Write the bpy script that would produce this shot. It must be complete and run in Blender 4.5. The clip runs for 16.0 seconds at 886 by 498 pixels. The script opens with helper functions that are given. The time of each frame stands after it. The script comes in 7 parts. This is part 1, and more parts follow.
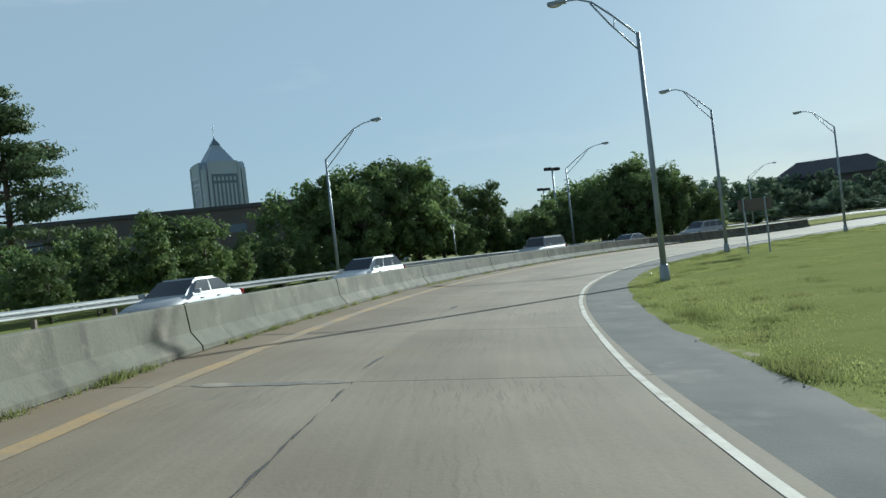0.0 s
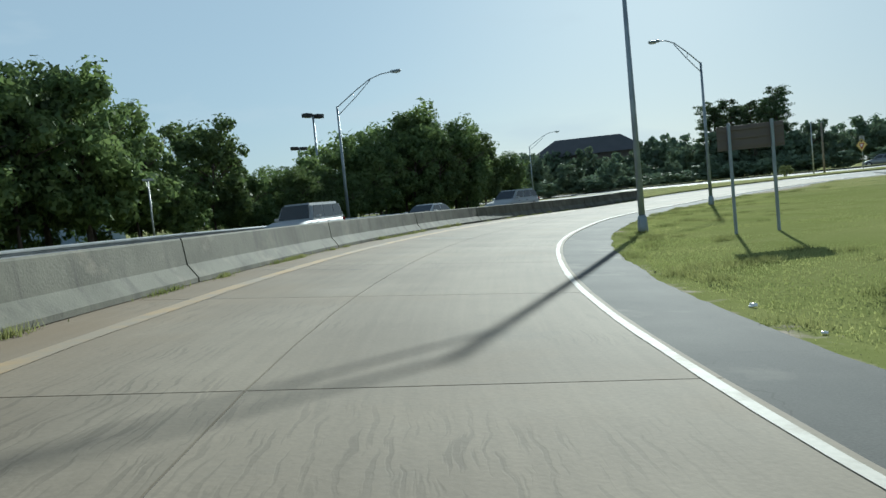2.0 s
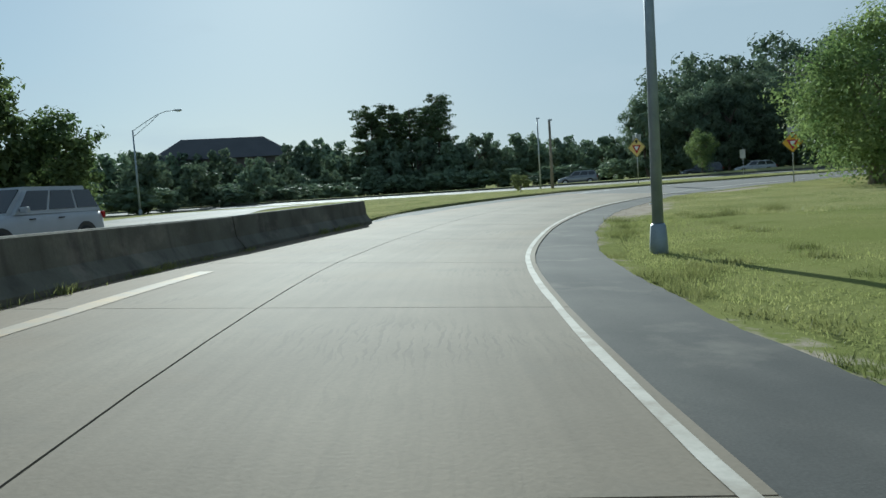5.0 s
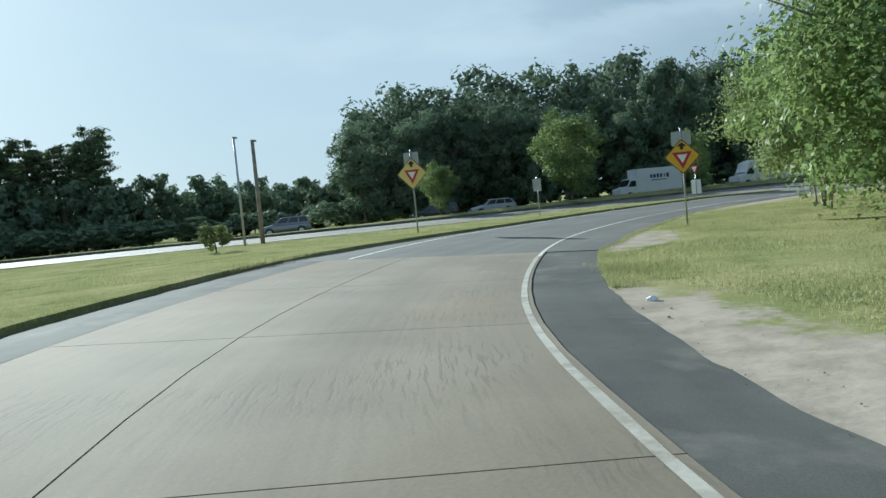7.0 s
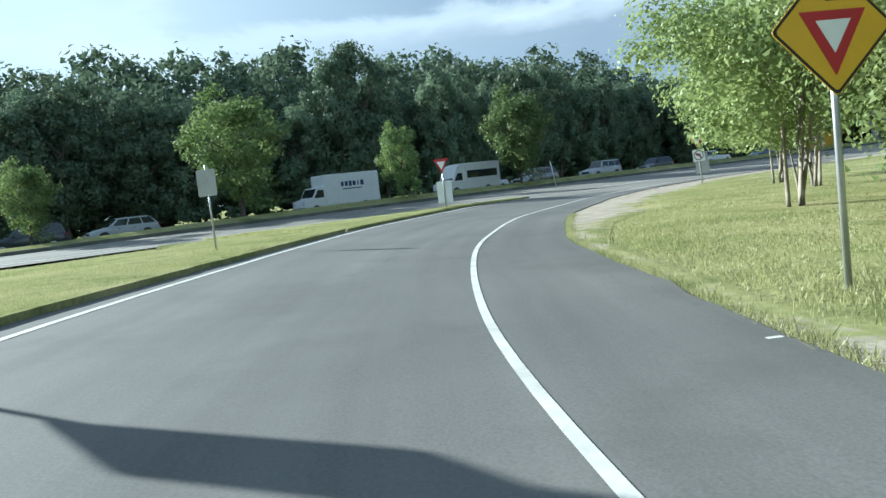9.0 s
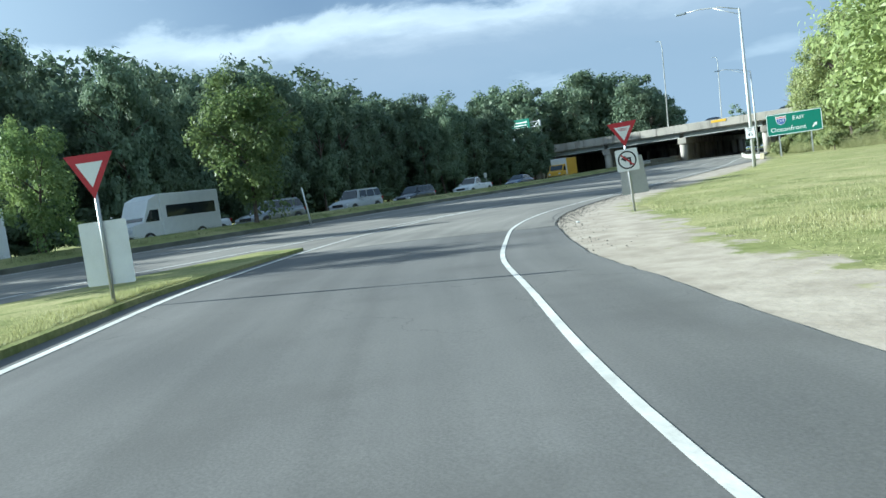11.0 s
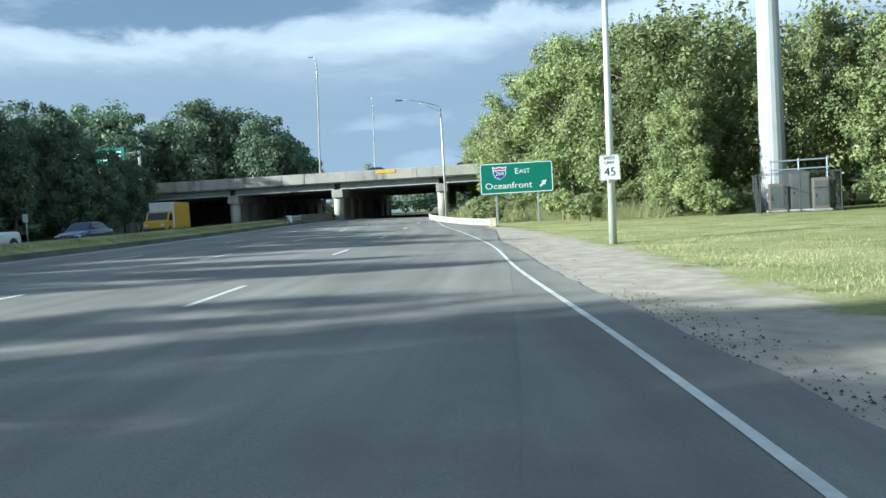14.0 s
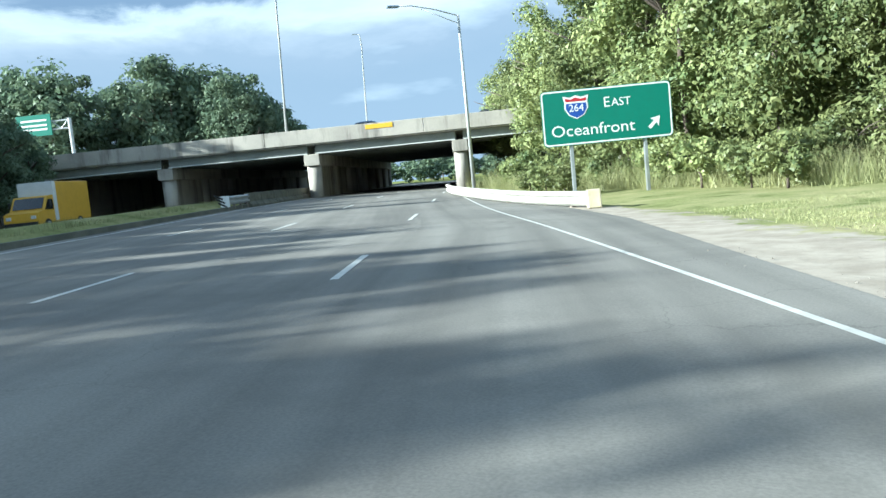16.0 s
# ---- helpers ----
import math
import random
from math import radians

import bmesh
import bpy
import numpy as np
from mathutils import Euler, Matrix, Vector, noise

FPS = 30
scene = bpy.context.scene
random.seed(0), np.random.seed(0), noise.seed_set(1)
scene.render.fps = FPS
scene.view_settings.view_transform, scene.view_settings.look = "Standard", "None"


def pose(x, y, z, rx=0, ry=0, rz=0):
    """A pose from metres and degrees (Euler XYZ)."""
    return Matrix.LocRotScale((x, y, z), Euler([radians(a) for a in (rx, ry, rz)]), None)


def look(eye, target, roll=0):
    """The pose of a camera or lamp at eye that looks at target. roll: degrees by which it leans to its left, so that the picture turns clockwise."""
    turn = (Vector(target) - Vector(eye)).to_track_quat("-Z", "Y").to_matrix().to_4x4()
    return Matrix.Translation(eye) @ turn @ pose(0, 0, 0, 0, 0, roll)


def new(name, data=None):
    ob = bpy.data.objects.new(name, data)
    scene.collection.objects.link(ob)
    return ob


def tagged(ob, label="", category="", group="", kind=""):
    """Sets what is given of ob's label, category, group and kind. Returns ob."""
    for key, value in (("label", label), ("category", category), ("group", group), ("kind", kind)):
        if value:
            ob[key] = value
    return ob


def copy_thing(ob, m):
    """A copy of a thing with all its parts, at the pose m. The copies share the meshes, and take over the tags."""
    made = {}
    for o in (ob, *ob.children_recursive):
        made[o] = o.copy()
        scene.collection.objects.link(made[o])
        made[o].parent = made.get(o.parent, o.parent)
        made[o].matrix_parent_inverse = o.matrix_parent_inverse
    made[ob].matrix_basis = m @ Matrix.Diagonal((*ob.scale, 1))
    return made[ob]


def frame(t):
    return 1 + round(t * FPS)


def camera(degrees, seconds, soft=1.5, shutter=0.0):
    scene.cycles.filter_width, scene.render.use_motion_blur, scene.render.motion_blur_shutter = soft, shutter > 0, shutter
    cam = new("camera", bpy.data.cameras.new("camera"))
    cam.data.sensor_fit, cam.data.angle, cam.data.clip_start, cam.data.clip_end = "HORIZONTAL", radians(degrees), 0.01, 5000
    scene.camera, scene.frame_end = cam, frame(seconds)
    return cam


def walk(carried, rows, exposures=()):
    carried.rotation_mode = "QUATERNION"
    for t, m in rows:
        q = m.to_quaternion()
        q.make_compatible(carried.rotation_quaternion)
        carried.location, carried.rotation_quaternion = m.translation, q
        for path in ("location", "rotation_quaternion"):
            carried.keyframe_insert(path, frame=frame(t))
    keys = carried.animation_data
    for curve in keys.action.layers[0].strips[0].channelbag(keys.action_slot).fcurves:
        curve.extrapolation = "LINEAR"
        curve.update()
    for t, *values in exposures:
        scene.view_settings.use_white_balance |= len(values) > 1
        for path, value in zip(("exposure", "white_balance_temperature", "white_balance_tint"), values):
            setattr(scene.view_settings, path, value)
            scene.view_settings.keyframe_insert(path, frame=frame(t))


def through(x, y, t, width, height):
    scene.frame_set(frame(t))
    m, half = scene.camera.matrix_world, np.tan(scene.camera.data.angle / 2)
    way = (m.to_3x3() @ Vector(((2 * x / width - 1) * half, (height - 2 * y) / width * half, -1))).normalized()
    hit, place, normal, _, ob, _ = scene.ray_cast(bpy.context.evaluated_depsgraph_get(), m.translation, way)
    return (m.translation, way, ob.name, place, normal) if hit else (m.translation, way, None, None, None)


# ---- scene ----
cam = camera(59.0, 16.0)
PATH = [
    (0, (-2.754, 2.544, 1.506), (-2.474, 4.524, 1.507), -6.4),
    (0.5, (-2.221, 7.91, 1.366), (-1.784, 9.861, 1.34), -6.4),
    (1, (-1.196, 13.127, 1.274), (-0.611, 15.038, 1.214), -6.3),
    (1.5, (0.213, 18.377, 1.187), (0.947, 20.236, 1.095), -6.1),
    (2, (2.294, 23.731, 1.154), (3.171, 25.524, 1.032), -5.6),
    (2.5, (4.681, 28.846, 1.088), (5.692, 30.565, 0.938), -5.2),
    (3, (7.641, 33.875, 0.995), (8.773, 35.514, 0.817), -5.0),
    (3.5, (10.963, 38.665, 0.947), (12.208, 40.215, 0.734), -4.6),
    (6, (31.353, 58.424, 0.8), (33.138, 59.322, 0.71), -4.4),
    (6.5, (36.088, 61.225, 1.002), (37.956, 61.932, 0.916), -5.1),
    (7, (40.969, 63.386, 1.083), (42.901, 63.895, 0.98), -5.5),
    (7.5, (45.786, 65.314, 1.084), (47.763, 65.597, 0.967), -5.8),
    (8, (51.156, 66.404, 1.067), (53.15, 66.475, 0.94), -6.0),
    (8.5, (56.523, 66.85, 1.066), (58.514, 66.71, 0.93), -6.7),
    (9, (61.803, 66.795, 1.039), (63.764, 66.432, 0.887), -6.5),
    (11.5, (88.947, 59.475, 1.17), (90.536, 58.269, 1.026), -7.9),
    (12, (93.815, 56.383, 1.184), (95.28, 55.029, 1.045), -7.5),
    (12.5, (98.504, 52.702, 1.261), (99.827, 51.209, 1.125), -7.2),
    (13, (102.788, 48.419, 1.256), (103.971, 46.811, 1.13), -6.3),
    (13.5, (106.631, 43.595, 1.222), (107.7, 41.909, 1.109), -5.0),
    (14, (110.263, 38.602, 1.209), (111.247, 36.863, 1.105), -3.4),
    (14.5, (113.679, 33.467, 1.201), (114.621, 31.706, 1.095), -2.5),
    (15, (117.01, 28.169, 1.221), (117.946, 26.406, 1.099), -2.1),
    (15.5, (120.44, 22.745, 1.192), (121.397, 20.995, 1.043), -3.4),
    (16, (123.835, 17.146, 1.228), (124.832, 15.422, 1.045), -5.6),
]
walk(cam, [(t, look(eye, target, roll)) for t, eye, target, roll in PATH],
     [(0.0, 0.6, 5300, -4), (1.5, 0.68, 5350, -4), (3.5, 0.52, 5350, -4), (6.0, 0.55, 5250, -4), (7.5, 1.04, 5250, -4), (8.5, 1.32, 5200, -4), (9.0, 1.42, 5200, -4), (11.5, 1.47, 5150, -4), (14.5, 1.36, 5150, -4), (15.4, 1.52, 5150, -4), (16.0, 1.7, 5150, -4)])

# ---- light ----
SUN_AZ, SUN_EL = 44.4, 20.5
world = bpy.data.worlds.new("world")
scene.world = world
world.use_nodes = True
wn, wl = world.node_tree.nodes, world.node_tree.links
wn.clear()
w_out = wn.new("ShaderNodeOutputWorld")
w_bg = wn.new("ShaderNodeBackground")
w_sky = wn.new("ShaderNodeTexSky")
w_sky.sky_type = "NISHITA"
w_sky.sun_disc = False
w_sky.sun_elevation, w_sky.sun_rotation = radians(SUN_EL), radians(SUN_AZ)
w_sky.air_density, w_sky.dust_density, w_sky.ozone_density = 1.0, 0.7, 2.0
w_bg.inputs["Strength"].default_value = 0.05
w_tc = wn.new("ShaderNodeTexCoord")
# milky haze, thinning out towards the zenith
w_haze = wn.new("ShaderNodeMixRGB")
w_up, w_thick = wn.new("ShaderNodeSeparateXYZ"), wn.new("ShaderNodeMapRange")
wl.new(w_tc.outputs["Generated"], w_up.inputs[0])
w_thick.inputs["From Min"].default_value, w_thick.inputs["From Max"].default_value = 0.34, 0.8
w_thick.inputs["To Min"].default_value, w_thick.inputs["To Max"].default_value = 0.72, 0.22
wl.new(w_up.outputs["Z"], w_thick.inputs["Value"]); wl.new(w_thick.outputs["Result"], w_haze.inputs["Fac"])
w_haze.inputs["Color2"].default_value = (6.4, 7.15, 7.6, 1)
wl.new(w_sky.outputs[0], w_haze.inputs["Color1"])
# a cloud deck away from the sun, with a bright ragged lower edge
w_map = wn.new("ShaderNodeMapping")
w_map.inputs["Scale"].default_value = (3.0, 3.0, 6.5)
wl.new(w_tc.outputs["Generated"], w_map.inputs["Vector"])
w_noise = wn.new("ShaderNodeTexNoise")
w_noise.inputs["Scale"].default_value, w_noise.inputs["Detail"].default_value = 1.2, 8.0
w_noise.inputs["Roughness"].default_value, w_noise.inputs["Distortion"].default_value = 0.62, 0.3
wl.new(w_map.outputs[0], w_noise.inputs["Vector"])
w_sep = wn.new("ShaderNodeSeparateXYZ")
wl.new(w_tc.outputs["Generated"], w_sep.inputs[0])
w_edge = wn.new("ShaderNodeMath"); w_edge.operation = "MULTIPLY_ADD"
w_edge.inputs[1].default_value = 0.13
wl.new(w_noise.outputs["Fac"], w_edge.inputs[0]); wl.new(w_sep.outputs["Z"], w_edge.inputs[2])
w_ramp = wn.new("ShaderNodeValToRGB")
for pos, col in ((0.0, (3.2, 3.8, 4.5)), (0.2, (3.0, 3.5, 4.15)), (0.235, (3.3, 3.7, 4.3)), (0.258, (4.6, 4.8, 5.2)), (0.274, (6.3, 6.4, 6.6)), (0.286, (5.6, 5.8, 6.1)), (0.298, (1.9, 2.45, 3.3)), (0.385, (1.5, 2.05, 3.0)), (0.41, (3.2, 3.6, 4.2)), (0.425, (3.6, 3.9, 4.4)), (0.44, (1.6, 2.2, 3.2)), (0.7, (1.9, 2.6, 3.7))):
    e = w_ramp.color_ramp.elements[0] if pos == 0.0 else w_ramp.color_ramp.elements.new(pos)
    e.position, e.color = pos, (*col, 1)
w_ramp.color_ramp.elements.remove(w_ramp.color_ramp.elements[-1])
wl.new(w_edge.outputs[0], w_ramp.inputs["Fac"])
w_dot = wn.new("ShaderNodeVectorMath"); w_dot.operation = "DOT_PRODUCT"
w_dot.inputs[1].default_value = (0.45, -0.89, 0.0)
wl.new(w_tc.outputs["Generated"], w_dot.inputs[0])
w_side = wn.new("ShaderNodeMapRange")
w_side.inputs["From Min"].default_value, w_side.inputs["From Max"].default_value = 0.25, 0.75
w_side.inputs["To Min"].default_value, w_side.inputs["To Max"].default_value = 0.0, 0.92
wl.new(w_dot.outputs["Value"], w_side.inputs["Value"])
w_mix = wn.new("ShaderNodeMixRGB")
wl.new(w_side.outputs["Result"], w_mix.inputs["Fac"])
wl.new(w_ramp.outputs["Color"], w_mix.inputs["Color2"])
# a pale grey veil towards the east
w_dot2 = wn.new("ShaderNodeVectorMath"); w_dot2.operation = "DOT_PRODUCT"
w_dot2.inputs[1].default_value = (0.98, 0.1, -0.2)
wl.new(w_tc.outputs["Generated"], w_dot2.inputs[0])
w_veil = wn.new("ShaderNodeMapRange")
w_veil.inputs["From Min"].default_value, w_veil.inputs["From Max"].default_value, w_veil.inputs["To Max"].default_value = 0.45, 0.95, 0.75
wl.new(w_dot2.outputs["Value"], w_veil.inputs["Value"])
w_grey = wn.new("ShaderNodeMixRGB")
w_grey.inputs["Color2"].default_value = (7.0, 7.35, 7.5, 1)
wl.new(w_veil.outputs["Result"], w_grey.inputs["Fac"]); wl.new(w_haze.outputs[0], w_grey.inputs["Color1"])
wl.new(w_grey.outputs[0], w_mix.inputs["Color1"])
# scattered thin white clouds elsewhere
w_map2 = wn.new("ShaderNodeMapping")
w_map2.inputs["Scale"].default_value = (1.6, 1.6, 6.0)
w_map2.inputs["Location"].default_value = (3.1, 1.7, 0.4)
wl.new(w_tc.outputs["Generated"], w_map2.inputs["Vector"])
w_noise2 = wn.new("ShaderNodeTexNoise")
w_noise2.inputs["Scale"].default_value, w_noise2.inputs["Detail"].default_value = 2.0, 10.0
wl.new(w_map2.outputs[0], w_noise2.inputs["Vector"])
w_thin = wn.new("ShaderNodeMapRange")
w_thin.inputs["From Min"].default_value, w_thin.inputs["From Max"].default_value = 0.54, 0.67
w_thin.inputs["To Max"].default_value = 0.5
wl.new(w_noise2.outputs["Fac"], w_thin.inputs["Value"])
w_mix2 = wn.new("ShaderNodeMixRGB")
w_mix2.inputs["Color2"].default_value = (8.0, 8.2, 8.3, 1)
wl.new(w_thin.outputs["Result"], w_mix2.inputs["Fac"]); wl.new(w_mix.outputs[0], w_mix2.inputs["Color1"])
wl.new(w_mix2.outputs[0], w_bg.inputs["Color"])
wl.new(w_bg.outputs[0], w_out.inputs["Surface"])

sun = new("sun", bpy.data.lights.new("sun", "SUN"))
sun.data.energy, sun.data.angle, sun.data.color = 5.0, radians(0.6), (1.0, 0.91, 0.78)
to_sun = Vector((math.sin(radians(SUN_AZ)) * math.cos(radians(SUN_EL)), math.cos(radians(SUN_AZ)) * math.cos(radians(SUN_EL)), math.sin(radians(SUN_EL))))
sun.matrix_world = look(to_sun * 100, (0, 0, 0))

# ---- materials ----
def material(name, base, rough=0.8, other=None, scale=1.5, fine=40.0, vary=0.25, bump=0.15, metal=0.0, rand=0.0, island=0.0, spec=0.5, bump_dist=0.02, low=0.35, high=0.7, trans=0.0):
    """A surface with stains at one scale and grain at another, in metres of the world."""
    m = bpy.data.materials.new(name)
    m.use_nodes = True
    nt, b = m.node_tree, m.node_tree.nodes["Principled BSDF"]
    N, L = nt.nodes.new, nt.links.new
    geo = N("ShaderNodeNewGeometry")
    big, small = N("ShaderNodeTexNoise"), N("ShaderNodeTexNoise")
    for node, sc, det in ((big, scale, 5), (small, fine, 3)):
        node.inputs["Scale"].default_value, node.inputs["Detail"].default_value = sc, det
        L(geo.outputs["Position"], node.inputs["Vector"])
    ramp = N("ShaderNodeValToRGB")
    ramp.color_ramp.elements[0].position, ramp.color_ramp.elements[1].position = low, high
    ramp.color_ramp.elements[0].color = (*base, 1)
    ramp.color_ramp.elements[1].color = (*(other or [c * (1 - vary) for c in base]), 1)
    L(big.outputs["Fac"], ramp.inputs["Fac"])
    grain = N("ShaderNodeMapRange")
    grain.inputs["To Min"].default_value, grain.inputs["To Max"].default_value = 1 - vary, 1 + vary
    L(small.outputs["Fac"], grain.inputs["Value"])
    value = grain.outputs["Result"]
    for amount, source in ((rand, "o"), (island, "i")):
        if amount:
            if source == "o":
                info = N("ShaderNodeObjectInfo").outputs["Random"]
            else:
                info = geo.outputs["Random Per Island"]
            mr, mul = N("ShaderNodeMapRange"), N("ShaderNodeMath")
            mr.inputs["To Min"].default_value, mr.inputs["To Max"].default_value = 1 - amount, 1 + amount
            mul.operation = "MULTIPLY"
            L(info, mr.inputs["Value"]); L(mr.outputs["Result"], mul.inputs[0]); L(value, mul.inputs[1])
            value = mul.outputs[0]
    mix = N("ShaderNodeVectorMath")
    mix.operation = "SCALE"
    L(ramp.outputs["Color"], mix.inputs[0]); L(value, mix.inputs["Scale"])
    L(mix.outputs["Vector"], b.inputs["Base Color"])
    b.inputs["Roughness"].default_value, b.inputs["Metallic"].default_value = rough, metal
    b.inputs["Specular IOR Level"].default_value = spec
    if trans:
        b.inputs["Transmission Weight"].default_value = trans
    if bump:
        bp = N("ShaderNodeBump")
        bp.inputs["Strength"].default_value, bp.inputs["Distance"].default_value = bump, bump_dist
        L(small.outputs["Fac"], bp.inputs["Height"]); L(bp.outputs["Normal"], b.inputs["Normal"])
    return m


def leafy(name, base, other, through=0.35, island=0.35):
    """Leaves: diffuse with light coming through."""
    m = bpy.data.materials.new(name)
    m.use_nodes = True
    nt = m.node_tree
    N, L = nt.nodes.new, nt.links.new
    nt.nodes.remove(nt.nodes["Principled BSDF"])
    out = nt.nodes["Material Output"]
    geo = N("ShaderNodeNewGeometry")
    big = N("ShaderNodeTexNoise")
    big.inputs["Scale"].default_value = 0.45
    L(geo.outputs["Position"], big.inputs["Vector"])
    add = N("ShaderNodeMath"); add.operation = "MULTIPLY_ADD"
    add.inputs[1].default_value = island
    L(geo.outputs["Random Per Island"], add.inputs[0]); L(big.outputs["Fac"], add.inputs[2])
    ramp = N("ShaderNodeValToRGB")
    ramp.color_ramp.elements[0].position, ramp.color_ramp.elements[1].position = 0.35, 1.0
    ramp.color_ramp.elements[0].color, ramp.color_ramp.elements[1].color = (*base, 1), (*other, 1)
    L(add.outputs[0], ramp.inputs["Fac"])
    info, mr, sc = N("ShaderNodeObjectInfo"), N("ShaderNodeMapRange"), N("ShaderNodeVectorMath")
    mr.inputs["To Min"].default_value, mr.inputs["To Max"].default_value = 0.75, 1.25
    sc.operation = "SCALE"
    L(info.outputs["Random"], mr.inputs["Value"]); L(ramp.outputs["Color"], sc.inputs[0]); L(mr.outputs["Result"], sc.inputs["Scale"])
    d, tr, gl, m1, m2 = N("ShaderNodeBsdfDiffuse"), N("ShaderNodeBsdfTranslucent"), N("ShaderNodeBsdfGlossy"), N("ShaderNodeMixShader"), N("ShaderNodeMixShader")
    L(sc.outputs["Vector"], d.inputs["Color"]); L(sc.outputs["Vector"], tr.inputs["Color"])
    gl.inputs["Roughness"].default_value = 0.45
    m1.inputs[0].default_value, m2.inputs[0].default_value = through, 0.02
    L(d.outputs[0], m1.inputs[1]); L(tr.outputs[0], m1.inputs[2])
    L(m1.outputs[0], m2.inputs[1]); L(gl.outputs[0], m2.inputs[2])
    L(m2.outputs[0], out.inputs["Surface"])
    return m


def plain(name, base, rough=0.5, metal=0.0, spec=0.5, coat=0.0):
    m = material(name, base, rough, scale=3.0, fine=60, vary=0.08, bump=0.02, metal=metal, spec=spec)
    m.node_tree.nodes["Principled BSDF"].inputs["Coat Weight"].default_value = coat
    return m


def worn_concrete(m):
    """Tined grooves along the ramp and darker wheel paths, by the slab's own plan coordinates."""
    nt, b = m.node_tree, m.node_tree.nodes["Principled BSDF"]
    N, L = nt.nodes.new, nt.links.new
    uv = N("ShaderNodeUVMap"); uv.uv_map = "plan"
    sep = N("ShaderNodeSeparateXYZ"); L(uv.outputs["UV"], sep.inputs[0])
    # wheel paths at 0.9 and 2.5 m from the edge line
    wave = N("ShaderNodeMath"); wave.operation = "SINE"
    mul = N("ShaderNodeMath"); mul.operation = "MULTIPLY"; mul.inputs[1].default_value = 3.6
    L(sep.outputs["Y"], mul.inputs[0]); L(mul.outputs[0], wave.inputs[0])
    mp = N("ShaderNodeMapping"); mp.inputs["Scale"].default_value = (0.25, 9.0, 1.0)
    L(uv.outputs["UV"], mp.inputs["Vector"])
    streak = N("ShaderNodeTexNoise"); streak.inputs["Scale"].default_value, streak.inputs["Detail"].default_value = 1.0, 4.0
    L(mp.outputs[0], streak.inputs["Vector"])
    a = N("ShaderNodeMath"); a.operation = "MULTIPLY_ADD"; a.inputs[1].default_value, a.inputs[2].default_value = -0.045, 0.99
    L(wave.outputs[0], a.inputs[0])
    st = N("ShaderNodeMapRange"); st.inputs["To Min"].default_value, st.inputs["To Max"].default_value = 0.86, 1.14
    L(streak.outputs["Fac"], st.inputs["Value"])
    k = N("ShaderNodeMath"); k.operation = "MULTIPLY"; L(a.outputs[0], k.inputs[0]); L(st.outputs["Result"], k.inputs[1])
    old = b.inputs["Base Color"].links[0].from_socket
    sc = N("ShaderNodeVectorMath"); sc.operation = "SCALE"; L(old, sc.inputs[0]); L(k.outputs[0], sc.inputs["Scale"])
    L(sc.outputs["Vector"], b.inputs["Base Color"])
    # brown dirt washed along the barrier foot
    side, blot, film, dirty = N("ShaderNodeMapRange"), N("ShaderNodeTexNoise"), N("ShaderNodeMath"), N("ShaderNodeMixRGB")
    side.inputs["From Min"].default_value, side.inputs["From Max"].default_value, side.inputs["To Max"].default_value = 3.6, 5.6, 1.1
    blot.inputs["Scale"].default_value, blot.inputs["Detail"].default_value = 0.9, 6.0
    film.operation = "MULTIPLY"
    L(sep.outputs["Y"], side.inputs["Value"]); L(uv.outputs["UV"], blot.inputs["Vector"])
    L(side.outputs["Result"], film.inputs[0]); L(blot.outputs["Fac"], film.inputs[1])
    dirty.inputs["Color2"].default_value = (0.19, 0.135, 0.08, 1)
    L(film.outputs[0], dirty.inputs["Fac"]); L(sc.outputs["Vector"], dirty.inputs["Color1"]); L(dirty.outputs[0], b.inputs["Base Color"])
    # fine wavy tining along the lane with dirt lying in it, in worn patches
    bend, off, run, tine, lines, where, worn, cut, deep = (N("ShaderNodeTexNoise"), N("ShaderNodeVectorMath"), N("ShaderNodeMapping"), N("ShaderNodeTexNoise"), N("ShaderNodeMapRange"),
                                                            N("ShaderNodeTexNoise"), N("ShaderNodeMapRange"), N("ShaderNodeMath"), N("ShaderNodeMixRGB"))
    bend.inputs["Scale"].default_value, bend.inputs["Detail"].default_value = 2.2, 3.0
    off.operation = "MULTIPLY_ADD"; off.inputs[1].default_value = (0.0, 0.16, 0.0)
    L(uv.outputs["UV"], bend.inputs["Vector"]); L(bend.outputs["Color"], off.inputs[0]); L(uv.outputs["UV"], off.inputs[2])
    run.inputs["Scale"].default_value = (1.6, 24.0, 1.0)
    L(off.outputs[0], run.inputs["Vector"])
    tine.inputs["Scale"].default_value, tine.inputs["Detail"].default_value = 1.0, 2.0
    L(run.outputs[0], tine.inputs["Vector"])
    lines.inputs["From Min"].default_value, lines.inputs["From Max"].default_value = 0.53, 0.62
    L(tine.outputs["Fac"], lines.inputs["Value"])
    where.inputs["Scale"].default_value, where.inputs["Detail"].default_value = 0.4, 4.0
    L(uv.outputs["UV"], where.inputs["Vector"])
    worn.inputs["From Min"].default_value, worn.inputs["From Max"].default_value, worn.inputs["To Max"].default_value = 0.48, 0.66, 0.4
    L(where.outputs["Fac"], worn.inputs["Value"])
    cut.operation = "MULTIPLY"
    L(lines.outputs["Result"], cut.inputs[0]); L(worn.outputs["Result"], cut.inputs[1])
    deep.inputs["Color2"].default_value = (0.1, 0.085, 0.065, 1)
    L(cut.outputs[0], deep.inputs["Fac"]); L(dirty.outputs[0], deep.inputs["Color1"]); L(deep.outputs[0], b.inputs["Base Color"])
    bump, mix = nt.nodes["Bump"], N("ShaderNodeMath")
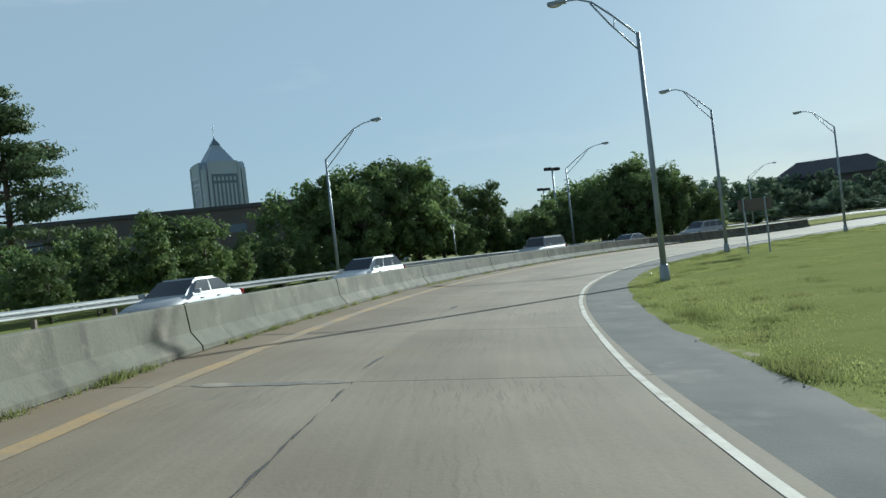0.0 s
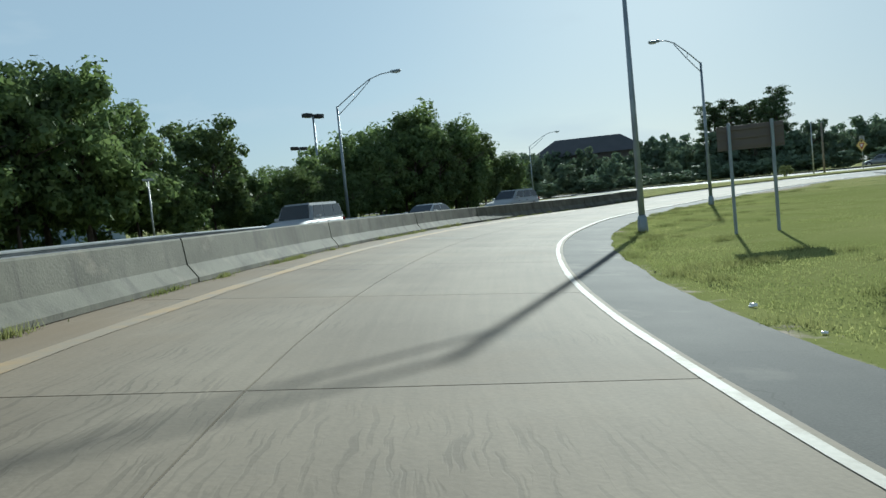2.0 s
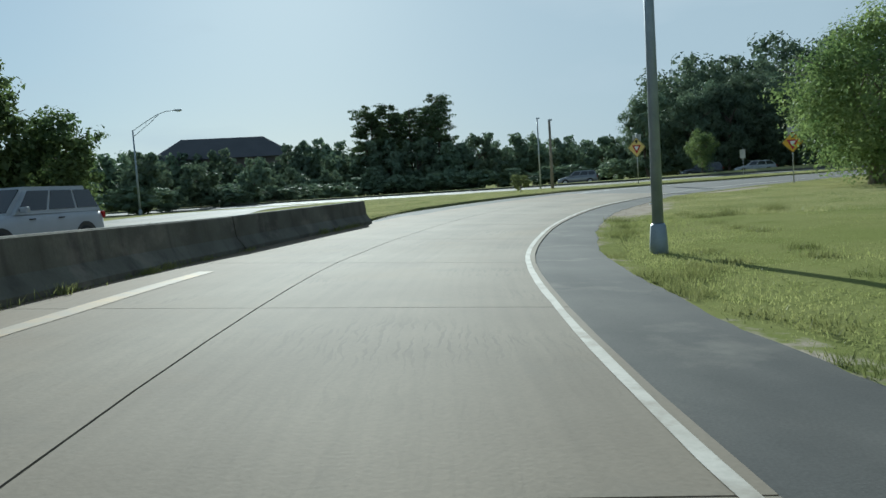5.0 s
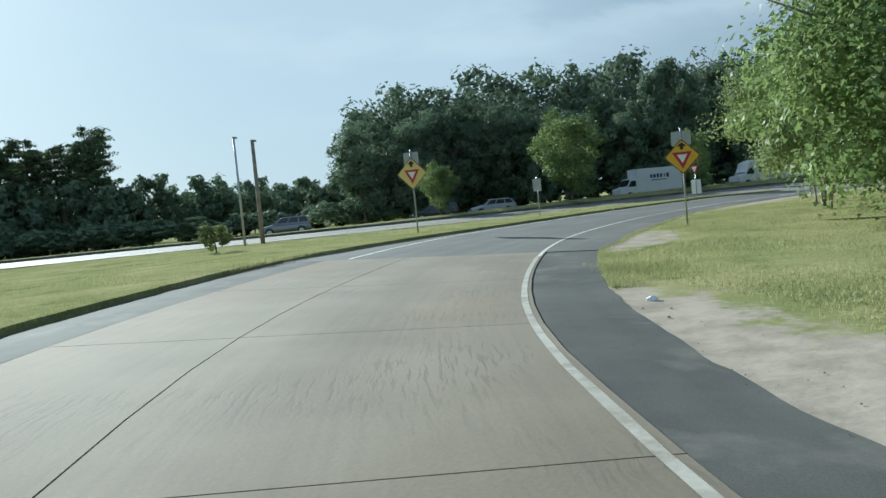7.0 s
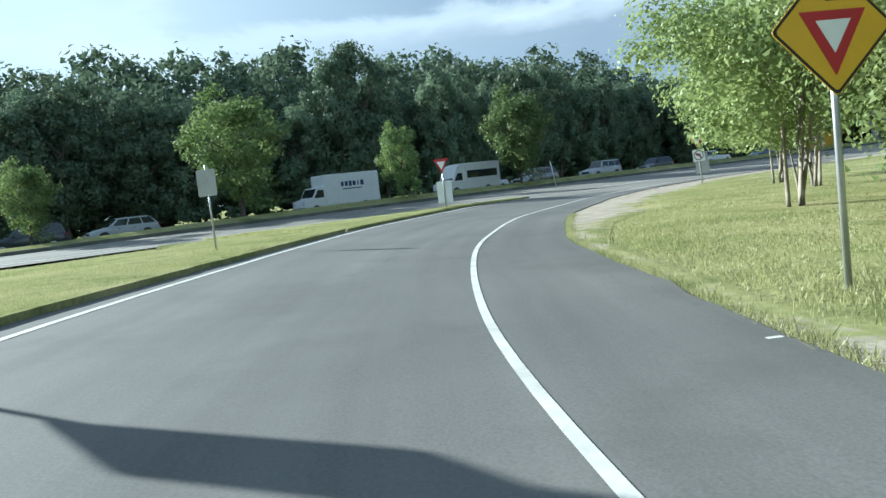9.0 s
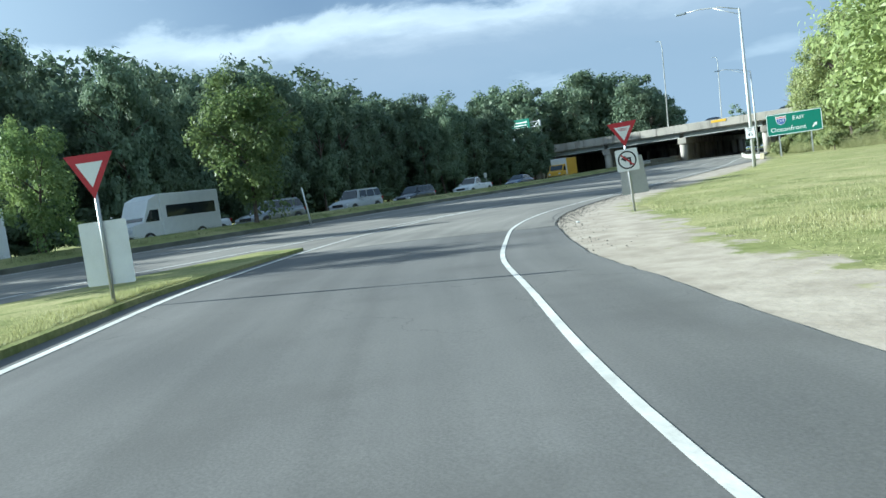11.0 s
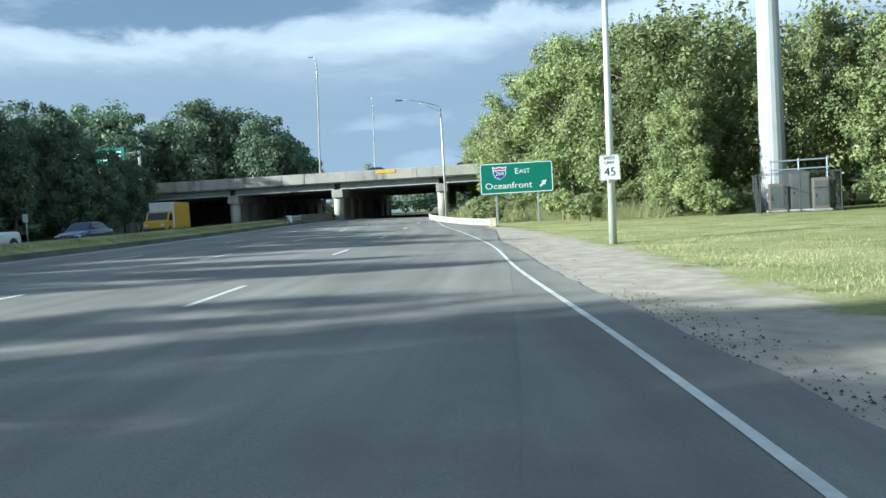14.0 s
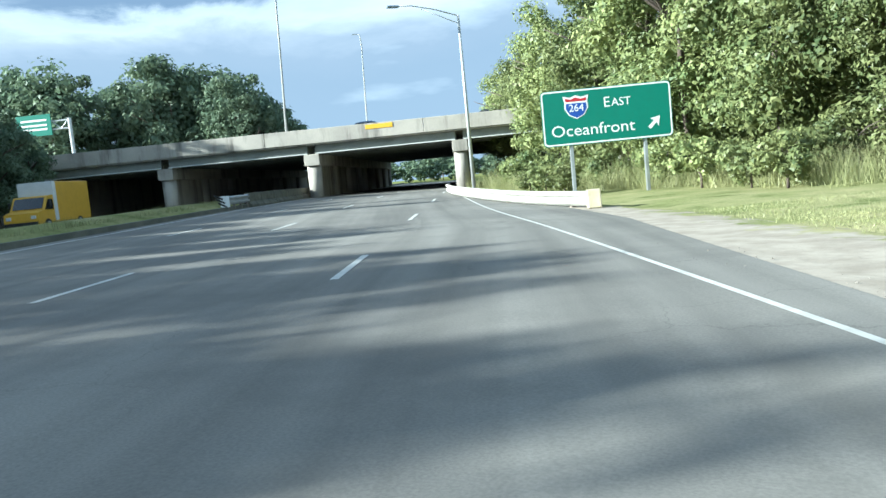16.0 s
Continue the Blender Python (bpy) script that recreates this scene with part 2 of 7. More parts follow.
    mix.operation = "MULTIPLY_ADD"; mix.inputs[1].default_value = -1.2
    L(cut.outputs[0], mix.inputs[0]); L(bump.inputs["Height"].links[0].from_socket, mix.inputs[2])
    L(mix.outputs[0], bump.inputs["Height"])
    bump.inputs["Distance"].default_value = 0.008
    return m


def patchy(m, colour, scale, low, high, stretch=(1, 1, 1), amount=1.0, shift=0.0):
    """Irregular patches of another colour, in metres of the world."""
    nt, b = m.node_tree, m.node_tree.nodes["Principled BSDF"]
    N, L = nt.nodes.new, nt.links.new
    geo, mp, tex, mr, mix = N("ShaderNodeNewGeometry"), N("ShaderNodeMapping"), N("ShaderNodeTexNoise"), N("ShaderNodeMapRange"), N("ShaderNodeMixRGB")
    mp.inputs["Scale"].default_value = stretch
    mp.inputs["Location"].default_value = (shift, shift * 0.7, 0)
    tex.inputs["Scale"].default_value, tex.inputs["Detail"].default_value, tex.inputs["Roughness"].default_value = scale, 6.0, 0.6
    mr.inputs["From Min"].default_value, mr.inputs["From Max"].default_value, mr.inputs["To Max"].default_value = low, high, amount
    L(geo.outputs["Position"], mp.inputs["Vector"]); L(mp.outputs[0], tex.inputs["Vector"]); L(tex.outputs["Fac"], mr.inputs["Value"])
    L(b.inputs["Base Color"].links[0].from_socket, mix.inputs["Color1"])
    mix.inputs["Color2"].default_value = (*colour, 1)
    L(mr.outputs["Result"], mix.inputs["Fac"]); L(mix.outputs[0], b.inputs["Base Color"])
    return m


def soil_edge(m, dirt, pale, wide=1.2, rough=1.6):
    """Bare dirt over the grass: full along the pavement, breaking up towards the outer edge of the strip."""
    nt, b = m.node_tree, m.node_tree.nodes["Principled BSDF"]
    N, L = nt.nodes.new, nt.links.new
    uv, sep, geo = N("ShaderNodeUVMap"), N("ShaderNodeSeparateXYZ"), N("ShaderNodeNewGeometry")
    uv.uv_map = "plan"
    tex, stones = N("ShaderNodeTexNoise"), N("ShaderNodeTexNoise")
    tex.inputs["Scale"].default_value, tex.inputs["Detail"].default_value, tex.inputs["Roughness"].default_value = 1.3, 7.0, 0.65
    stones.inputs["Scale"].default_value, stones.inputs["Detail"].default_value = 2.2, 9.0
    L(uv.outputs["UV"], sep.inputs[0]); L(geo.outputs["Position"], tex.inputs["Vector"]); L(geo.outputs["Position"], stones.inputs["Vector"])
    far, add, mr = N("ShaderNodeMath"), N("ShaderNodeMath"), N("ShaderNodeMapRange")
    far.operation = "DIVIDE"; far.inputs[1].default_value = wide
    add.operation = "MULTIPLY_ADD"; add.inputs[1].default_value = rough
    L(sep.outputs["Y"], far.inputs[0]); L(tex.outputs["Fac"], add.inputs[0]); L(far.outputs[0], add.inputs[2])
    mr.inputs["From Min"].default_value, mr.inputs["From Max"].default_value = 0.5 * rough + 0.42, 0.5 * rough + 0.72
    L(add.outputs[0], mr.inputs["Value"])
    ramp, mix = N("ShaderNodeValToRGB"), N("ShaderNodeMixRGB")
    ramp.color_ramp.elements[0].position, ramp.color_ramp.elements[1].position = 0.35, 0.65
    ramp.color_ramp.elements[0].color, ramp.color_ramp.elements[1].color = (*dirt, 1), (*pale, 1)
    L(stones.outputs["Fac"], ramp.inputs["Fac"])
    L(b.inputs["Base Color"].links[0].from_socket, mix.inputs["Color1"]); L(ramp.outputs["Color"], mix.inputs["Color2"])
    L(mr.outputs["Result"], mix.inputs["Fac"]); L(mix.outputs[0], b.inputs["Base Color"])
    return m


def worn_asphalt(m, cracks=0.6, streaks=0.12):
    """Tyre-polished streaks along the way and a sparse net of cracks, by plan coordinates."""
    nt, b = m.node_tree, m.node_tree.nodes["Principled BSDF"]
    N, L = nt.nodes.new, nt.links.new
    uv, mp, tex = N("ShaderNodeUVMap"), N("ShaderNodeMapping"), N("ShaderNodeTexNoise")
    uv.uv_map = "plan"
    mp.inputs["Scale"].default_value = (0.05, 1.5, 1.0)
    tex.inputs["Scale"].default_value, tex.inputs["Detail"].default_value = 1.0, 4.0
    L(uv.outputs["UV"], mp.inputs["Vector"]); L(mp.outputs[0], tex.inputs["Vector"])
    st = N("ShaderNodeMapRange")
    st.inputs["From Min"].default_value, st.inputs["From Max"].default_value = 0.3, 0.7
    st.inputs["To Min"].default_value, st.inputs["To Max"].default_value = 1 - streaks, 1 + streaks
    L(tex.outputs["Fac"], st.inputs["Value"])
    geo, bend, warp, vor, line, mask, thin = N("ShaderNodeNewGeometry"), N("ShaderNodeTexNoise"), N("ShaderNodeVectorMath"), N("ShaderNodeTexVoronoi"), N("ShaderNodeMapRange"), N("ShaderNodeTexNoise"), N("ShaderNodeMapRange")
    bend.inputs["Scale"].default_value, bend.inputs["Detail"].default_value = 1.4, 5.0
    warp.operation = "MULTIPLY_ADD"; warp.inputs[1].default_value = (0.9, 0.9, 0.9)
    L(geo.outputs["Position"], bend.inputs["Vector"]); L(bend.outputs["Color"], warp.inputs[0]); L(geo.outputs["Position"], warp.inputs[2])
    vor.feature = "DISTANCE_TO_EDGE"; vor.inputs["Scale"].default_value = 0.3
    L(warp.outputs[0], vor.inputs["Vector"])
    line.inputs["From Min"].default_value, line.inputs["From Max"].default_value = 0.0, 0.0035
    line.inputs["To Min"].default_value, line.inputs["To Max"].default_value = 1.0, 0.0
    L(vor.outputs["Distance"], line.inputs["Value"])
    mask.inputs["Scale"].default_value = 0.16
    L(geo.outputs["Position"], mask.inputs["Vector"])
    thin.inputs["From Min"].default_value, thin.inputs["From Max"].default_value, thin.inputs["To Max"].default_value = 0.5, 0.6, cracks
    L(mask.outputs["Fac"], thin.inputs["Value"])
    cr = N("ShaderNodeMath"); cr.operation = "MULTIPLY"; L(line.outputs["Result"], cr.inputs[0]); L(thin.outputs["Result"], cr.inputs[1])
    inv = N("ShaderNodeMath"); inv.operation = "SUBTRACT"; inv.inputs[0].default_value = 1.0; L(cr.outputs[0], inv.inputs[1])
    k = N("ShaderNodeMath"); k.operation = "MULTIPLY"; L(inv.outputs[0], k.inputs[0]); L(st.outputs["Result"], k.inputs[1])
    sc = N("ShaderNodeVectorMath"); sc.operation = "SCALE"
    L(b.inputs["Base Color"].links[0].from_socket, sc.inputs[0]); L(k.outputs[0], sc.inputs["Scale"]); L(sc.outputs["Vector"], b.inputs["Base Color"])
    return m


def green_turf(m, colour, start, end):
    """Greener turf towards the inner side of the loop."""
    nt, b = m.node_tree, m.node_tree.nodes["Principled BSDF"]
    N, L = nt.nodes.new, nt.links.new
    geo, along, blot, edge, mr, mix = N("ShaderNodeNewGeometry"), N("ShaderNodeVectorMath"), N("ShaderNodeTexNoise"), N("ShaderNodeMath"), N("ShaderNodeMapRange"), N("ShaderNodeMixRGB")
    along.operation = "DOT_PRODUCT"; along.inputs[1].default_value = (0.7, 0.7, 0)
    L(geo.outputs["Position"], along.inputs[0])
    blot.inputs["Scale"].default_value, blot.inputs["Detail"].default_value = 0.25, 5.0
    L(geo.outputs["Position"], blot.inputs["Vector"])
    edge.operation = "MULTIPLY_ADD"; edge.inputs[1].default_value = 14.0
    L(blot.outputs["Fac"], edge.inputs[0]); L(along.outputs["Value"], edge.inputs[2])
    mr.inputs["From Min"].default_value, mr.inputs["From Max"].default_value, mr.inputs["To Min"].default_value, mr.inputs["To Max"].default_value = start, end, 0.75, 0.0
    L(edge.outputs[0], mr.inputs["Value"]); L(mr.outputs["Result"], mix.inputs["Fac"])
    L(b.inputs["Base Color"].links[0].from_socket, mix.inputs["Color1"]); mix.inputs["Color2"].default_value = (*colour, 1)
    L(mix.outputs[0], b.inputs["Base Color"])
    return m


M_GRASS = material("grass_ground", (0.235, 0.245, 0.1), 0.95, (0.35, 0.325, 0.165), scale=0.35, fine=12, vary=0.5, bump=0.5, bump_dist=0.04, spec=0.0)
patchy(patchy(M_GRASS, (0.105, 0.135, 0.042), 0.8, 0.52, 0.70, amount=0.8), (0.44, 0.385, 0.21), 0.3, 0.53, 0.7, amount=0.6, shift=31)
green_turf(M_GRASS, (0.17, 0.188, 0.058), 72, 92)
M_BLADE_GREEN = leafy("green_grass_blade", (0.165, 0.195, 0.06), (0.36, 0.36, 0.145), 0.45, 0.3)
M_BLADE = leafy("grass_blade", (0.225, 0.245, 0.1), (0.42, 0.4, 0.2), 0.36, 0.3)
M_CONCRETE = worn_concrete(material("ramp_concrete", (0.235, 0.2, 0.15), 0.88, (0.182, 0.152, 0.113), scale=0.5, fine=30, vary=0.12, bump=0.25, rand=0.06, spec=0.2))
patchy(M_CONCRETE, (0.225, 0.17, 0.105), 0.35, 0.54, 0.74, amount=0.45, shift=5); patchy(M_CONCRETE, (0.155, 0.14, 0.115), 0.7, 0.6, 0.72, amount=0.4, shift=55)
M_JOINT = material("joint_sealant", (0.05, 0.045, 0.04), 0.8, vary=0.3)
M_ASPHALT = material("asphalt", (0.135, 0.131, 0.124), 0.85, (0.172, 0.165, 0.153), scale=0.25, fine=48, vary=0.28, bump=0.2, bump_dist=0.006, spec=0.14)
M_ASPHALT_OLD = material("worn_asphalt", (0.195, 0.182, 0.162), 0.85, (0.262, 0.243, 0.212), scale=0.2, fine=48, vary=0.28, bump=0.2, bump_dist=0.006, spec=0.14)
M_SHOULDER = material("shoulder_asphalt", (0.07, 0.071, 0.068), 0.9, (0.115, 0.112, 0.102), scale=0.7, fine=60, vary=0.26, bump=0.25, bump_dist=0.006, spec=0.14)
worn_asphalt(M_ASPHALT, 0.28, 0.15); worn_asphalt(M_ASPHALT_OLD, 0.28, 0.18)
patchy(M_ASPHALT, (0.105, 0.1, 0.093), 0.5, 0.52, 0.7, amount=0.5, shift=3); patchy(M_ASPHALT_OLD, (0.14, 0.13, 0.115), 0.45, 0.52, 0.7, amount=0.5, shift=12)
patchy(M_SHOULDER, (0.21, 0.195, 0.165), 0.8, 0.55, 0.7, amount=0.6); worn_asphalt(M_SHOULDER, 0.35, 0.12)
M_SHOULDER_STONE = material("stone_crumbs", (0.085, 0.078, 0.068), 0.95, (0.2, 0.178, 0.148), scale=2.0, fine=30, vary=0.3, bump=0.2, island=0.3, spec=0.1)
M_TAR = patchy(material("worn_tar_patch", (0.12, 0.112, 0.095), 0.85, (0.19, 0.17, 0.135), scale=2.0, fine=30, vary=0.2, bump=0.15), (0.33, 0.275, 0.2), 1.8, 0.5, 0.62, amount=0.7)
M_WHITE = material("white_road_paint", (0.68, 0.66, 0.60), 0.6, (0.5, 0.48, 0.43), scale=3.0, fine=25, vary=0.12, bump=0.1)
M_WHITE_WORN = patchy(material("worn_white_paint", (0.46, 0.43, 0.37), 0.8, (0.36, 0.33, 0.275), scale=3.0, fine=25, vary=0.14, bump=0.1), (0.25, 0.215, 0.165), 2.4, 0.5, 0.64, amount=0.8)
M_YELLOW = patchy(material("faded_yellow_paint", (0.36, 0.235, 0.095), 0.8, (0.31, 0.225, 0.12), scale=1.2, fine=20, vary=0.25, bump=0.1), (0.235, 0.195, 0.14), 1.3, 0.42, 0.6, amount=0.9)
M_SOIL = material("bare_verge_soil", (0.235, 0.245, 0.1), 0.95, (0.35, 0.325, 0.165), scale=0.35, fine=9, vary=0.25, bump=0.4, bump_dist=0.02, spec=0.0)
patchy(patchy(M_SOIL, (0.105, 0.135, 0.042), 0.8, 0.52, 0.70, amount=0.8), (0.44, 0.385, 0.21), 0.3, 0.53, 0.7, amount=0.6, shift=31)
green_turf(M_SOIL, (0.17, 0.188, 0.058), 72, 92)
soil_edge(M_SOIL, (0.33, 0.283, 0.228), (0.44, 0.382, 0.312), 1.7, 2.6)
M_BARRIER = material("barrier_concrete", (0.135, 0.13, 0.098), 0.9, (0.078, 0.075, 0.054), scale=1.3, fine=30, vary=0.16, bump=0.25, rand=0.06, low=0.42, high=0.72)
patchy(patchy(M_BARRIER, (0.06, 0.056, 0.045), 1.0, 0.53, 0.66, (2.6, 2.6, 0.3), 0.7), (0.23, 0.2, 0.155), 1.0, 0.56, 0.68, (1.1, 1.1, 1.6), 0.6, 17)
M_BRIDGE = material("bridge_concrete", (0.47, 0.425, 0.36), 0.85, (0.32, 0.29, 0.25), scale=0.35, fine=12, vary=0.15, bump=0.2)
patchy(patchy(M_BRIDGE, (0.11, 0.10, 0.085), 0.6, 0.52, 0.68, (1.6, 1.6, 0.25), 0.75), (0.5, 0.46, 0.39), 0.4, 0.55, 0.7, amount=0.5, shift=9)
M_FENCE = plain("dark_coated_steel", (0.06, 0.065, 0.065), 0.5, 0.3)
# kerb concrete darkened to carry the shade on its side face
M_KERB = material("shade_dark_kerb_concrete", (0.16, 0.155, 0.125), 0.9, (0.075, 0.078, 0.06), scale=0.8, fine=14, vary=0.25, bump=0.2)
M_GALV = material("galvanised_steel", (0.48, 0.49, 0.49), 0.45, (0.38, 0.39, 0.39), scale=2, fine=30, vary=0.12, bump=0.05, metal=0.7)
M_POLE = material("weathered_pole_steel", (0.30, 0.34, 0.375), 0.5, (0.225, 0.26, 0.29), scale=2, fine=30, vary=0.15, bump=0.05, metal=0.45)
M_LIGHTPOLE = material("pale_aluminium", (0.58, 0.58, 0.55), 0.45, (0.48, 0.48, 0.46), scale=1.5, fine=30, vary=0.1, bump=0.03, metal=0.35)
# pale colour stands for sunlight caught along the front girder's bottom flange
M_FLANGE = plain("lit_flange_steel", (0.6, 0.6, 0.56), 0.5)
M_GIRDER = material("girder_paint", (0.27, 0.28, 0.255), 0.6, (0.2, 0.205, 0.185), scale=0.8, fine=14, vary=0.15, bump=0.08)
M_RAIL = material("chalky_rail_steel", (0.42, 0.41, 0.36), 0.7, (0.3, 0.285, 0.24), scale=1.6, fine=18, vary=0.2, bump=0.1)
M_TERMINAL = material("terminal_paint", (0.62, 0.55, 0.36), 0.6, (0.45, 0.38, 0.25), scale=2.5, fine=20, vary=0.2, bump=0.15)
M_SIGN_GREEN = plain("sign_green", (0.016, 0.165, 0.108), 0.45)
M_SIGN_WHITE = plain("sign_white", (0.80, 0.80, 0.78), 0.45)
M_SIGN_YELLOW = plain("sign_yellow", (0.72, 0.42, 0.02), 0.45)
M_SIGN_FADED = plain("sun_faded_sign_yellow", (0.74, 0.55, 0.17), 0.5)
M_SIGN_RED = plain("sign_red", (0.42, 0.02, 0.03), 0.45)
M_SIGN_BLUE = plain("sign_blue", (0.02, 0.07, 0.32), 0.45)
M_SIGN_BLACK = plain("sign_black", (0.015, 0.015, 0.015), 0.5)
M_SIGN_BACK = material("bare_aluminium_back", (0.42, 0.42, 0.41), 0.5, scale=2, fine=20, vary=0.15, bump=0.03, metal=0.5)
M_SIGN_BROWN = material("sign_back_brown", (0.14, 0.115, 0.10), 0.6, scale=2, vary=0.15, bump=0.03)
M_BARK = material("bark", (0.13, 0.10, 0.075), 0.95, (0.07, 0.055, 0.045), scale=3, fine=18, vary=0.35, bump=0.8, bump_dist=0.04)
M_BARK_PALE = material("pale_bark", (0.30, 0.26, 0.21), 0.9, (0.18, 0.15, 0.12), scale=3, fine=18, vary=0.3, bump=0.6, bump_dist=0.03)
M_LEAF = leafy("broad_leaves", (0.1, 0.155, 0.052), (0.25, 0.305, 0.11), 0.44)
M_LEAF_HEDGE = leafy("roadside_leaves", (0.07, 0.113, 0.041), (0.19, 0.24, 0.085), 0.38)
M_LEAF_LIGHT = leafy("light_leaves", (0.095, 0.138, 0.055), (0.335, 0.355, 0.145), 0.36, 0.45)
M_LEAF_MID = leafy("sunlit_leaves", (0.135, 0.185, 0.065), (0.33, 0.375, 0.15), 0.42)
M_LEAF_DARK = leafy("dark_leaves", (0.115, 0.165, 0.105), (0.205, 0.25, 0.15), 0.3, 0.22)
M_NEEDLE = leafy("pine_needles", (0.075, 0.115, 0.055), (0.14, 0.18, 0.08), 0.3)
# distance haze is mixed into this stone colour as pale blue-grey
M_TOWER = material("hazed_tower_stone", (0.37, 0.44, 0.53), 0.7, (0.31, 0.37, 0.45), scale=0.05, fine=2, vary=0.08, bump=0.05)
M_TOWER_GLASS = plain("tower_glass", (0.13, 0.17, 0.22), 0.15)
# tan wall colour taken down to hold the shade of the side away from the sun
M_BRICK_WALL = material("shade_dark_tan_wall", (0.13, 0.115, 0.105), 0.85, scale=0.2, fine=3, vary=0.12, bump=0.1)
M_ROOF = material("dark_roof", (0.08, 0.08, 0.085), 0.8, scale=0.4, fine=5, vary=0.15, bump=0.1)
M_RUBBER = plain("tyre_rubber", (0.02, 0.02, 0.02), 0.8)
M_RIM = plain("alloy_rim", (0.45, 0.45, 0.46), 0.3, 0.8)
M_GLASS = plain("car_glass", (0.02, 0.025, 0.03), 0.06, 0.0, 0.7)
M_LAMP_FRONT = plain("headlight_glass", (0.6, 0.62, 0.65), 0.1)
M_LAMP_REAR = plain("tail_light_red", (0.35, 0.01, 0.01), 0.2)
M_TRIM = plain("black_trim", (0.025, 0.025, 0.025), 0.5)
M_SILVER = plain("silver_car_paint", (0.42, 0.43, 0.44), 0.55, 0.15, 0.3)
M_CARWHITE = plain("white_car_paint", (0.68, 0.68, 0.67), 0.45, coat=0.3)
M_CABINET = material("grey_cabinet_paint", (0.075, 0.078, 0.078), 0.6, (0.05, 0.054, 0.054), scale=2, fine=20, vary=0.12, bump=0.03)
M_CARDARK = plain("dark_car_paint", (0.03, 0.035, 0.045), 0.3, 0.3, coat=0.8)
M_CARGREY = plain("grey_car_paint", (0.20, 0.21, 0.22), 0.3, 0.5, coat=0.8)
M_CARBLUE = plain("blue_car_paint", (0.03, 0.05, 0.11), 0.3, 0.4, coat=0.8)
M_CARYELLOW = plain("yellow_truck_paint", (0.62, 0.36, 0.03), 0.45)
M_LOGO = plain("lettering_blue", (0.02, 0.04, 0.12), 0.5)
M_LENS = plain("lamp_lens", (0.55, 0.56, 0.55), 0.25)
M_MONOPOLE = material("monopole_paint", (0.37, 0.375, 0.37), 0.55, (0.31, 0.315, 0.31), scale=0.6, fine=10, vary=0.06, bump=0.03)
M_YELLOW_SIGN = plain("yellow_plate", (0.75, 0.45, 0.03), 0.5)

# ---- building helpers ----
def part(name, bm, mat, parent=None, label="", smooth=False, at=None):
    """Links a bmesh as one mesh object, under a thing or part if given."""
    me = bpy.data.meshes.new(name)
    bm.to_mesh(me)
    bm.free()
    if smooth:
        me.polygons.foreach_set("use_smooth", [True] * len(me.polygons))
    for one in mat if isinstance(mat, (list, tuple)) else [mat]:
        me.materials.append(one)
    ob = new(name, me)
    if parent:
        ob.parent = parent
    if at is not None:
        ob.matrix_basis = at
    if label:
        ob["label"] = label
    return ob


def mesh_part(name, verts, faces, mat, parent=None, label="", smooth=False):
    me = bpy.data.meshes.new(name)
    me.from_pydata([tuple(v) for v in verts], [], [tuple(f) for f in faces])
    me.update()
    if smooth:
        me.polygons.foreach_set("use_smooth", [True] * len(me.polygons))
    me.materials.append(mat)
    ob = new(name, me)
    if parent:
        ob.parent = parent
    if label:
        ob["label"] = label
    return ob


def thing(name, m, label, category, group="", kind=""):
    ob = new(name)
    ob.matrix_basis = m
    ob.empty_display_size = 0.3
    return tagged(ob, label, category, group, kind)


def box(bm, sx, sy, sz, at=(0, 0, 0), turn=None, bevel=0.0):
    """A box of the given sizes round at, with its edges rounded."""
    made = bmesh.ops.create_cube(bm, size=1.0)["verts"]
    m = Matrix.Translation(at) @ (turn or Matrix()) @ Matrix.Diagonal((sx, sy, sz, 1))
    bmesh.ops.transform(bm, matrix=m, verts=made)
    if bevel:
        edges = list({e for v in made for e in v.link_edges})
        bmesh.ops.bevel(bm, geom=edges, offset=bevel, segments=2, affect="EDGES", profile=0.6)
    return bm


def tube(bm, points, radii, sides=10, caps=True):
    """A round tube through points, with a radius at each."""
    rings = []
    pts = [Vector(p) for p in points]
    for i, p in enumerate(pts):
        way = (pts[min(i + 1, len(pts) - 1)] - pts[max(i - 1, 0)]).normalized()
        q = way.to_track_quat("Z", "Y")
        r = radii[i] if isinstance(radii, (list, tuple)) else radii
        rings.append([bm.verts.new(p + q @ Vector((r * math.cos(a), r * math.sin(a), 0))) for a in (2 * math.pi * k / sides for k in range(sides))])
    for a, b in zip(rings, rings[1:]):
        for k in range(sides):
            bm.faces.new((a[k], a[(k + 1) % sides], b[(k + 1) % sides], b[k]))
    if caps:
        bm.faces.new(list(reversed(rings[0])))
        bm.faces.new(rings[-1])
    return bm


def prism(bm, outline, depth, m=None):
    """A flat outline (x, z) given a thickness along y."""
    m = m or Matrix()
    front = [bm.verts.new(m @ Vector((x, -depth / 2, z))) for x, z in outline]
    back = [bm.verts.new(m @ Vector((x, depth / 2, z))) for x, z in outline]
    bm.faces.new(front)
    bm.faces.new(list(reversed(back)))
    for i in range(len(outline)):
        j = (i + 1) % len(outline)
        bm.faces.new((front[j], front[i], back[i], back[j]))
    bmesh.ops.recalc_face_normals(bm, faces=bm.faces)
    return bm


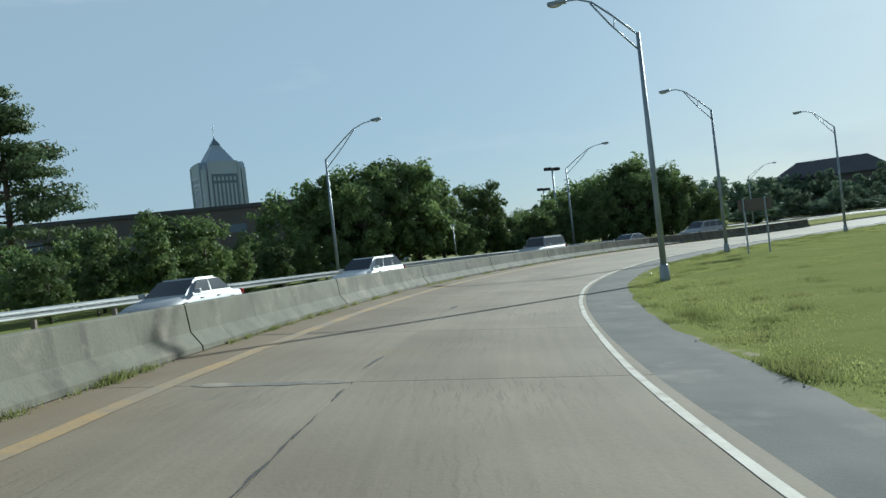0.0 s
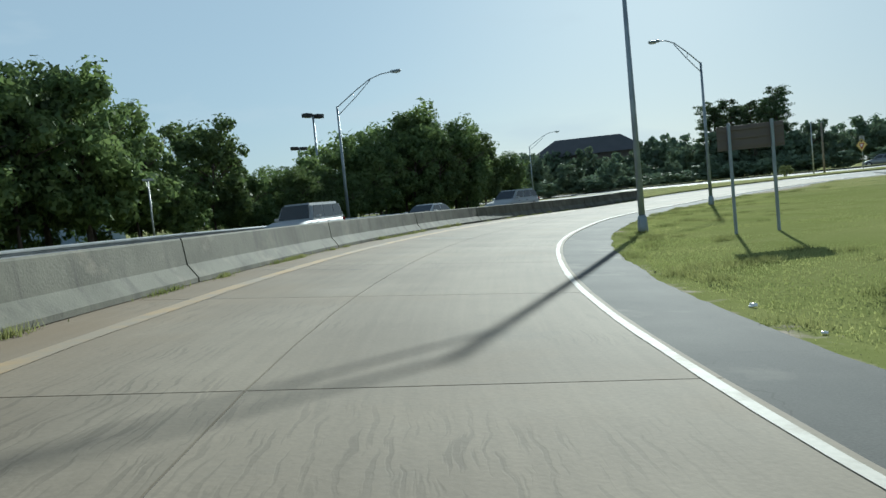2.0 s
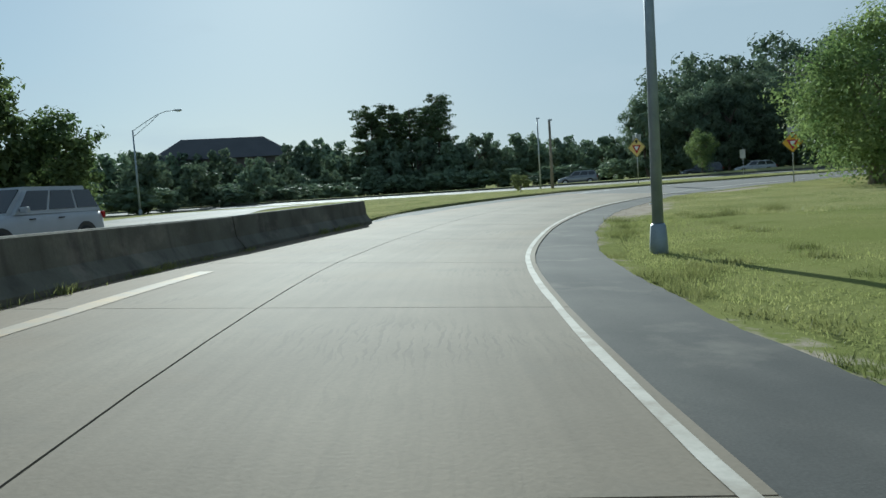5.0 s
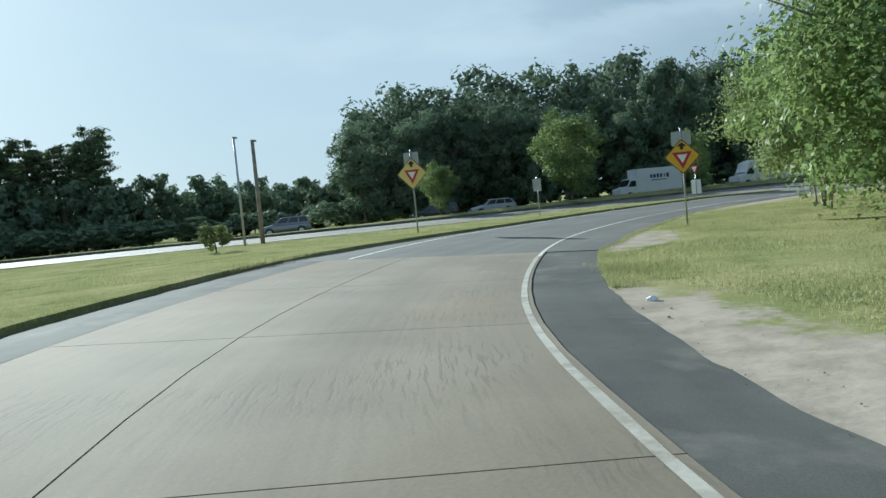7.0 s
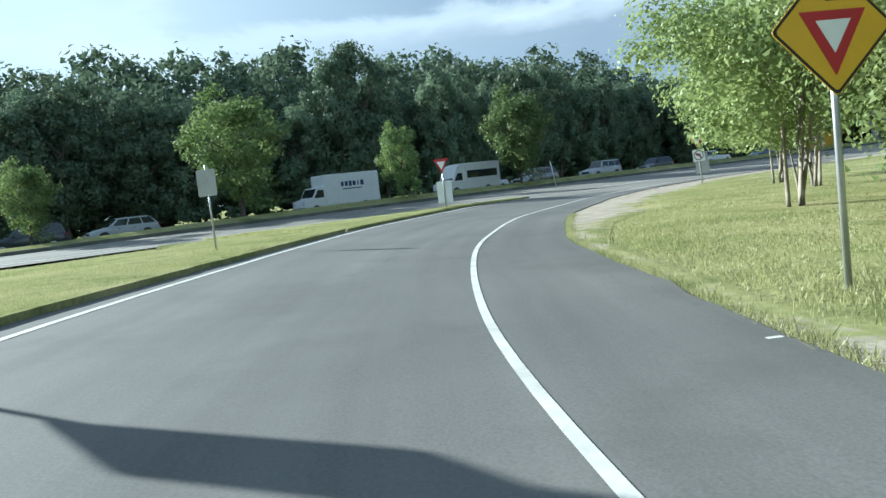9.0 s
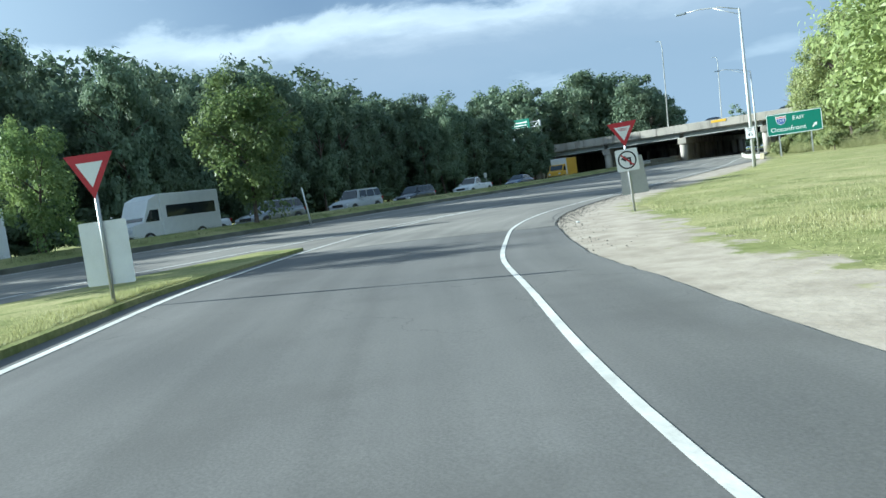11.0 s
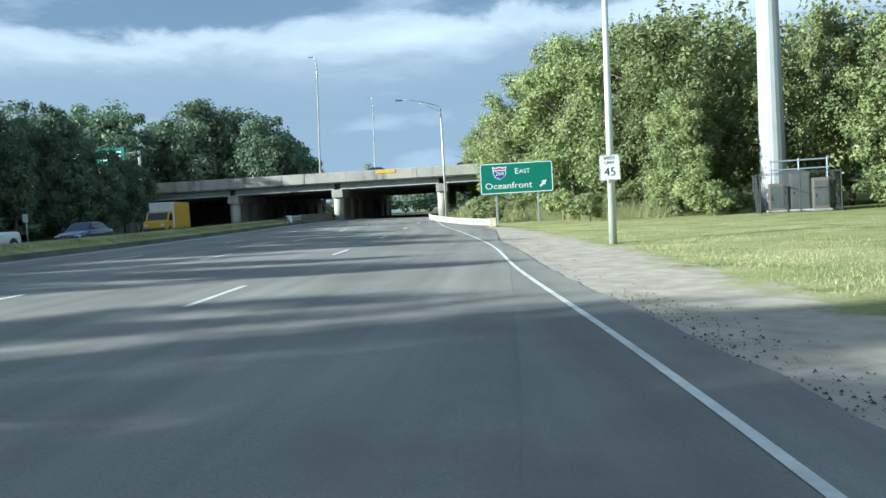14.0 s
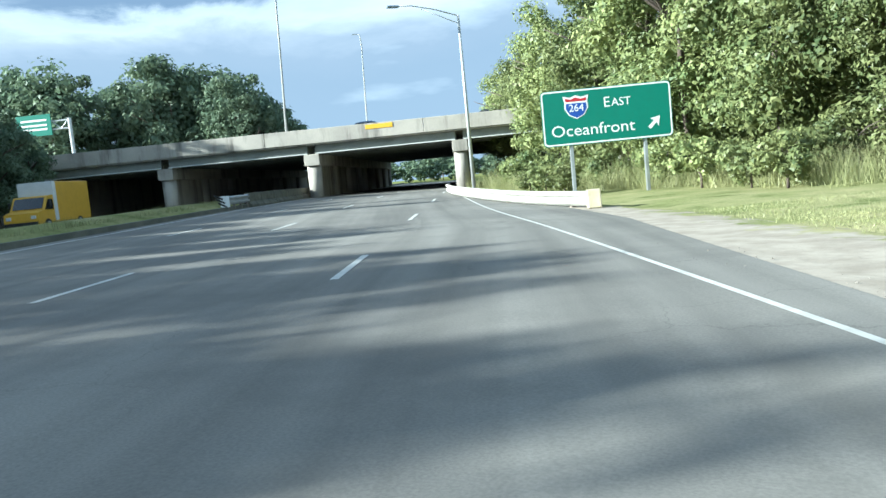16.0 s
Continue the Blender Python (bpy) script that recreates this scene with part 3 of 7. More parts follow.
def lettering(text, size, at, mat, parent, name="lettering", squeeze=1.0, label=""):
    """Raised letters in the built-in font, facing -y of the parent, centred at at."""
    cu = bpy.data.curves.new(name, "FONT")
    cu.body, cu.size, cu.align_x, cu.align_y, cu.extrude = text, size, "CENTER", "CENTER", 0.002
    cu.resolution_u = 3
    tmp = bpy.data.objects.new(name, cu)
    scene.collection.objects.link(tmp)
    bpy.context.view_layer.update()
    me = bpy.data.meshes.new_from_object(tmp.evaluated_get(bpy.context.evaluated_depsgraph_get()))
    bpy.data.objects.remove(tmp)
    me.materials.clear()
    me.materials.append(mat)
    ob = new(name, me)
    ob.parent = parent
    ob.matrix_basis = Matrix.Translation(at) @ pose(0, 0, 0, 90) @ Matrix.Diagonal((squeeze, 1, 1, 1))
    if label:
        ob["label"] = label
    return ob


# ---- plan ----
# The ramp's white edge line, from which distances to the left are counted, and the main road's axes.
EDGE = np.array([(-6.5, -30), (-4.2, -16), (-2.2, -4), (-0.5, 7), (0.8, 12.7), (2.4, 18.4), (4.8, 25.1), (8, 31.4), (12, 37.6), (16, 42.7), (22, 49), (26.6, 53),
                 (33, 57.6), (37.7, 60.1), (42.7, 62.4), (48.3, 64.4), (53.6, 65.4), (59.7, 65.9), (64, 65.8), (68.8, 65.2), (74.7, 63.8), (78.6, 62.5),
                 (85.2, 59.8), (91, 56.2), (94, 54.3), (97.6, 51.4), (100, 49.4), (102.9, 46.4), (105.2, 43.4), (107.9, 39.2), (110.1, 35.1), (112.4, 31),
                 (116.6, 23.8), (120.3, 17), (124, 10.8), (130, 1.3), (137, -9.2), (150, -30.5), (164, -55), (191, -107)], float)
ALONG, ACROSS = np.array([0.4572, -0.88936]), np.array([0.88936, 0.4572])


def smooth_line(points, step=0.5):
    pts = np.vstack([2 * points[0] - points[1], points, 2 * points[-1] - points[-2]])
    out = []
    for i in range(1, len(pts) - 2):
        p0, p1, p2, p3 = pts[i - 1:i + 3]
        for k in np.arange(0, 1, step / np.linalg.norm(p2 - p1)):
            out.append(0.5 * (2 * p1 + (p2 - p0) * k + (2 * p0 - 5 * p1 + 4 * p2 - p3) * k**2 + (3 * p1 - p0 - 3 * p2 + p3) * k**3))
    out = np.array(out)
    for _ in range(14):
        out[1:-1] = 0.25 * out[:-2] + 0.5 * out[1:-1] + 0.25 * out[2:]
    return out


LINE = smooth_line(EDGE)
LINE_S = np.r_[0, np.cumsum(np.hypot(*np.diff(LINE, axis=0).T))]
LINE_S -= LINE_S[np.hypot(*(LINE - (-2.2, -4)).T).argmin()]
LINE_T = np.gradient(LINE, axis=0)
LINE_T /= np.linalg.norm(LINE_T, axis=1)[:, None]
Z_KNOTS = np.array([(-40, 0.45), (6, 0.14), (45, -0.15), (62, -0.32), (75, -0.42), (85, -0.34), (105, -0.15), (125, -0.1), (400, -0.1)])
BANK = np.array([(-40, 0.075), (55, 0.072), (75, 0.05), (85, 0.043), (110, 0.04), (125, 0.028), (400, 0.026)])
BANK_END = np.array([(-40, 6), (90, 6), (110, 7), (130, 9), (400, 9)])


def ramp_sd(p):
    p = np.asarray(p, float).reshape(-1, 2)
    s, d = np.empty(len(p)), np.empty(len(p))
    for k in range(0, len(p), 4000):
        q = p[k:k + 4000]
        far = ((q[:, None] - LINE[None]) ** 2).sum(-1)
        i = far.argmin(1)
        off = q - LINE[i]
        s[k:k + 4000] = LINE_S[i] + (off * LINE_T[i]).sum(1)
        d[k:k + 4000] = LINE_T[i, 0] * off[:, 1] - LINE_T[i, 1] * off[:, 0]
    return s, d


def ease(x, a, b):
    k = np.clip((x - a) / (b - a), 0, 1)
    return k * k * (3 - 2 * k)


def ground_z(x, y):
    """Height of the paved and grassed surface."""
    p = np.stack([np.ravel(x), np.ravel(y)], -1).astype(float)
    s, d = ramp_sd(p)
    z = np.interp(s, *Z_KNOTS.T) + np.interp(s, *BANK.T) * np.clip(d, -1.6, np.interp(s, *BANK_END.T))
    # the opposite ramp lies a little lower than this one
    z = z - 0.36 * ease(d, 6.2, 8.5) * (1 - ease(d, 15.0, 16.2)) * (1 - ease(s, 70, 86))
    z = z * (1 - ease(np.abs(d), 25, 60) * 0.9)
    a, lat = p @ ALONG, p @ ACROSS
    main = -0.03 + 0.026 * (0.45 + 0.55 * ease(a, -35, 8)) * (np.clip(lat, 112, 133) - 119)
    main = main + 0.3 * ease(a, 45, 100) - 0.035 * np.clip(lat - 134.6, 0, 12)
    k = ease(lat, 113, 120) * ease(a, -120, -60)
    return z * (1 - k) + main * k


def gz(x, y):
    return float(ground_z([x], [y])[0])


def on_line(s, d):
    x = np.interp(s, LINE_S, LINE[:, 0]) - d * np.interp(s, LINE_S, LINE_T[:, 1])
    y = np.interp(s, LINE_S, LINE[:, 1]) + d * np.interp(s, LINE_S, LINE_T[:, 0])
    return x, y


def heading(s):
    return math.degrees(math.atan2(-np.interp(s, LINE_S, LINE_T[:, 0]), np.interp(s, LINE_S, LINE_T[:, 1])))


def on_main(a, lat):
    return tuple(a * ALONG + lat * ACROSS)


def at_ground(x, y, turn=0.0, lift=0.0):
    return pose(x, y, gz(x, y) + lift, 0, 0, turn)


def sheet(name, left, right, mat, lift, label, category="", kind="structure", across=3, thick=0.0, parent=None, plan_uv=None):
    """A strip of surface between two rows of plan points, laid on the ground at a lift."""
    left, right = np.asarray(left, float), np.asarray(right, float)
    rows = [left + (right - left) * k / across for k in range(across + 1)]
    pts = np.stack(rows, 1)
    z = ground_z(pts[..., 0], pts[..., 1]).reshape(pts.shape[:2]) + lift
    verts = np.concatenate([pts, z[..., None]], -1).reshape(-1, 3)
    n, m = len(left), across + 1
    faces = [(i * m + j, i * m + j + 1, (i + 1) * m + j + 1, (i + 1) * m + j) for i in range(n - 1) for j in range(across)]
    if (verts[1] - verts[0])[0] * (verts[m] - verts[0])[1] - (verts[1] - verts[0])[1] * (verts[m] - verts[0])[0] < 0:
        faces = [f[::-1] for f in faces]
    verts = verts.tolist()
    if thick:
        rim = [i * m for i in range(n)] + [(n - 1) * m + j for j in range(1, m)] + [i * m + across for i in range(n - 2, -1, -1)] + list(range(across - 1, 0, -1))
        low = {}
        for v in rim:
            low[v] = len(verts)
            verts.append([*verts[v][:2], verts[v][2] - thick])
        faces += [(a, b, low[b], low[a]) for a, b in zip(rim, rim[1:] + rim[:1])]
    ob = mesh_part(name, verts, faces, mat, parent)
    if plan_uv:
        run = np.r_[0, np.cumsum(np.hypot(*np.diff(right, axis=0).T))]
        wide = np.linalg.norm(left - right, axis=1)
        uv = [(plan_uv[0] + run[i], plan_uv[1] + wide[i] * (1 - j / across)) for i in range(n) for j in range(m)]
        uv += [uv[v] for v in rim] if thick else []
        layer = ob.data.uv_layers.new(name="plan")
        layer.data.foreach_set("uv", np.array([uv[lp.vertex_index] for lp in ob.data.loops], np.float32).ravel())
    return tagged(ob, label, category, "", kind) if not parent else ob


def ramp_sheet(name, s0, s1, dl, dr, mat, lift, label, step=0.75, across=3, **more):
    s = np.linspace(s0, s1, max(2, int((s1 - s0) / step) + 1))
    edge = lambda d: np.interp(s, *np.array(d, float).T) if isinstance(d, (list, tuple)) else np.full(len(s), float(d))  # noqa: E731
    return sheet(name, np.stack(on_line(s, edge(dl)), -1), np.stack(on_line(s, edge(dr)), -1), mat, lift, label, across=across, **more)


def main_sheet(name, a0, a1, l0, l1, mat, lift, label, step=2.0, across=4, **more):
    a = np.linspace(a0, a1, max(2, int((a1 - a0) / step) + 1))
    lat = lambda v: np.interp(a, *np.array(v, float).T) if isinstance(v, (list, tuple)) else np.full(len(a), float(v))  # noqa: E731
    left = a[:, None] * ALONG + lat(l1)[:, None] * ACROSS
    right = a[:, None] * ALONG + lat(l0)[:, None] * ACROSS
    return sheet(name, left, right, mat, lift, label, across=across, **more)


# ---- ground ----
def axis(lo, hi, step):
    near = np.arange(lo, hi + step, step)
    out = [4, 9, 17, 30, 50, 85, 140, 230, 400, 700, 1300, 2600]
    return np.r_[[lo - v for v in out[::-1]], near, [near[-1] + v for v in out]]


GX, GY = axis(-40, 200, 1.6), axis(-75, 125, 1.6)
gxx, gyy = np.meshgrid(GX, GY, indexing="ij")
gzz = ground_z(gxx, gyy).reshape(gxx.shape) - 0.03
gzz += 0.025 * np.sin(gxx * 0.9 + 1.3 * np.sin(gyy * 0.37)) * np.sin(gyy * 0.8)
ga, glat = gxx * ALONG[0] + gyy * ALONG[1], gxx * ACROSS[0] + gyy * ACROSS[1]
grid_s, grid_d = (v.reshape(gxx.shape) for v in ramp_sd(np.stack([gxx.ravel(), gyy.ravel()], -1)))
paved = ((grid_d > -2.3) & (grid_d < 17) & (grid_s < 100)) | ((grid_d > -2.6) & (grid_d < 7)) | ((glat > 112) & (glat < 131)) | ((glat > 134) & (glat < 147))
gzz[paved] -= 0.06
ni, nj = gxx.shape
faces = [(i * nj + j, (i + 1) * nj + j, (i + 1) * nj + j + 1, i * nj + j + 1) for i in range(ni - 1) for j in range(nj - 1)]
tagged(mesh_part("ground", np.stack([gxx, gyy, gzz], -1).reshape(-1, 3), faces, M_GRASS, smooth=True), "dry yellow-green mown grass ground", "ground", "", "structure")

# ---- the ramp ----
SLAB, CONCRETE_END = 4.57, 101.7
WHITE_AT = [(-28, -0.04), (8, -0.04), (16, 0.07), (24, 0.12), (32, 0.09), (48, 0.18), (64, 0.29), (80, 0.21), (88, 0.0), (98.5, -0.04), (104, -0.05), (112, 0.0), (120, 0.12), (136, 0.17), (152, 0.26), (176, 0.29), (192, 0.28), (208, 0.24), (240, 0.2)]
SLAB_EDGE = [(-28, -0.18), (11, -0.17), (17, -0.02), (24, 0.04), (32, 0.02), (48, 0.1), (64, 0.2), (80, 0.12), (88, -0.1), (102, -0.1)]


def ragged(knots, amount, seed, step=0.3):
    """A broken edge about the given line."""
    rng = np.random.default_rng(seed)
    s = np.arange(knots[0][0], knots[-1][0] + step, step)
    walk_off = np.convolve(rng.normal(size=len(s) + 3), np.ones(4) / 2, "valid")
    return list(zip(s, np.interp(s, *np.array(knots, float).T) + amount * (0.6 * walk_off + 0.5 * rng.normal(size=len(s)))))


ramp_sheet("ramp_bed", -28, CONCRETE_END, 5.9, [(a, b + 0.02) for a, b in SLAB_EDGE], M_JOINT, -0.012, "dark joint sealant bed under the concrete ramp")
ramp = tagged(new("ramp_concrete"), "weathered tan concrete ramp slabs with tyre-worn grooves", "ramp", "", "structure")
joint = lambda s: 2.85 + 0.45 * float(ease(np.array(s), 55, 80))  # noqa: E731
k = 0
s = 13.8 - 9 * SLAB
while s < CONCRETE_END - 0.5:
    e = min(s + SLAB, CONCRETE_END)
    if CONCRETE_END - e < 1.5:
        e = CONCRETE_END
    for dl, dr in ((5.75 if s < 83 else 5.5, [(s, joint(s) + 0.008), (e, joint(e) + 0.008)]), ([(s, joint(s) - 0.008), (e, joint(e) - 0.008)], SLAB_EDGE)):
        ramp_sheet("concrete_slab", s + 0.008, e - 0.008, dl, dr, M_CONCRETE, 0.0, "", step=1.2, across=3, thick=0.05, parent=ramp, plan_uv=(s, 0.0 if dr is SLAB_EDGE else joint(s)))
    s = e
ASPHALT_L, ASPHALT_R = [(101, 6.9), (104, 6.3), (110, 5.6), (114, 5.3), (119, 5.2), (126, 5.4), (140, 6.0), (150, 6.6), (160, 6.2), (176, 5.4), (240, 4.0)], [(101, -1.2), (104, -1.7), (112, -2.0), (119, -1.6), (131, -1.4), (140, -1.1), (150, -0.75), (160, -0.5), (176, -0.3), (240, -0.35)]
ROUGH_R = ragged(ASPHALT_R, 0.025, 8)
ramp_sheet("asphalt_ramp", CONCRETE_END, 145.45, ASPHALT_L, ROUGH_R, M_ASPHALT, 0.0, "dark grey asphalt ramp surface", step=0.3, across=6, thick=0.06, plan_uv=(0, 0))
merge = ramp_sheet("asphalt_merge", 145.48, 240, ASPHALT_L, ROUGH_R, M_ASPHALT_OLD, 0.0, "pale worn asphalt merge surface", step=0.3, across=6, thick=0.06, plan_uv=(0, 0))
SHOULDER_R = [(-28, -1.35), (13, -1.3), (18, -1.05), (45, -1.0), (62, -1.15), (80, -0.95), (92, -1.25), (102, -1.35)]
ramp_sheet("shoulder_right", -28, CONCRETE_END, [(a, b - 0.005) for a, b in SLAB_EDGE], ragged(SHOULDER_R, 0.035, 9), M_SHOULDER, -0.016,
           "dark cracked asphalt shoulder beside the ramp", step=0.3, across=3, thick=0.05, plan_uv=(0, 0))
ramp_sheet("shoulder_left", 83.5, CONCRETE_END, [(83.5, 5.9), (88, 6.7), (98, 6.8), (102, 6.8)], 5.52, M_SHOULDER, -0.004, "narrow asphalt strip beside the concrete", across=2, plan_uv=(0, 0))
ramp_sheet("edge_line_right", -28, 100.5, ragged([(a, b + 0.065) for a, b in WHITE_AT], 0.006, 3), ragged([(a, b - 0.02) for a, b in WHITE_AT], 0.006, 4), M_WHITE_WORN, 0.005, "worn white edge line of the ramp", across=1)
ramp_sheet("edge_line_asphalt", 100.5, 240, [(a, b + 0.05) for a, b in WHITE_AT], [(a, b - 0.035) for a, b in WHITE_AT], M_WHITE, 0.005, "fresh white edge line on asphalt", across=1)
ramp_sheet("edge_line_left", -28, 72, ragged([(-28, 4.88), (83, 4.88)], 0.012, 21), ragged([(-28, 4.67), (83, 4.67)], 0.012, 22), M_YELLOW, 0.005, "faded yellow edge line along the barrier", across=1)
ramp_sheet("edge_line_left_white", 101.8, 141, [(88, 5.32), (102, 4.95), (108, 4.9), (118, 4.7), (126, 5.0), (141, 5.65)], [(88, 5.22), (102, 4.83), (108, 4.78), (118, 4.58), (126, 4.88), (141, 5.53)], M_WHITE, 0.005,
           "thin white left edge line of the ramp", across=1)

# ---- opposite ramp behind the barrier ----
ramp_sheet("opposite_ramp", -28, 84, 15.8, 6.0, M_ASPHALT_OLD, -0.004, "pale worn asphalt ramp behind the barrier", across=4, plan_uv=(0, 0))
bend_l = [on_line(84, 15.8), (36, 84), (46, 96), (58, 106), (72, 112), (88, 113)]
bend_r = [on_line(84, 6.0), (44, 78), (52, 88), (62, 95.5), (73, 93), (84, 85.5)]
sheet("opposite_ramp_bend", smooth_line(np.array(bend_l), 0.9)[:48], smooth_line(np.array(bend_r), 0.9)[:48], M_ASPHALT_OLD, -0.004, "pale asphalt exit curve joining the main road", across=5, plan_uv=(0, 0))

# ---- the main road ----
main_sheet("main_road", -125, 190, [(-125, 118.3), (-20, 118.3), (5, 117.6), (20, 115.5), (32, 115.0), (60, 114.5), (100, 118.5), (190, 119)], 131.4, M_ASPHALT_OLD, 0.002, "pale grey worn asphalt main road", across=8, plan_uv=(0, 114))
main_sheet("main_edge_line", -125, 17, [(-125, 119.6), (-5, 121.4), (17, 119.9)], [(-125, 119.75), (-5, 121.55), (17, 120.05)], M_WHITE, 0.008, "white edge line of the main road", across=1)
ramp_sheet("merge_line", 141, 164, [(141, 5.65), (150, 6.35), (157, 6.35), (164, 5.9)], [(141, 5.53), (150, 6.23), (157, 6.23), (164, 5.78)], M_WHITE, 0.009, "white merge line between ramp and road", across=1)
for lat, start in ((119.97, 27.27), (123.88, 26.86), (127.25, 39.84)):
    for i in range(-8 if lat > 120 else 0, 9):
        a = start + 12.19 * i - 0
        main_sheet("lane_dash", a, a + 3.05, lat - 0.06, lat + 0.06, M_WHITE, 0.007, "white broken lane line dash", across=1)
main_sheet("median_edge_line", -125, 190, 130.6, 130.72, M_WHITE, 0.006, "thin pale edge line beside the median", across=1)
main_sheet("median_kerb", -125, 190, 131.4, 131.62, M_KERB, 0.2, "low concrete median kerb with its shaded face painted dark", across=1, thick=0.28)
median = main_sheet("median", -125, 88, 131.62, 134.6, M_GRASS, 0.2, "narrow mounded grass median strip", across=6, thick=0.2)
rows = int((88 + 125) / 2.0) + 1
for i in range(rows):
    for j in range(1, 6):
        median.data.vertices[i * 7 + j].co.z += (0.16, 0.27, 0.31, 0.27, 0.16)[j - 1] * float(ease(np.array(i * 1.0), 40, 62)) * (1 - float(ease(np.array(i * 1.0), rows - 4, rows)))
main_sheet("opposite_road", -125, 190, 134.6, 147.0, M_ASPHALT_OLD, 0.0, "grey asphalt roadway beyond the median", across=4, plan_uv=(0, 134))

# the grass island between the ramp and the main road
s = np.linspace(127, 147, 40)
near = np.stack(on_line(s, np.interp(s, *np.array(ASPHALT_L).T) - 0.05), -1)
a_near, far_lat = near @ ALONG, np.interp(near @ ALONG, [-40, -8, -3, 2], [118.5, 118.9, 119.3, 119.6])
far = a_near[:, None] * ALONG + np.maximum(far_lat, near @ ACROSS + 0.02)[:, None] * ACROSS
sheet("traffic_island", far, near, M_GRASS, 0.09, "dry grass traffic island between ramp and road", across=10, thick=0.2)
LIP = [(84, 6.3), (88, 6.75), (98, 6.85), (102, 6.85), (104, 6.25), (110, 5.55), (114, 5.25), (119, 5.15), (126.9, 5.4)]
lip = ramp_sheet("island_turf", 84, 126.9, [(84, 11.5), (100, 13), (126.9, 12)], ragged(LIP, 0.03, 17), M_GRASS, 0.1, "raised dry turf edge of the grass island", step=0.3, across=8, thick=0.2)
for i in range(len(lip.data.vertices)):
    # the far rim sinks into the ground
    if i // 9 * 9 + 8 < len(lip.data.vertices) and i % 9 < 3 and i < 9 * 143:
        lip.data.vertices[i].co.z -= (0.2, 0.1, 0.04)[i % 9]

# bare soil along the pavement's right edge: a narrow strip, a dirt patch, then a wide gravel verge at the merge
SOIL_OUT = [(-28, -1.9), (13, -1.9), (18, -1.65), (45, -1.6), (62, -1.75), (80, -1.6), (84, -2.4), (88, -3.7), (92, -3.5), (96, -2.3), (98, -1.7), (101, -2.4), (103, -4.0), (106, -4.1), (110, -2.8), (118, -2.5), (123, -3.0), (127, -4.6), (131, -4.0), (138, -4.0), (142, -4.5), (147, -4.2), (152, -3.4), (160, -3.3), (170, -3.6), (180, -4.0), (195, -4.0), (207, -4.2), (225, -3.2)]
INNER = [(s, d + 0.35) for s, d in SHOULDER_R if s < 102] + [(s, d + 0.35) for s, d in ASPHALT_R if 102 < s < 226] + [(226, -0.1)]
soil = ramp_sheet("soil_verge", -28, 225, INNER, SOIL_OUT, M_SOIL, -0.022, "patchy bare dirt and gravel verge with crumbled edges", step=0.6, across=6, plan_uv=(0, 0))

for i in range(len(soil.data.vertices) // 7):
    # the outer rim dips under the grass
    soil.data.vertices[i * 7 + 6].co.z -= 0.1
    soil.data.vertices[i * 7 + 5].co.z -= 0.02


def crack(parent, points, wide, seed):
    """A jagged dark crack in the pavement through plan points (s, d)."""
    rng = np.random.default_rng(seed)
    pts = np.array(points, float)
    run = np.r_[0, np.cumsum(np.hypot(*np.diff(pts, axis=0).T))]
    q = np.linspace(0, run[-1], max(6, int(run[-1] / 0.12)))
    s = np.interp(q, run, pts[:, 0]) + np.convolve(rng.normal(size=len(q) + 4), np.ones(5) / 5, "valid") * 0.025
    d = np.interp(q, run, pts[:, 1]) + np.convolve(rng.normal(size=len(q) + 4), np.ones(5) / 5, "valid") * 0.025
    w = wide * np.clip(np.minimum(q, run[-1] - q) / 0.3, 0.15, 1) * rng.uniform(0.4, 1.5, len(q)) / 2
    way = np.gradient(np.stack([s, d], -1), axis=0)
    way /= np.linalg.norm(way, axis=1)[:, None] + 1e-6
    a = np.stack(on_line(s - way[:, 1] * w, d + way[:, 0] * w), -1)
    b = np.stack(on_line(s + way[:, 1] * w, d - way[:, 0] * w), -1)
    return sheet("crack", a, b, M_JOINT, 0.004, "", across=1, parent=parent)


crack(merge, [(145.47, 5.5), (145.45, 2.0), (145.5, -1.2)], 0.025, 1)
crack(merge, [(145.5, -0.35), (145.6, -0.8), (145.5, -1.2)], 0.09, 2)
crack(merge, [(152.9, -0.42), (151.4, -0.44), (150.2, -0.5), (149.0, -0.6), (148.2, -0.75)], 0.025, 3)
crack(merge, [(148.4, -0.62), (148.1, -0.85)], 0.05, 4)
crack(merge, [(153.4, -0.35), (153.0, -0.42)], 0.05, 5)
crack(merge, [(148.5, 3.15), (150, 3.22), (151.5, 3.2)], 0.014, 6)
for s, wide, d0, d1, seed in ((13.8, 0.2, 2.82, 4.5, 31), (49.5, 0.3, 2.8, 4.5, 32), (31.5, 0.09, 4.3, 5.55, 33), (22.9, 0.07, 3.6, 5.5, 34), (63.2, 0.12, 3.1, 4.6, 35)):
    # tar smeared over a joint
    n = 14
    rng = np.random.default_rng(seed)
    d = np.linspace(d0, d1, n)
    half = wide / 2 * rng.uniform(0.55, 1.25, (2, n))
    half[:, 0] = half[:, -1] = 0.02
    sheet("tar_patch", np.stack(on_line(s + half[0], d), -1), np.stack(on_line(s - half[1], d), -1), M_TAR, 0.004, "", across=1, parent=ramp)
crack(ramp, [(18.4, 5.55), (18.5, 4.6), (18.7, 3.8)], 0.05, 36)
crack(ramp, [(40.5, 5.5), (40.35, 4.3), (40.2, 3.4)], 0.035, 37)
crack(ramp, [(27.4, 5.5), (27.2, 4.4)], 0.04, 38)
crack(ramp, [(12.9, 2.85), (13.4, 2.83)], 0.06, 39)
crack(ramp, [(9.0, 2.86), (11.6, 2.84), (12.4, 2.86)], 0.022, 40)
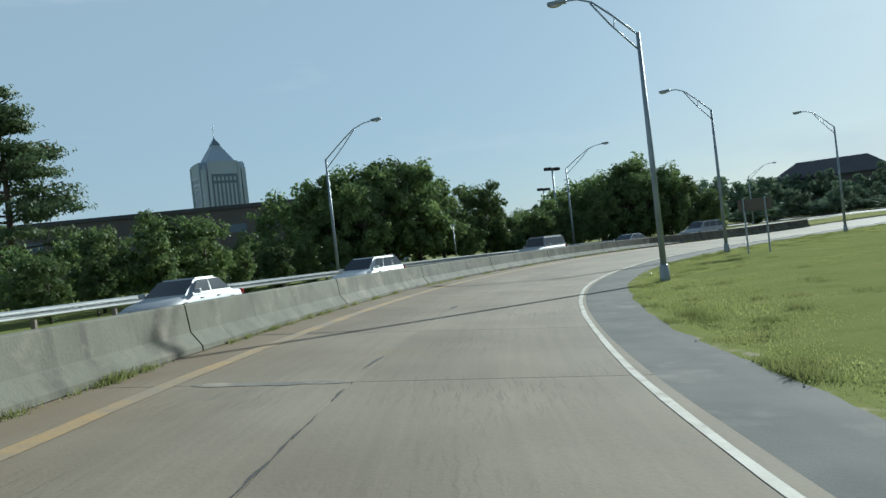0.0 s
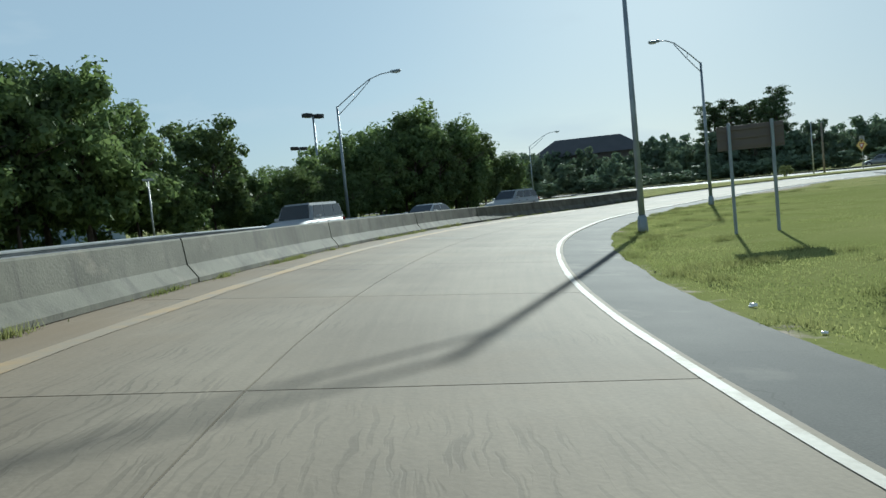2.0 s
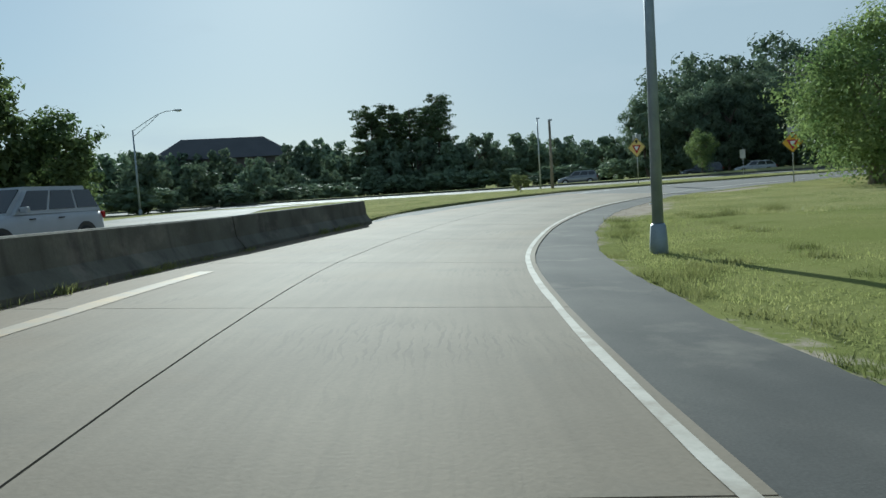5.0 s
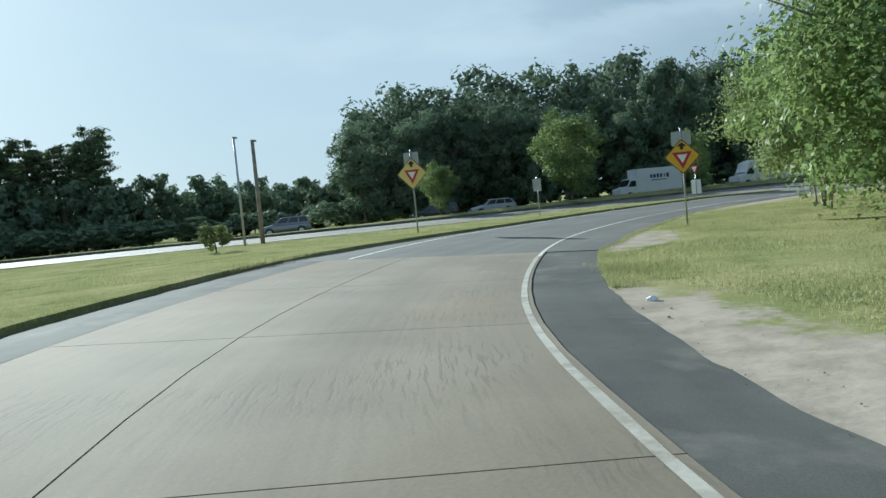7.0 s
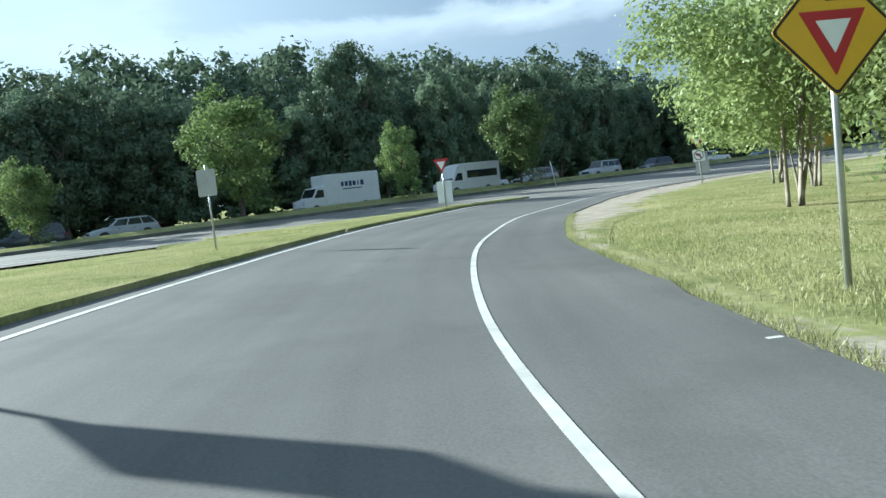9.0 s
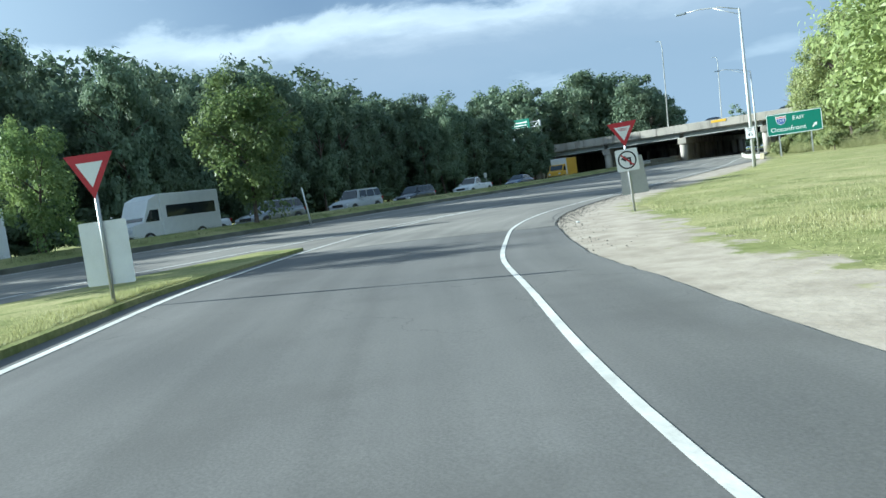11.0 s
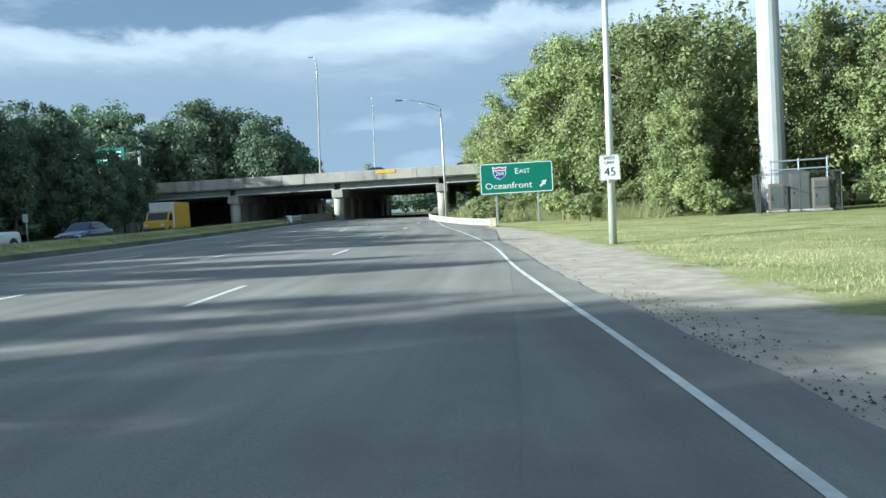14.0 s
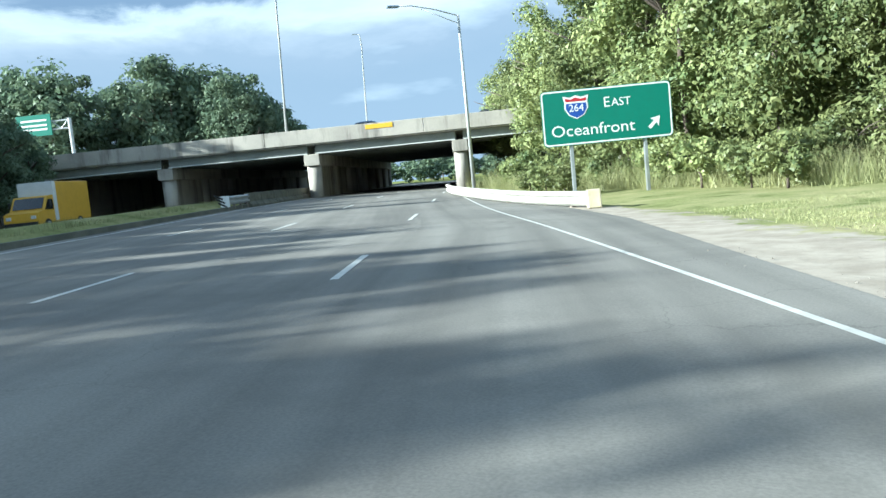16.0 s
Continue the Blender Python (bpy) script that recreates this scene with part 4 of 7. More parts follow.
crack(ramp, [(14.6, 2.9), (15.6, 2.86)], 0.05, 8)
crack(ramp, [(22.5, 2.85), (23.3, 2.83)], 0.07, 9)

# ---- concrete barrier: segments with open joints ----
def barrier_segment(s0, s1, end=False):
    outline = [(-0.28, 0), (-0.28, 0.07), (-0.13, 0.27), (-0.085, 0.645), (-0.065, 0.67), (0.065, 0.67), (0.085, 0.645), (0.13, 0.27), (0.28, 0.07), (0.28, 0)]
    n = 5
    bm = bmesh.new()
    rings = []
    for k in range(n + 1):
        s = s0 + (s1 - s0) * k / n
        h = 1.0
        ring = []
        for o, z in outline:
            x, y = on_line(s, 5.85 + o)
            ring.append(bm.verts.new((x, y, gz(*on_line(s, 5.85)) - 0.01 + z * h)))
        rings.append(ring)
    for a, b in zip(rings, rings[1:]):
        for i in range(len(outline) - 1):
            bm.faces.new((a[i], a[i + 1], b[i + 1], b[i]))
    bm.faces.new(rings[0])
    bm.faces.new(rings[-1][::-1])
    bmesh.ops.recalc_face_normals(bm, faces=bm.faces)
    return bm


barrier = tagged(new("concrete_barrier"), "stained grey concrete traffic barrier with open joints", "barrier", "", "structure")
s = -27.6
while s < 82.5:
    e = s + 7.35
    last = e > 80
    part("barrier_segment", barrier_segment(s + 0.022, (83.2 if last else e) - 0.022, last), M_BARRIER, barrier, "stained segment with drip marks")
    s = 90 if last else e

# ---- lamps ----
def truss_lamp(x, y, turn, reach, label, top=7.45, base=True):
    """A steel street lamp with a rising two-rod arm; its arm points along +x of its own frame."""
    lamp = thing("street_lamp", at_ground(x, y, turn), label, "street lamp", "lamps along the ramp")
    h = top - gz(x, y)
    bm = bmesh.new()
    tube(bm, [(0, 0, 0.02), (0, 0, h * 0.5), (0, 0, h)], [0.1, 0.085, 0.06], 12)
    part("pole", bm, M_POLE, lamp, smooth=True)
    bm = bmesh.new()
    tube(bm, [(0, 0, -0.2), (0, 0, 0.08), (0, 0, 0.42), (0, 0, 0.46)], [0.16, 0.16, 0.135, 0.105], 10)
    part("base_casting", bm, M_POLE, lamp, "grey cast transformer base", smooth=True)
    bm = bmesh.new()
    rise = 1.5
    up = [(0, 0, h - 0.05), (reach * 0.35, 0, h + rise * 0.5), (reach * 0.6, 0, h + rise * 0.84), (reach * 0.8, 0, h + rise * 0.97), (reach, 0, h + rise)]
    tube(bm, up, [0.032, 0.032, 0.03, 0.03, 0.028], 8)
    part("upper_arm", bm, M_POLE, lamp, smooth=True)
    bm = bmesh.new()
    tube(bm, [(0, 0, h - 0.55), (reach * 0.35, 0, h + rise * 0.26), (reach * 0.62, 0, h + rise * 0.82)], 0.026, 8)
    tube(bm, [(reach * 0.3, 0, h + rise * 0.43), (reach * 0.32, 0, h + rise * 0.2)], 0.015, 6)
    part("lower_arm", bm, M_POLE, lamp, smooth=True)
    bm = bmesh.new()
    box(bm, 0.62, 0.24, 0.14, (reach + 0.22, 0, h + rise + 0.0), bevel=0.05)
    head = part("lamp_head", bm, M_POLE, lamp, "grey cobra lamp head")
    bm = bmesh.new()
    bmesh.ops.create_uvsphere(bm, u_segments=10, v_segments=6, radius=1.0, matrix=Matrix.Translation((reach + 0.28, 0, h + rise - 0.07)) @ Matrix.Diagonal((0.22, 0.1, 0.07, 1)))
    part("lens", bm, M_LENS, head, "clear refractor bowl", smooth=True)
    return lamp


def toward(x, y, tx, ty):
    return math.degrees(math.atan2(ty - y, tx - x))


for x, y, tx, ty in ((7.22, 25.4, 4.6, 27.2), (18.43, 42.63, 16.78, 44.15), (35.57, 56.78, 33.94, 58.19)):
    truss_lamp(x, y, toward(x, y, tx, ty), 2.2, "grey steel street lamp standing in the grass verge")
for x, y, tx, ty in ((-2.52, 47.37, 0.25, 44.66), (18.08, 68.41, 20.62, 65.6), (60.8, 113.8, 63.2, 110.8)):
    truss_lamp(x, y, toward(x, y, tx, ty), 3.8, "tall grey street lamp behind the guardrail", 7.35)


def lot_lamp(x, y, h, turn):
    lamp = thing("parking_lamp", at_ground(x, y, turn), "tall dark pole with two box flood lamps", "lamp post", "parking lot lamps")
    bm = bmesh.new()
    tube(bm, [(0, 0, 0), (0, 0, h)], [0.11, 0.08], 8)
    part("pole", bm, M_POLE, lamp, smooth=True)
    for k in (-1, 1):
        bm = bmesh.new()
        box(bm, 0.75, 0.5, 0.32, (k * 0.62, 0, h + 0.05), bevel=0.05)
        box(bm, 0.3, 0.08, 0.08, (k * 0.15, 0, h))
        part("lamp_box", bm, M_SIGN_BLACK, lamp)


lot_lamp(20.9, 82.1, 8.55 - gz(20.9, 82.1), 30)
lot_lamp(24.8, 99.9, 7.65 - gz(24.8, 99.9), 30)


# ---- guardrails ----
def guardrail(points, label, posts=1.9, name="guardrail", height=0.70, wide=1.0, steel=None):
    rail = thing(name, pose(*points[0], gz(*points[0])), label, "guardrail")
    inv = rail.matrix_basis.inverted()
    pts = smooth_line(np.array(points, float), 1.0)
    pts = np.vstack([pts, points[-1]])
    outline = [(0.0, -0.155), (0.085, -0.11), (0.085, -0.06), (0.0, -0.02), (0.0, 0.02), (0.085, 0.06), (0.085, 0.11), (0.0, 0.155)]
    tang = np.gradient(pts, axis=0)
    tang /= np.linalg.norm(tang, axis=1)[:, None]
    z = ground_z(pts[:, 0], pts[:, 1])
    bm = bmesh.new()
    rings = []
    for p, t, h in zip(pts, tang, z):
        ring = [bm.verts.new(inv @ Vector((p[0] + t[1] * (o + 0.09), p[1] - t[0] * (o + 0.09), h + height + wide * (v - 0.155)))) for o, v in outline]
        ring += [bm.verts.new(inv @ Vector((p[0] + t[1] * (o + 0.082), p[1] - t[0] * (o + 0.082), h + height + wide * (v - 0.155)))) for o, v in outline[::-1]]
        rings.append(ring)
    for a, b in zip(rings, rings[1:]):
        for i in range(16):
            bm.faces.new((a[i], a[(i + 1) % 16], b[(i + 1) % 16], b[i]))
    bmesh.ops.recalc_face_normals(bm, faces=bm.faces)
    part("w_beam", bm, steel or M_GALV, rail, "galvanised corrugated steel beam")
    run = np.r_[0, np.cumsum(np.hypot(*np.diff(pts, axis=0).T))]
    bm = bmesh.new()
    box(bm, 0.11, 0.15, height + 0.28, (0, 0, (height - 0.32) / 2), bevel=0.012)
    first = part("post", bm, M_BARK_PALE, rail)
    for i, q in enumerate(np.arange(0.3, run[-1], posts)):
        x, y = np.interp(q, run, pts[:, 0]), np.interp(q, run, pts[:, 1])
        turn = math.degrees(math.atan2(np.interp(q, run, tang[:, 1]), np.interp(q, run, tang[:, 0])))
        ob = first if i == 0 else new("post", first.data)
        ob.parent = rail
        ob.matrix_basis = inv @ pose(x, y, gz(x, y), 0, 0, turn)
    return rail


guardrail([on_line(s, 16.4) for s in range(-24, 84, 9)], "long galvanised guardrail behind the opposite ramp", 3.8)


# ---- signs ----
def post_round(bm, h, r=0.03):
    return tube(bm, [(0, 0, -0.2), (0, 0, h)], r, 8)


def rounded(w, h, r, n=4):
    pts = []
    for cx, cz, a0 in ((w / 2 - r, h / 2 - r, 0), (-w / 2 + r, h / 2 - r, 90), (-w / 2 + r, -h / 2 + r, 180), (w / 2 - r, -h / 2 + r, 270)):
        for k in range(n + 1):
            a = radians(a0 + 90 * k / n)
            pts.append((cx + r * math.cos(a), cz + r * math.sin(a)))
    return pts


def turned(points, deg):
    c, s = math.cos(radians(deg)), math.sin(radians(deg))
    return [(x * c - z * s, x * s + z * c) for x, z in points]


def plate(parent, name, outline, mat, y, z, thick=0.006, label="", x=0.0):
    bm = bmesh.new()
    prism(bm, outline, thick, Matrix.Translation((x, y, z)))
    return part(name, bm, mat, parent, label)


def yield_ahead(x, y, turn, label, yellow, lean=0.0, lift=0.0, size=1.0, c=2.12):
    g = gz(x, y) + lift
    sign = thing("yield_ahead_sign", pose(x, y, g, 0, lean, turn), label, "road sign", "yield ahead signs")
    bm = bmesh.new()
    post_round(bm, c + 0.93, 0.032)
    part("post", bm, M_GALV, sign, smooth=True)
    bm = bmesh.new()
    prism(bm, rounded(0.62, 0.46, 0.03), 0.004, Matrix.Translation((0, 0.012, c + 0.60)))
    part("back_plate", bm, M_SIGN_BACK, sign, "bare aluminium plate of a sign facing away")
    board = plate(sign, "panel", turned(rounded(0.914 * size, 0.914 * size, 0.05), 45), yellow, -0.04, c, 0.005, "faded yellow diamond panel")
    rim_out, rim_in = turned(rounded(0.9 * size, 0.9 * size, 0.045), 45), turned(rounded(0.845 * size, 0.845 * size, 0.04), 45)
    bm = bmesh.new()
    a = [bm.verts.new((px, -0.0445, c + pz)) for px, pz in rim_out]
    b = [bm.verts.new((px, -0.0445, c + pz)) for px, pz in rim_in]
    for i in range(len(a)):
        j = (i + 1) % len(a)
        bm.faces.new((a[i], a[j], b[j], b[i]))
    part("border", bm, M_SIGN_BLACK, board, "black border line")
    plate(board, "arrow", [(-0.055, -0.085), (0.055, -0.085), (0.055, 0.02), (0.15, 0.02), (0.0, 0.16), (-0.15, 0.02), (-0.055, 0.02)], M_SIGN_BLACK, -0.045, c + 0.35 * size, 0.004, "black arrow")
    tri = lambda k: [(-0.31 * k, 0.17 * k + 0.04 * (1 - k)), (0.31 * k, 0.17 * k + 0.04 * (1 - k)), (0.0, -0.38 * k + 0.0)]  # noqa: E731
    plate(board, "red_triangle", tri(1.0), M_SIGN_RED, -0.046, c - 0.02, 0.004, "red inverted triangle")
    plate(board, "white_triangle", [(-0.165, 0.09), (0.165, 0.09), (0.0, -0.19)], M_SIGN_WHITE, -0.05, c - 0.02, 0.004, "white centre")


def yield_sign(parent, c, size, bars=True):
    h = size * 0.866
    tri = lambda k, r=0.0: [(-size / 2 * k, h * 0.5 * k), (size / 2 * k, h * 0.5 * k), (0, -h * 0.5 * k)]  # noqa: E731
    red = plate(parent, "yield_panel", tri(1.0), M_SIGN_RED, -0.04, c, 0.005, "red inverted yield triangle")
    k = 0.56
    plate(red, "white_field", [(-size / 2 * k, h * 0.5 * k + 0.03 * size), (size / 2 * k, h * 0.5 * k + 0.03 * size), (0, -h * 0.5 * k + 0.03 * size)], M_SIGN_WHITE, -0.044, c, 0.004, "white field")
    if bars:
        lettering("YIELD", size * 0.13, (0, -0.05, c + h * 0.2), M_SIGN_RED, red)
    return red


yield_ahead(67.84, 62.12, -92, "yellow yield ahead diamond on a round steel post", M_SIGN_YELLOW, lift=0.04, size=0.9, c=2.18)
yield_ahead(70.3, 72.05, -96, "sun-faded yellow yield ahead diamond on the grass island", M_SIGN_FADED, lift=0.1, c=2.3)

# the sign seen from its back on the island
x, y = 81.32, 68.7
sign = thing("small_sign", at_ground(x, y, -115, 0.1), "bare backed rectangular sign on a thin post", "road sign")
bm = bmesh.new(); post_round(bm, 2.05, 0.025); part("post", bm, M_GALV, sign, smooth=True)
plate(sign, "panel", rounded(0.5, 0.64, 0.04), M_SIGN_BACK, -0.03, 1.62, 0.006, "unpainted grey aluminium panel")

# yield sign at the island's tip, with white boards below
x, y = 96.24, 60.06
sign = thing("yield_sign", at_ground(x, y, -128, 0.06), "yield sign over white boards on the island tip", "road sign", "yield signs")
bm = bmesh.new(); post_round(bm, 2.25, 0.03); part("post", bm, M_GALV, sign, smooth=True)
yield_sign(sign, 1.92, 0.76, False)
plate(sign, "lower_board", rounded(0.75, 0.95, 0.03), M_SIGN_WHITE, 0.035, 0.78, 0.006, "plain white board")

# yield sign with the no left turn sign, in the right verge
x, y = 99.43, 45.78
sign = thing("yield_sign", pose(x, y, gz(x, y), 0, -2.0, -133), "yield sign over a no-turn sign and bare board", "road sign", "yield signs")
bm = bmesh.new(); post_round(bm, 2.5, 0.032); part("post", bm, M_GALV, sign, smooth=True)
yield_sign(sign, 2.13, 0.80)
board = plate(sign, "turn_panel", rounded(0.61, 0.61, 0.05), M_SIGN_WHITE, -0.04, 1.42, 0.005, "white square panel")
bm = bmesh.new()
ring = []
for r in (0.255, 0.215):
    ring.append([bm.verts.new((r * math.cos(radians(a)), -0.0465, 1.42 + r * math.sin(radians(a)))) for a in range(0, 360, 15)])
for i in range(24):
    bm.faces.new((ring[0][i], ring[0][(i + 1) % 24], ring[1][(i + 1) % 24], ring[1][i]))
part("ring", bm, M_SIGN_BLACK, board, "dark prohibition ring")
bm = bmesh.new(); prism(bm, turned([(-0.22, -0.02), (0.22, -0.02), (0.22, 0.02), (-0.22, 0.02)], -45), 0.003, Matrix.Translation((0, -0.05, 1.42)))
part("slash", bm, M_SIGN_RED, board, "diagonal bar")
plate(board, "turn_arrow", [(0.05, -0.16), (0.11, -0.16), (0.11, 0.07), (-0.03, 0.07), (-0.03, 0.13), (-0.17, 0.04), (-0.03, -0.05), (-0.03, 0.01), (0.05, 0.01)], M_SIGN_BLACK, -0.046, 1.42, 0.003, "black left turn arrow")
plate(sign, "grey_board", [(-0.32, -0.52), (0.42, -0.52), (0.36, 0.52), (-0.26, 0.52)], M_SIGN_BACK, 0.04, 0.98, 0.006, "bare grey board behind", x=0.05)

# guide sign seen from the back, on two posts in the verge
gx, gy = 17.1, 37.05
sign = thing("guide_sign", at_ground(gx, gy, 142), "dark weathered guide sign on two steel posts", "road sign")
for k in (-0.48, 0.48):
    bm = bmesh.new(); box(bm, 0.07, 0.09, 2.7, (k, 0, 1.25), bevel=0.01); part("post", bm, M_POLE, sign)
bm = bmesh.new(); box(bm, 1.5, 0.02, 0.58, (0, -0.07, 2.25), bevel=0.006); board = part("panel", bm, M_SIGN_BROWN, sign, "dark brown panel")
for z in (2.05, 2.25, 2.45):
    bm = bmesh.new(); box(bm, 1.49, 0.03, 0.05, (0, -0.04, z)); part("stiffener", bm, M_SIGN_BROWN, board)

# speed limit sign on the leaning lamp post
x, y = 117.5, 15.24
lamp = thing("lamp_post", pose(x, y, gz(x, y), 0, 0, 0), "pale round lamp post carrying a speed limit sign", "street lamp")
turn = toward(0, 0, *ACROSS)
bm = bmesh.new()
tube(bm, [(0, 0, -0.1), (-0.05, 0.02, 4), (-0.16, 0.07, 10.6)], [0.125, 0.105, 0.07], 12)
part("pole", bm, M_LIGHTPOLE, lamp, smooth=True)
ux, uy = ACROSS
bm = bmesh.new()
arm = [(-0.16, 0.07, 10.55), (-0.16 + 1.2 * ux, 0.07 + 1.2 * uy, 10.95), (-0.16 + 2.6 * ux, 0.07 + 2.6 * uy, 11.1), (-0.16 + 3.5 * ux, 0.07 + 3.5 * uy, 11.08)]
tube(bm, arm, 0.035, 8)
tube(bm, [(-0.16, 0.07, 10.2), (-0.16 + 1.7 * ux, 0.07 + 1.7 * uy, 10.98)], 0.025, 8)
part("arm", bm, M_LIGHTPOLE, lamp, smooth=True)
bm = bmesh.new(); box(bm, 0.7, 0.26, 0.14, (-0.16 + 3.8 * ux, 0.07 + 3.8 * uy, 11.06), pose(0, 0, 0, 0, 0, turn), bevel=0.05)
part("lamp_head", bm, M_POLE, lamp, "cobra lamp head")
sign = thing("speed_limit_sign", pose(x - 0.02, y + 0.015, gz(x, y), 0, -1.0, -152), "white speed limit 45 sign strapped to a post", "road sign")
board = plate(sign, "panel", rounded(0.61, 0.762, 0.04), M_SIGN_WHITE, -0.15, 2.28, 0.006, "white rectangular panel")
bm = bmesh.new()
a = [bm.verts.new((px, -0.154, 2.28 + pz)) for px, pz in rounded(0.585, 0.737, 0.035)]
b = [bm.verts.new((px, -0.154, 2.28 + pz)) for px, pz in rounded(0.562, 0.714, 0.03)]
for i in range(len(a)):
    bm.faces.new((a[i], a[(i + 1) % len(a)], b[(i + 1) % len(a)], b[i]))
part("border", bm, M_SIGN_BLACK, board)
for text, size, z in (("SPEED", 0.135, 2.56), ("LIMIT", 0.135, 2.42), ("45", 0.36, 2.14)):
    lettering(text, size, (0, -0.157, z), M_SIGN_BLACK, board)

# the green guide sign
x, y = (136.25 + 131.58) / 2, (-13.51 - 16.24) / 2
W, Hh, cz = 5.41, 2.28, 3.14 - gz(x, y)
sign = thing("guide_sign", at_ground(x, y, toward(131.58, -16.24, 136.25, -13.51) + 180), "green interstate guide sign on two steel posts", "road sign")
for k in (-1.55, 1.55):
    bm = bmesh.new(); box(bm, 0.14, 0.2, 3.4, (k, 0.16, 1.4), bevel=0.015); part("post", bm, M_GALV, sign)
board = plate(sign, "panel", rounded(W, Hh, 0.18), M_SIGN_GREEN, 0, cz, 0.03, "green reflective panel")
bm = bmesh.new()
a = [bm.verts.new((px, -0.018, cz + pz)) for px, pz in rounded(W - 0.05, Hh - 0.05, 0.16)]
b = [bm.verts.new((px, -0.018, cz + pz)) for px, pz in rounded(W - 0.17, Hh - 0.17, 0.12)]
for i in range(len(a)):
    bm.faces.new((a[i], a[(i + 1) % len(a)], b[(i + 1) % len(a)], b[i]))
part("border", bm, M_SIGN_WHITE, board, "white border")
lettering("Oceanfront", 0.66, (-0.62, -0.02, cz - 0.56), M_SIGN_WHITE, board, squeeze=1.13)
lettering("E", 0.60, (0.02, -0.02, cz + 0.48), M_SIGN_WHITE, board)
lettering("AST", 0.47, (0.62, -0.02, cz + 0.455), M_SIGN_WHITE, board)
shield = [(-0.44, 0.18), (-0.50, 0.42), (-0.2, 0.36), (0.0, 0.44), (0.2, 0.36), (0.50, 0.42), (0.44, 0.18), (0.46, -0.05), (0.3, -0.32), (0.0, -0.46), (-0.3, -0.32), (-0.46, -0.05)]
sh = plate(board, "route_shield", [(1.08 * px, 1.08 * pz) for px, pz in shield], M_SIGN_WHITE, -0.02, cz + 0.42, 0.008, "white edged shield", x=-1.25)
plate(sh, "blue_field", [(0.94 * px, 0.94 * pz - 0.0) for px, pz in shield if pz < 0.2] + [], M_SIGN_BLUE, -0.028, cz + 0.40, 0.006, "blue field", x=-1.25)
plate(sh, "red_field", [(-0.42, 0.22), (0.42, 0.22), (0.45, 0.36), (0.2, 0.31), (0.0, 0.39), (-0.2, 0.31), (-0.45, 0.36)], M_SIGN_RED, -0.028, cz + 0.42, 0.006, "red upper field", x=-1.25)
lettering("264", 0.42, (-1.25, -0.036, cz + 0.36), M_SIGN_WHITE, sh)
plate(board, "arrow", turned([(-0.07, -0.32), (0.07, -0.32), (0.07, 0.05), (0.24, -0.02), (0.0, 0.34), (-0.24, -0.02), (-0.07, 0.05)], -45), M_SIGN_WHITE, -0.02, cz - 0.5, 0.006, "white arrow", x=1.95)

# ---- the bridge ----
def bridge_box(name, a0, a1, l0, l1, z0, z1, mat, parent, bevel=0.03, label=""):
    bm = bmesh.new()
    box(bm, l1 - l0, a1 - a0, z1 - z0, (0, 0, 0), bevel=bevel)
    cx, cy = on_main((a0 + a1) / 2, (l0 + l1) / 2)
    return part(name, bm, mat, parent, label, at=Matrix.Translation((cx, cy, (z0 + z1) / 2)) @ pose(0, 0, 0, 0, 0, math.degrees(math.atan2(ACROSS[1], ACROSS[0]))))


bridge = tagged(new("highway_bridge"), "weathered concrete highway overpass with steel girders", "bridge", "", "structure")
B0, B1, LO, HI = 102.0, 154.0, 60.0, 245.0
bridge_box("deck", B0 - 0.5, B1 + 0.5, LO, HI, 4.62, 4.9, M_BRIDGE, bridge, label="concrete deck slab")
for a0, a1 in ((B0 - 0.6, B0 - 0.3), (B1 + 0.3, B1 + 0.6)):
    l = LO
    while l < HI:
        bridge_box("parapet", a0, a1, l + 0.01, min(l + 12.3, HI) - 0.01, 4.72, 5.82, M_BRIDGE, bridge, label="tan concrete parapet")
        l += 12.3
for k in range(14):
    a = B0 + 0.2 + (B1 - B0 - 0.4) * k / 13
    for l0, l1 in ((106.8, 118.6), (119.2, 130.1), (130.7, 141.7), (142.3, 153.0)):
        bridge_box("girder", a - 0.18, a + 0.18, l0, l1, 3.95, 4.62, M_GIRDER, bridge, 0.02)
        if k == 0:
            bridge_box("girder_flange", a - 0.36, a - 0.18, l0, l1, 3.94, 4.02, M_FLANGE, bridge, 0.01, "bottom flange coloured pale as if sunlit")
for lat in (118.9, 130.4, 142.0):
    bridge_box("pier_cap", B0 - 0.2, B1 + 0.2, lat - 0.6, lat + 0.6, 3.05, 3.93, M_BRIDGE, bridge, 0.05)
    for k in range(8):
        a = B0 + 0.5 + (B1 - B0 - 1.0) * k / 7
        bm = bmesh.new()
        px, py = on_main(a, lat)
        tube(bm, [(px, py, gz(px, py) - 0.3), (px, py, 3.06)], 0.55, 18)
        part("pier_column", bm, M_BRIDGE, bridge, "round stained concrete column", smooth=True)
for lat in (130.4, 142.0):
    bridge_box("pier_wall", B0 + 1.2, B1 - 1.2, lat - 0.15, lat + 0.15, -0.2, 3.1, M_BRIDGE, bridge, 0.02, "thin concrete wall between the columns")
for l0, l1 in ((104.0, 106.9), (152.9, 156.0)):
    bridge_box("abutment", B0 - 0.2, B1 + 0.2, l0, l1, -0.5, 4.6, M_BRIDGE, bridge, 0.05, "concrete abutment wall")
px, py = on_main(B0 - 0.62, 124.9)
bm = bmesh.new(); box(bm, 2.1, 0.03, 0.34, (0, 0, 0), bevel=0.01)
